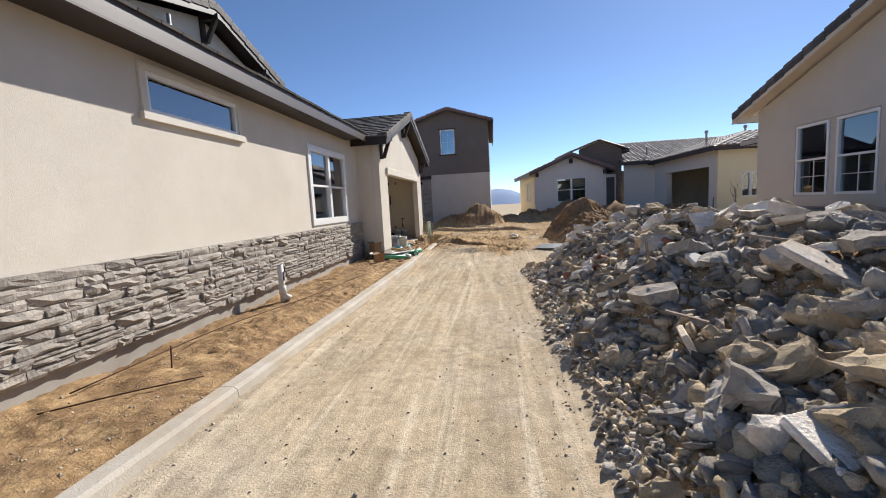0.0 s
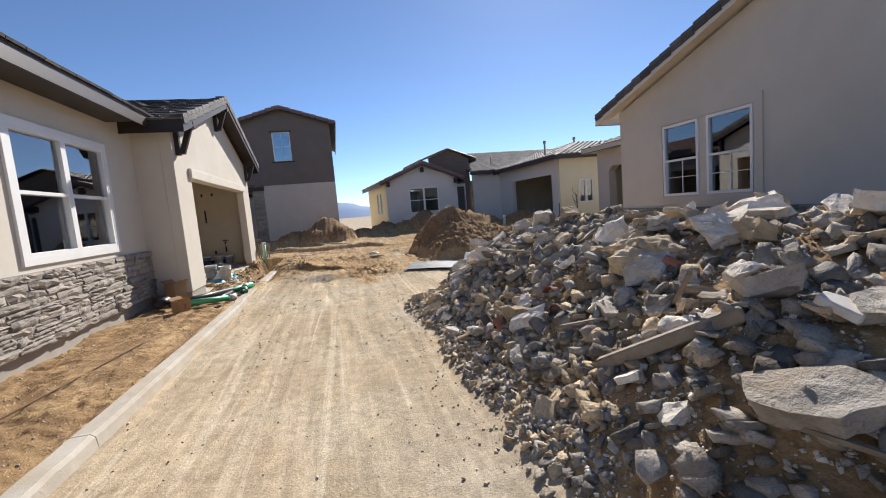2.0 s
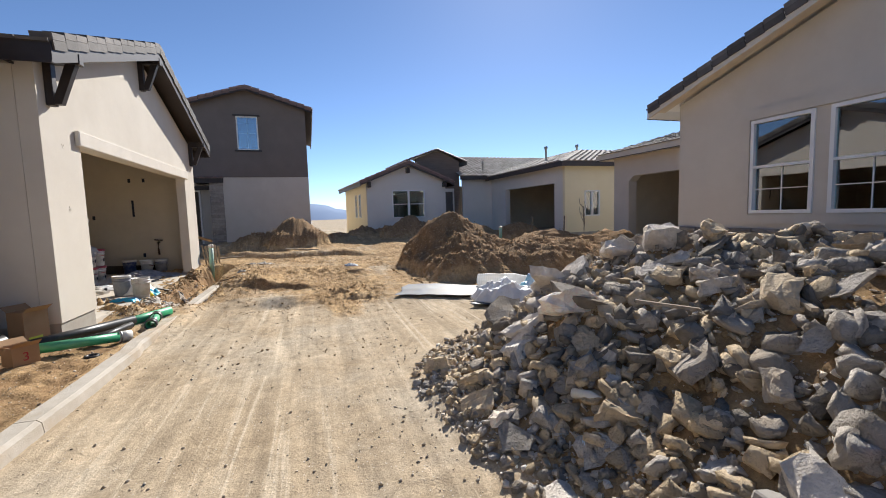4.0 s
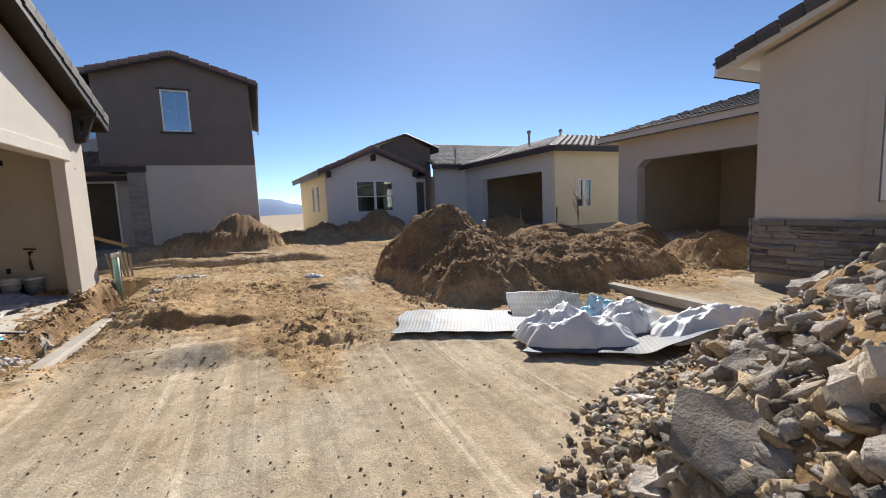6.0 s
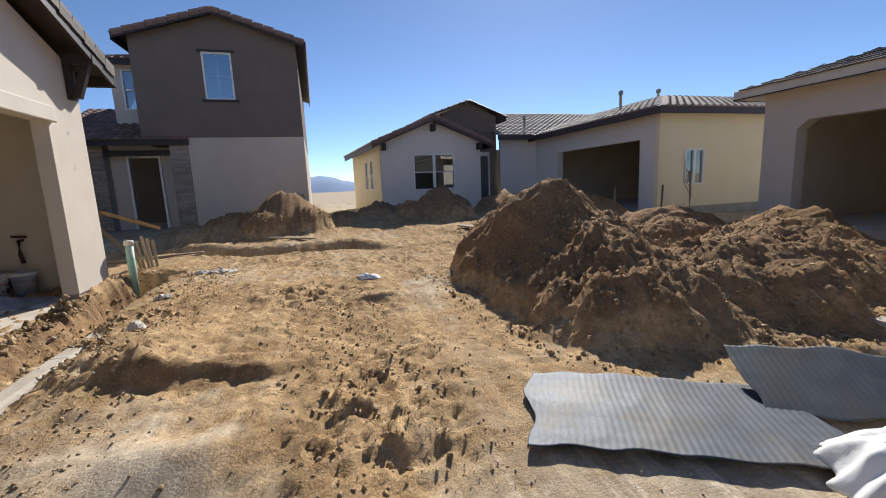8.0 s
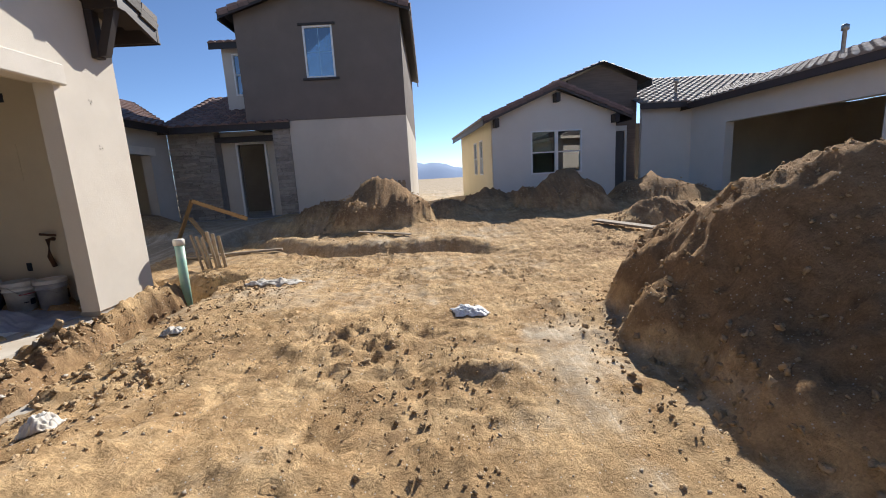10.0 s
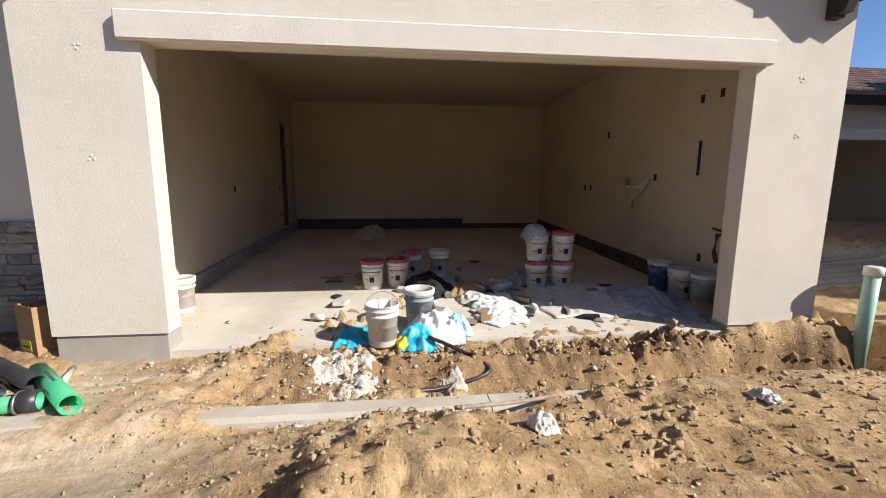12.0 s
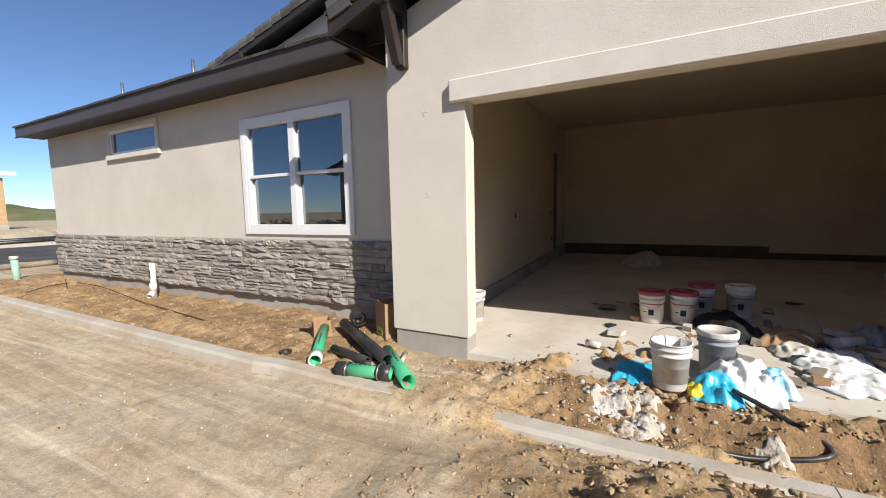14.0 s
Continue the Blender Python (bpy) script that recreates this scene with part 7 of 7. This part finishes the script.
def roof_shard(x, y, turn, tilt, s, m, label):
    bm = bmesh.new()
    n = 8
    rows = []
    for r in (0.09, 0.105):
        rows.append([[bm.verts.new((r * math.cos(math.pi * i / n) * s, v * s, r * math.sin(math.pi * i / n) * s)) for i in range(n + 1)] for v in (-0.15, 0.13)])
    for a in rows:
        for i in range(n):
            bm.faces.new((a[0][i], a[0][i + 1], a[1][i + 1], a[1][i]))
    for e in (0, 1):
        for i in range(n):
            bm.faces.new((rows[0][e][i], rows[0][e][i + 1], rows[1][e][i + 1], rows[1][e][i]))
    for i in (0, n):
        bm.faces.new((rows[0][0][i], rows[0][1][i], rows[1][1][i], rows[1][0][i]))
    bmesh.ops.transform(bm, matrix=Matrix.Translation(on_pile(x, y, 0.05)) @ pose(0, 0, 0, tilt, 10, turn), verts=bm.verts)
    tagged(part("roof_tile", bm, m), label, "roof tile", "broken roof tiles in the rubble")


for a in ((1.28, 5.35, 20, 40, 0.70, "terracotta", "broken terracotta roof tile in rubble"), (1.2, 5.6, 70, 60, 0.84, "tile", "broken dark roof tile in rubble"), (1.75, 5.2, 120, 15, 0.56, "terracotta", "broken terracotta roof tile in rubble"),
          (2.3, 4.3, 40, 25, 0.56, "terracotta", "broken terracotta roof tile in rubble"), (1.6, 4.9, 160, 30, 0.49, "terracotta", "broken terracotta roof tile in rubble")):
    roof_shard(*a)
for k, (x, y) in enumerate(((1.25, 6.3), (1.1, 5.9), (1.4, 6.6))):
    A = on_pile(x, y, 0.05)
    bm = lathe(bmesh.new(), A, [(0.001, 0), (0.03, 0.0), (0.032, 0.12), (0.012, 0.17), (0.012, 0.19), (0.001, 0.19)], 12)
    bmesh.ops.rotate(bm, cent=A, matrix=Matrix.Rotation(radians(82), 3, (0.4 + k, 1, 0)), verts=bm.verts)
    tagged(part("bottle", bm, ("bag_blue", "tarp", "white_pipe")[k]), "crushed plastic bottle in the rubble", "bottle")
for k in range(10):
    x, y = rg.uniform(1.3, 2.8), rg.uniform(1.5, 8)
    A = on_pile(x, y, 0.07)
    d = Vector((rg.uniform(-1, 1), rg.uniform(-1, 1), rg.uniform(-0.1, 0.25))).normalized() * rg.uniform(0.2, 0.5)
    tagged(part("splinter", box(bmesh.new(), Plane(A, d, (0, 0, 1), d.cross(Vector((0, 0, 1)))), 0, d.length, -0.015, 0.015, 0, 0.02), "wood_grey"), "thin splintered lath in the rubble", "lath")

# ---- loose clods, gravel and grit ----
soil_bits = chunk_templates(31, 12, 0.9, 0.3, "clod")
places = {"clods": [], "lumps": [], "gravel": [], "pale_grit": [], "twigs": []}
while len(places["clods"]) < 36000:
    x, y = -3.0 + 12.0 * rg.random() ** 1.25, rg.uniform(9.0, 24.5)
    w = 0.04 + 0.9 * max(0, noise.noise((x * 0.8 + 4, y * 0.8, 55)) + 0.45 * noise.noise((x * 2.1, y * 1.7, 57))) + (0.45 if -3.0 < x < -1.0 and 12 < y < 19 else 0) + (0.55 if -0.1 < x < 0.95 and 10.8 < y < 15.5 else 0)
    for px, py, ph, rx, ry in PILES:
        d = math.hypot((x - px) / rx, (y - py) / ry)
        w += 0.9 * math.exp(-((d - 0.95) / 0.25) ** 2) + (0.25 if d < 0.9 else 0)
    if y < 11.5:
        w *= 0.25
    if rg.random() > w:
        continue
    s = 0.007 + (0.062 * rg.random() ** 6 if w > 0.75 else 0.03 * rg.random() ** 3.5)
    places["clods" if s < 0.03 else "lumps"].append((x, y, G(x, y) + s * 0.15, s, rg.uniform(-1, 1), rg.uniform(-1, 1), rg.uniform(0, 6.3)))
for k in range(750):
    y = rg.uniform(13.2, 18.2)
    x = rg.gauss(-2.95 + 0.2 * ramp01(y, 16.2, 17.0), 0.10) if k % 2 else rg.uniform(-2.95, -1.2)
    s = (0.025 + 0.075 * rg.random() ** 2) if k % 2 else (0.02 + 0.05 * rg.random() ** 3)
    if x > -3.1:
        places["lumps"].append((x, y, G(x, y) + s * 0.1, s, rg.uniform(-1, 1), rg.uniform(-1, 1), rg.uniform(0, 6.3)))
while len(places["gravel"]) < 10000:
    x, y = rg.uniform(-3.6, 2.5), rg.uniform(-0.8, 20.0)
    w = 0.12 + 0.4 * max(0, noise.noise((x * 0.7, y * 0.5, 50))) + (0.5 if x < -2.2 and y < 11 else 0) + (0.7 if -3.0 < x < -1.8 and 10.3 < y < 12.6 else 0) + 0.8 * math.exp(-(((x - 0.75) / 0.3) ** 2)) * (y < 9.5)
    if rg.random() > w or (-2.22 < x < -2.0 and y < 12):
        continue
    s = 0.006 + 0.024 * rg.random() ** 4
    places["gravel"].append((x, y, G(x, y) + s * 0.15, s, rg.uniform(-1, 1), rg.uniform(-1, 1), rg.uniform(0, 6.3)))
while len(places["pale_grit"]) < 800:
    x, y = (rg.uniform(-5.6, -2.3), rg.uniform(11.4, 17.3)) if rg.random() < 0.4 else (rg.gauss(-2.75, 0.35), rg.gauss(13.1, 0.5)) if rg.random() < 0.6 else (rg.gauss(-2.0, 0.15), rg.uniform(12.8, 14.2))
    if x < -3.2 and rg.random() < 0.55:
        continue
    z = slab_top(x) if x < -3.13 else G(x, y)
    s = 0.008 + 0.055 * rg.random() ** 4
    places["pale_grit"].append((x, y, z + s * 0.15, s, rg.uniform(-0.4, 0.4), rg.uniform(-0.4, 0.4), rg.uniform(0, 6.3)))
tagged(scatter_stuff("clods", soil_bits, places["clods"], "clod"), "loose brown clods strewn over the dug soil", "clods", kind="stuff")
tagged(scatter_stuff("soil_lumps", chunk_templates(35, 14, 0.7, 0.45, "clod", 1), places["lumps"], "clod"), "crumbling brown soil lumps beside the dug trench", "soil lumps", kind="stuff")
tagged(scatter_stuff("gravel", soil_bits + flats, places["gravel"], "gravel"), "grey gravel scattered on the dirt lane", "gravel", kind="stuff")
tagged(scatter_stuff("pale_grit", flats, places["pale_grit"], "plaster_spill"), "plaster crumbs and scraps on and below the slab", "debris", kind="stuff")

# ---- ledge stone courses ----
ledge_stones(stone_base, Plane((LX + 0.022, 0, 0), (0, 1, 0), (1, 0, 0)), 0.43, 10.80, 0.272, 1.16, "stone", 9, (0.18, 0.62), (0.03, 0.07), 5)
ledge_stones(st2, Plane((RX - 0.022, 11.31, 0), (0, -1, 0), (-1, 0, 0)), 0.0, 7.5, 0.2, 1.06, "stone_grey", 9, (0.22, 0.7), (0.03, 0.07), 6)
ledge_stones(st3, Plane((RX, 11.324, 0), (1, 0, 0), (0, 1, 0)), -0.05, 1.2, 0.2, 1.06, "stone_grey", 9, (0.22, 0.6), (0.03, 0.07), 7)
for p_, (a, b, y) in zip([o for o in th.children if o.name.startswith("stone_pier")], ((-8.34, -6.75, 27.448), (-4.55, -3.96, 26.998))):
    ledge_stones(p_, Plane((0, y, 0), (1, 0, 0), (0, -1, 0)), a, b, 0.32, 3.38, "stone", 24, (0.25, 0.6), (0.03, 0.07), 9)
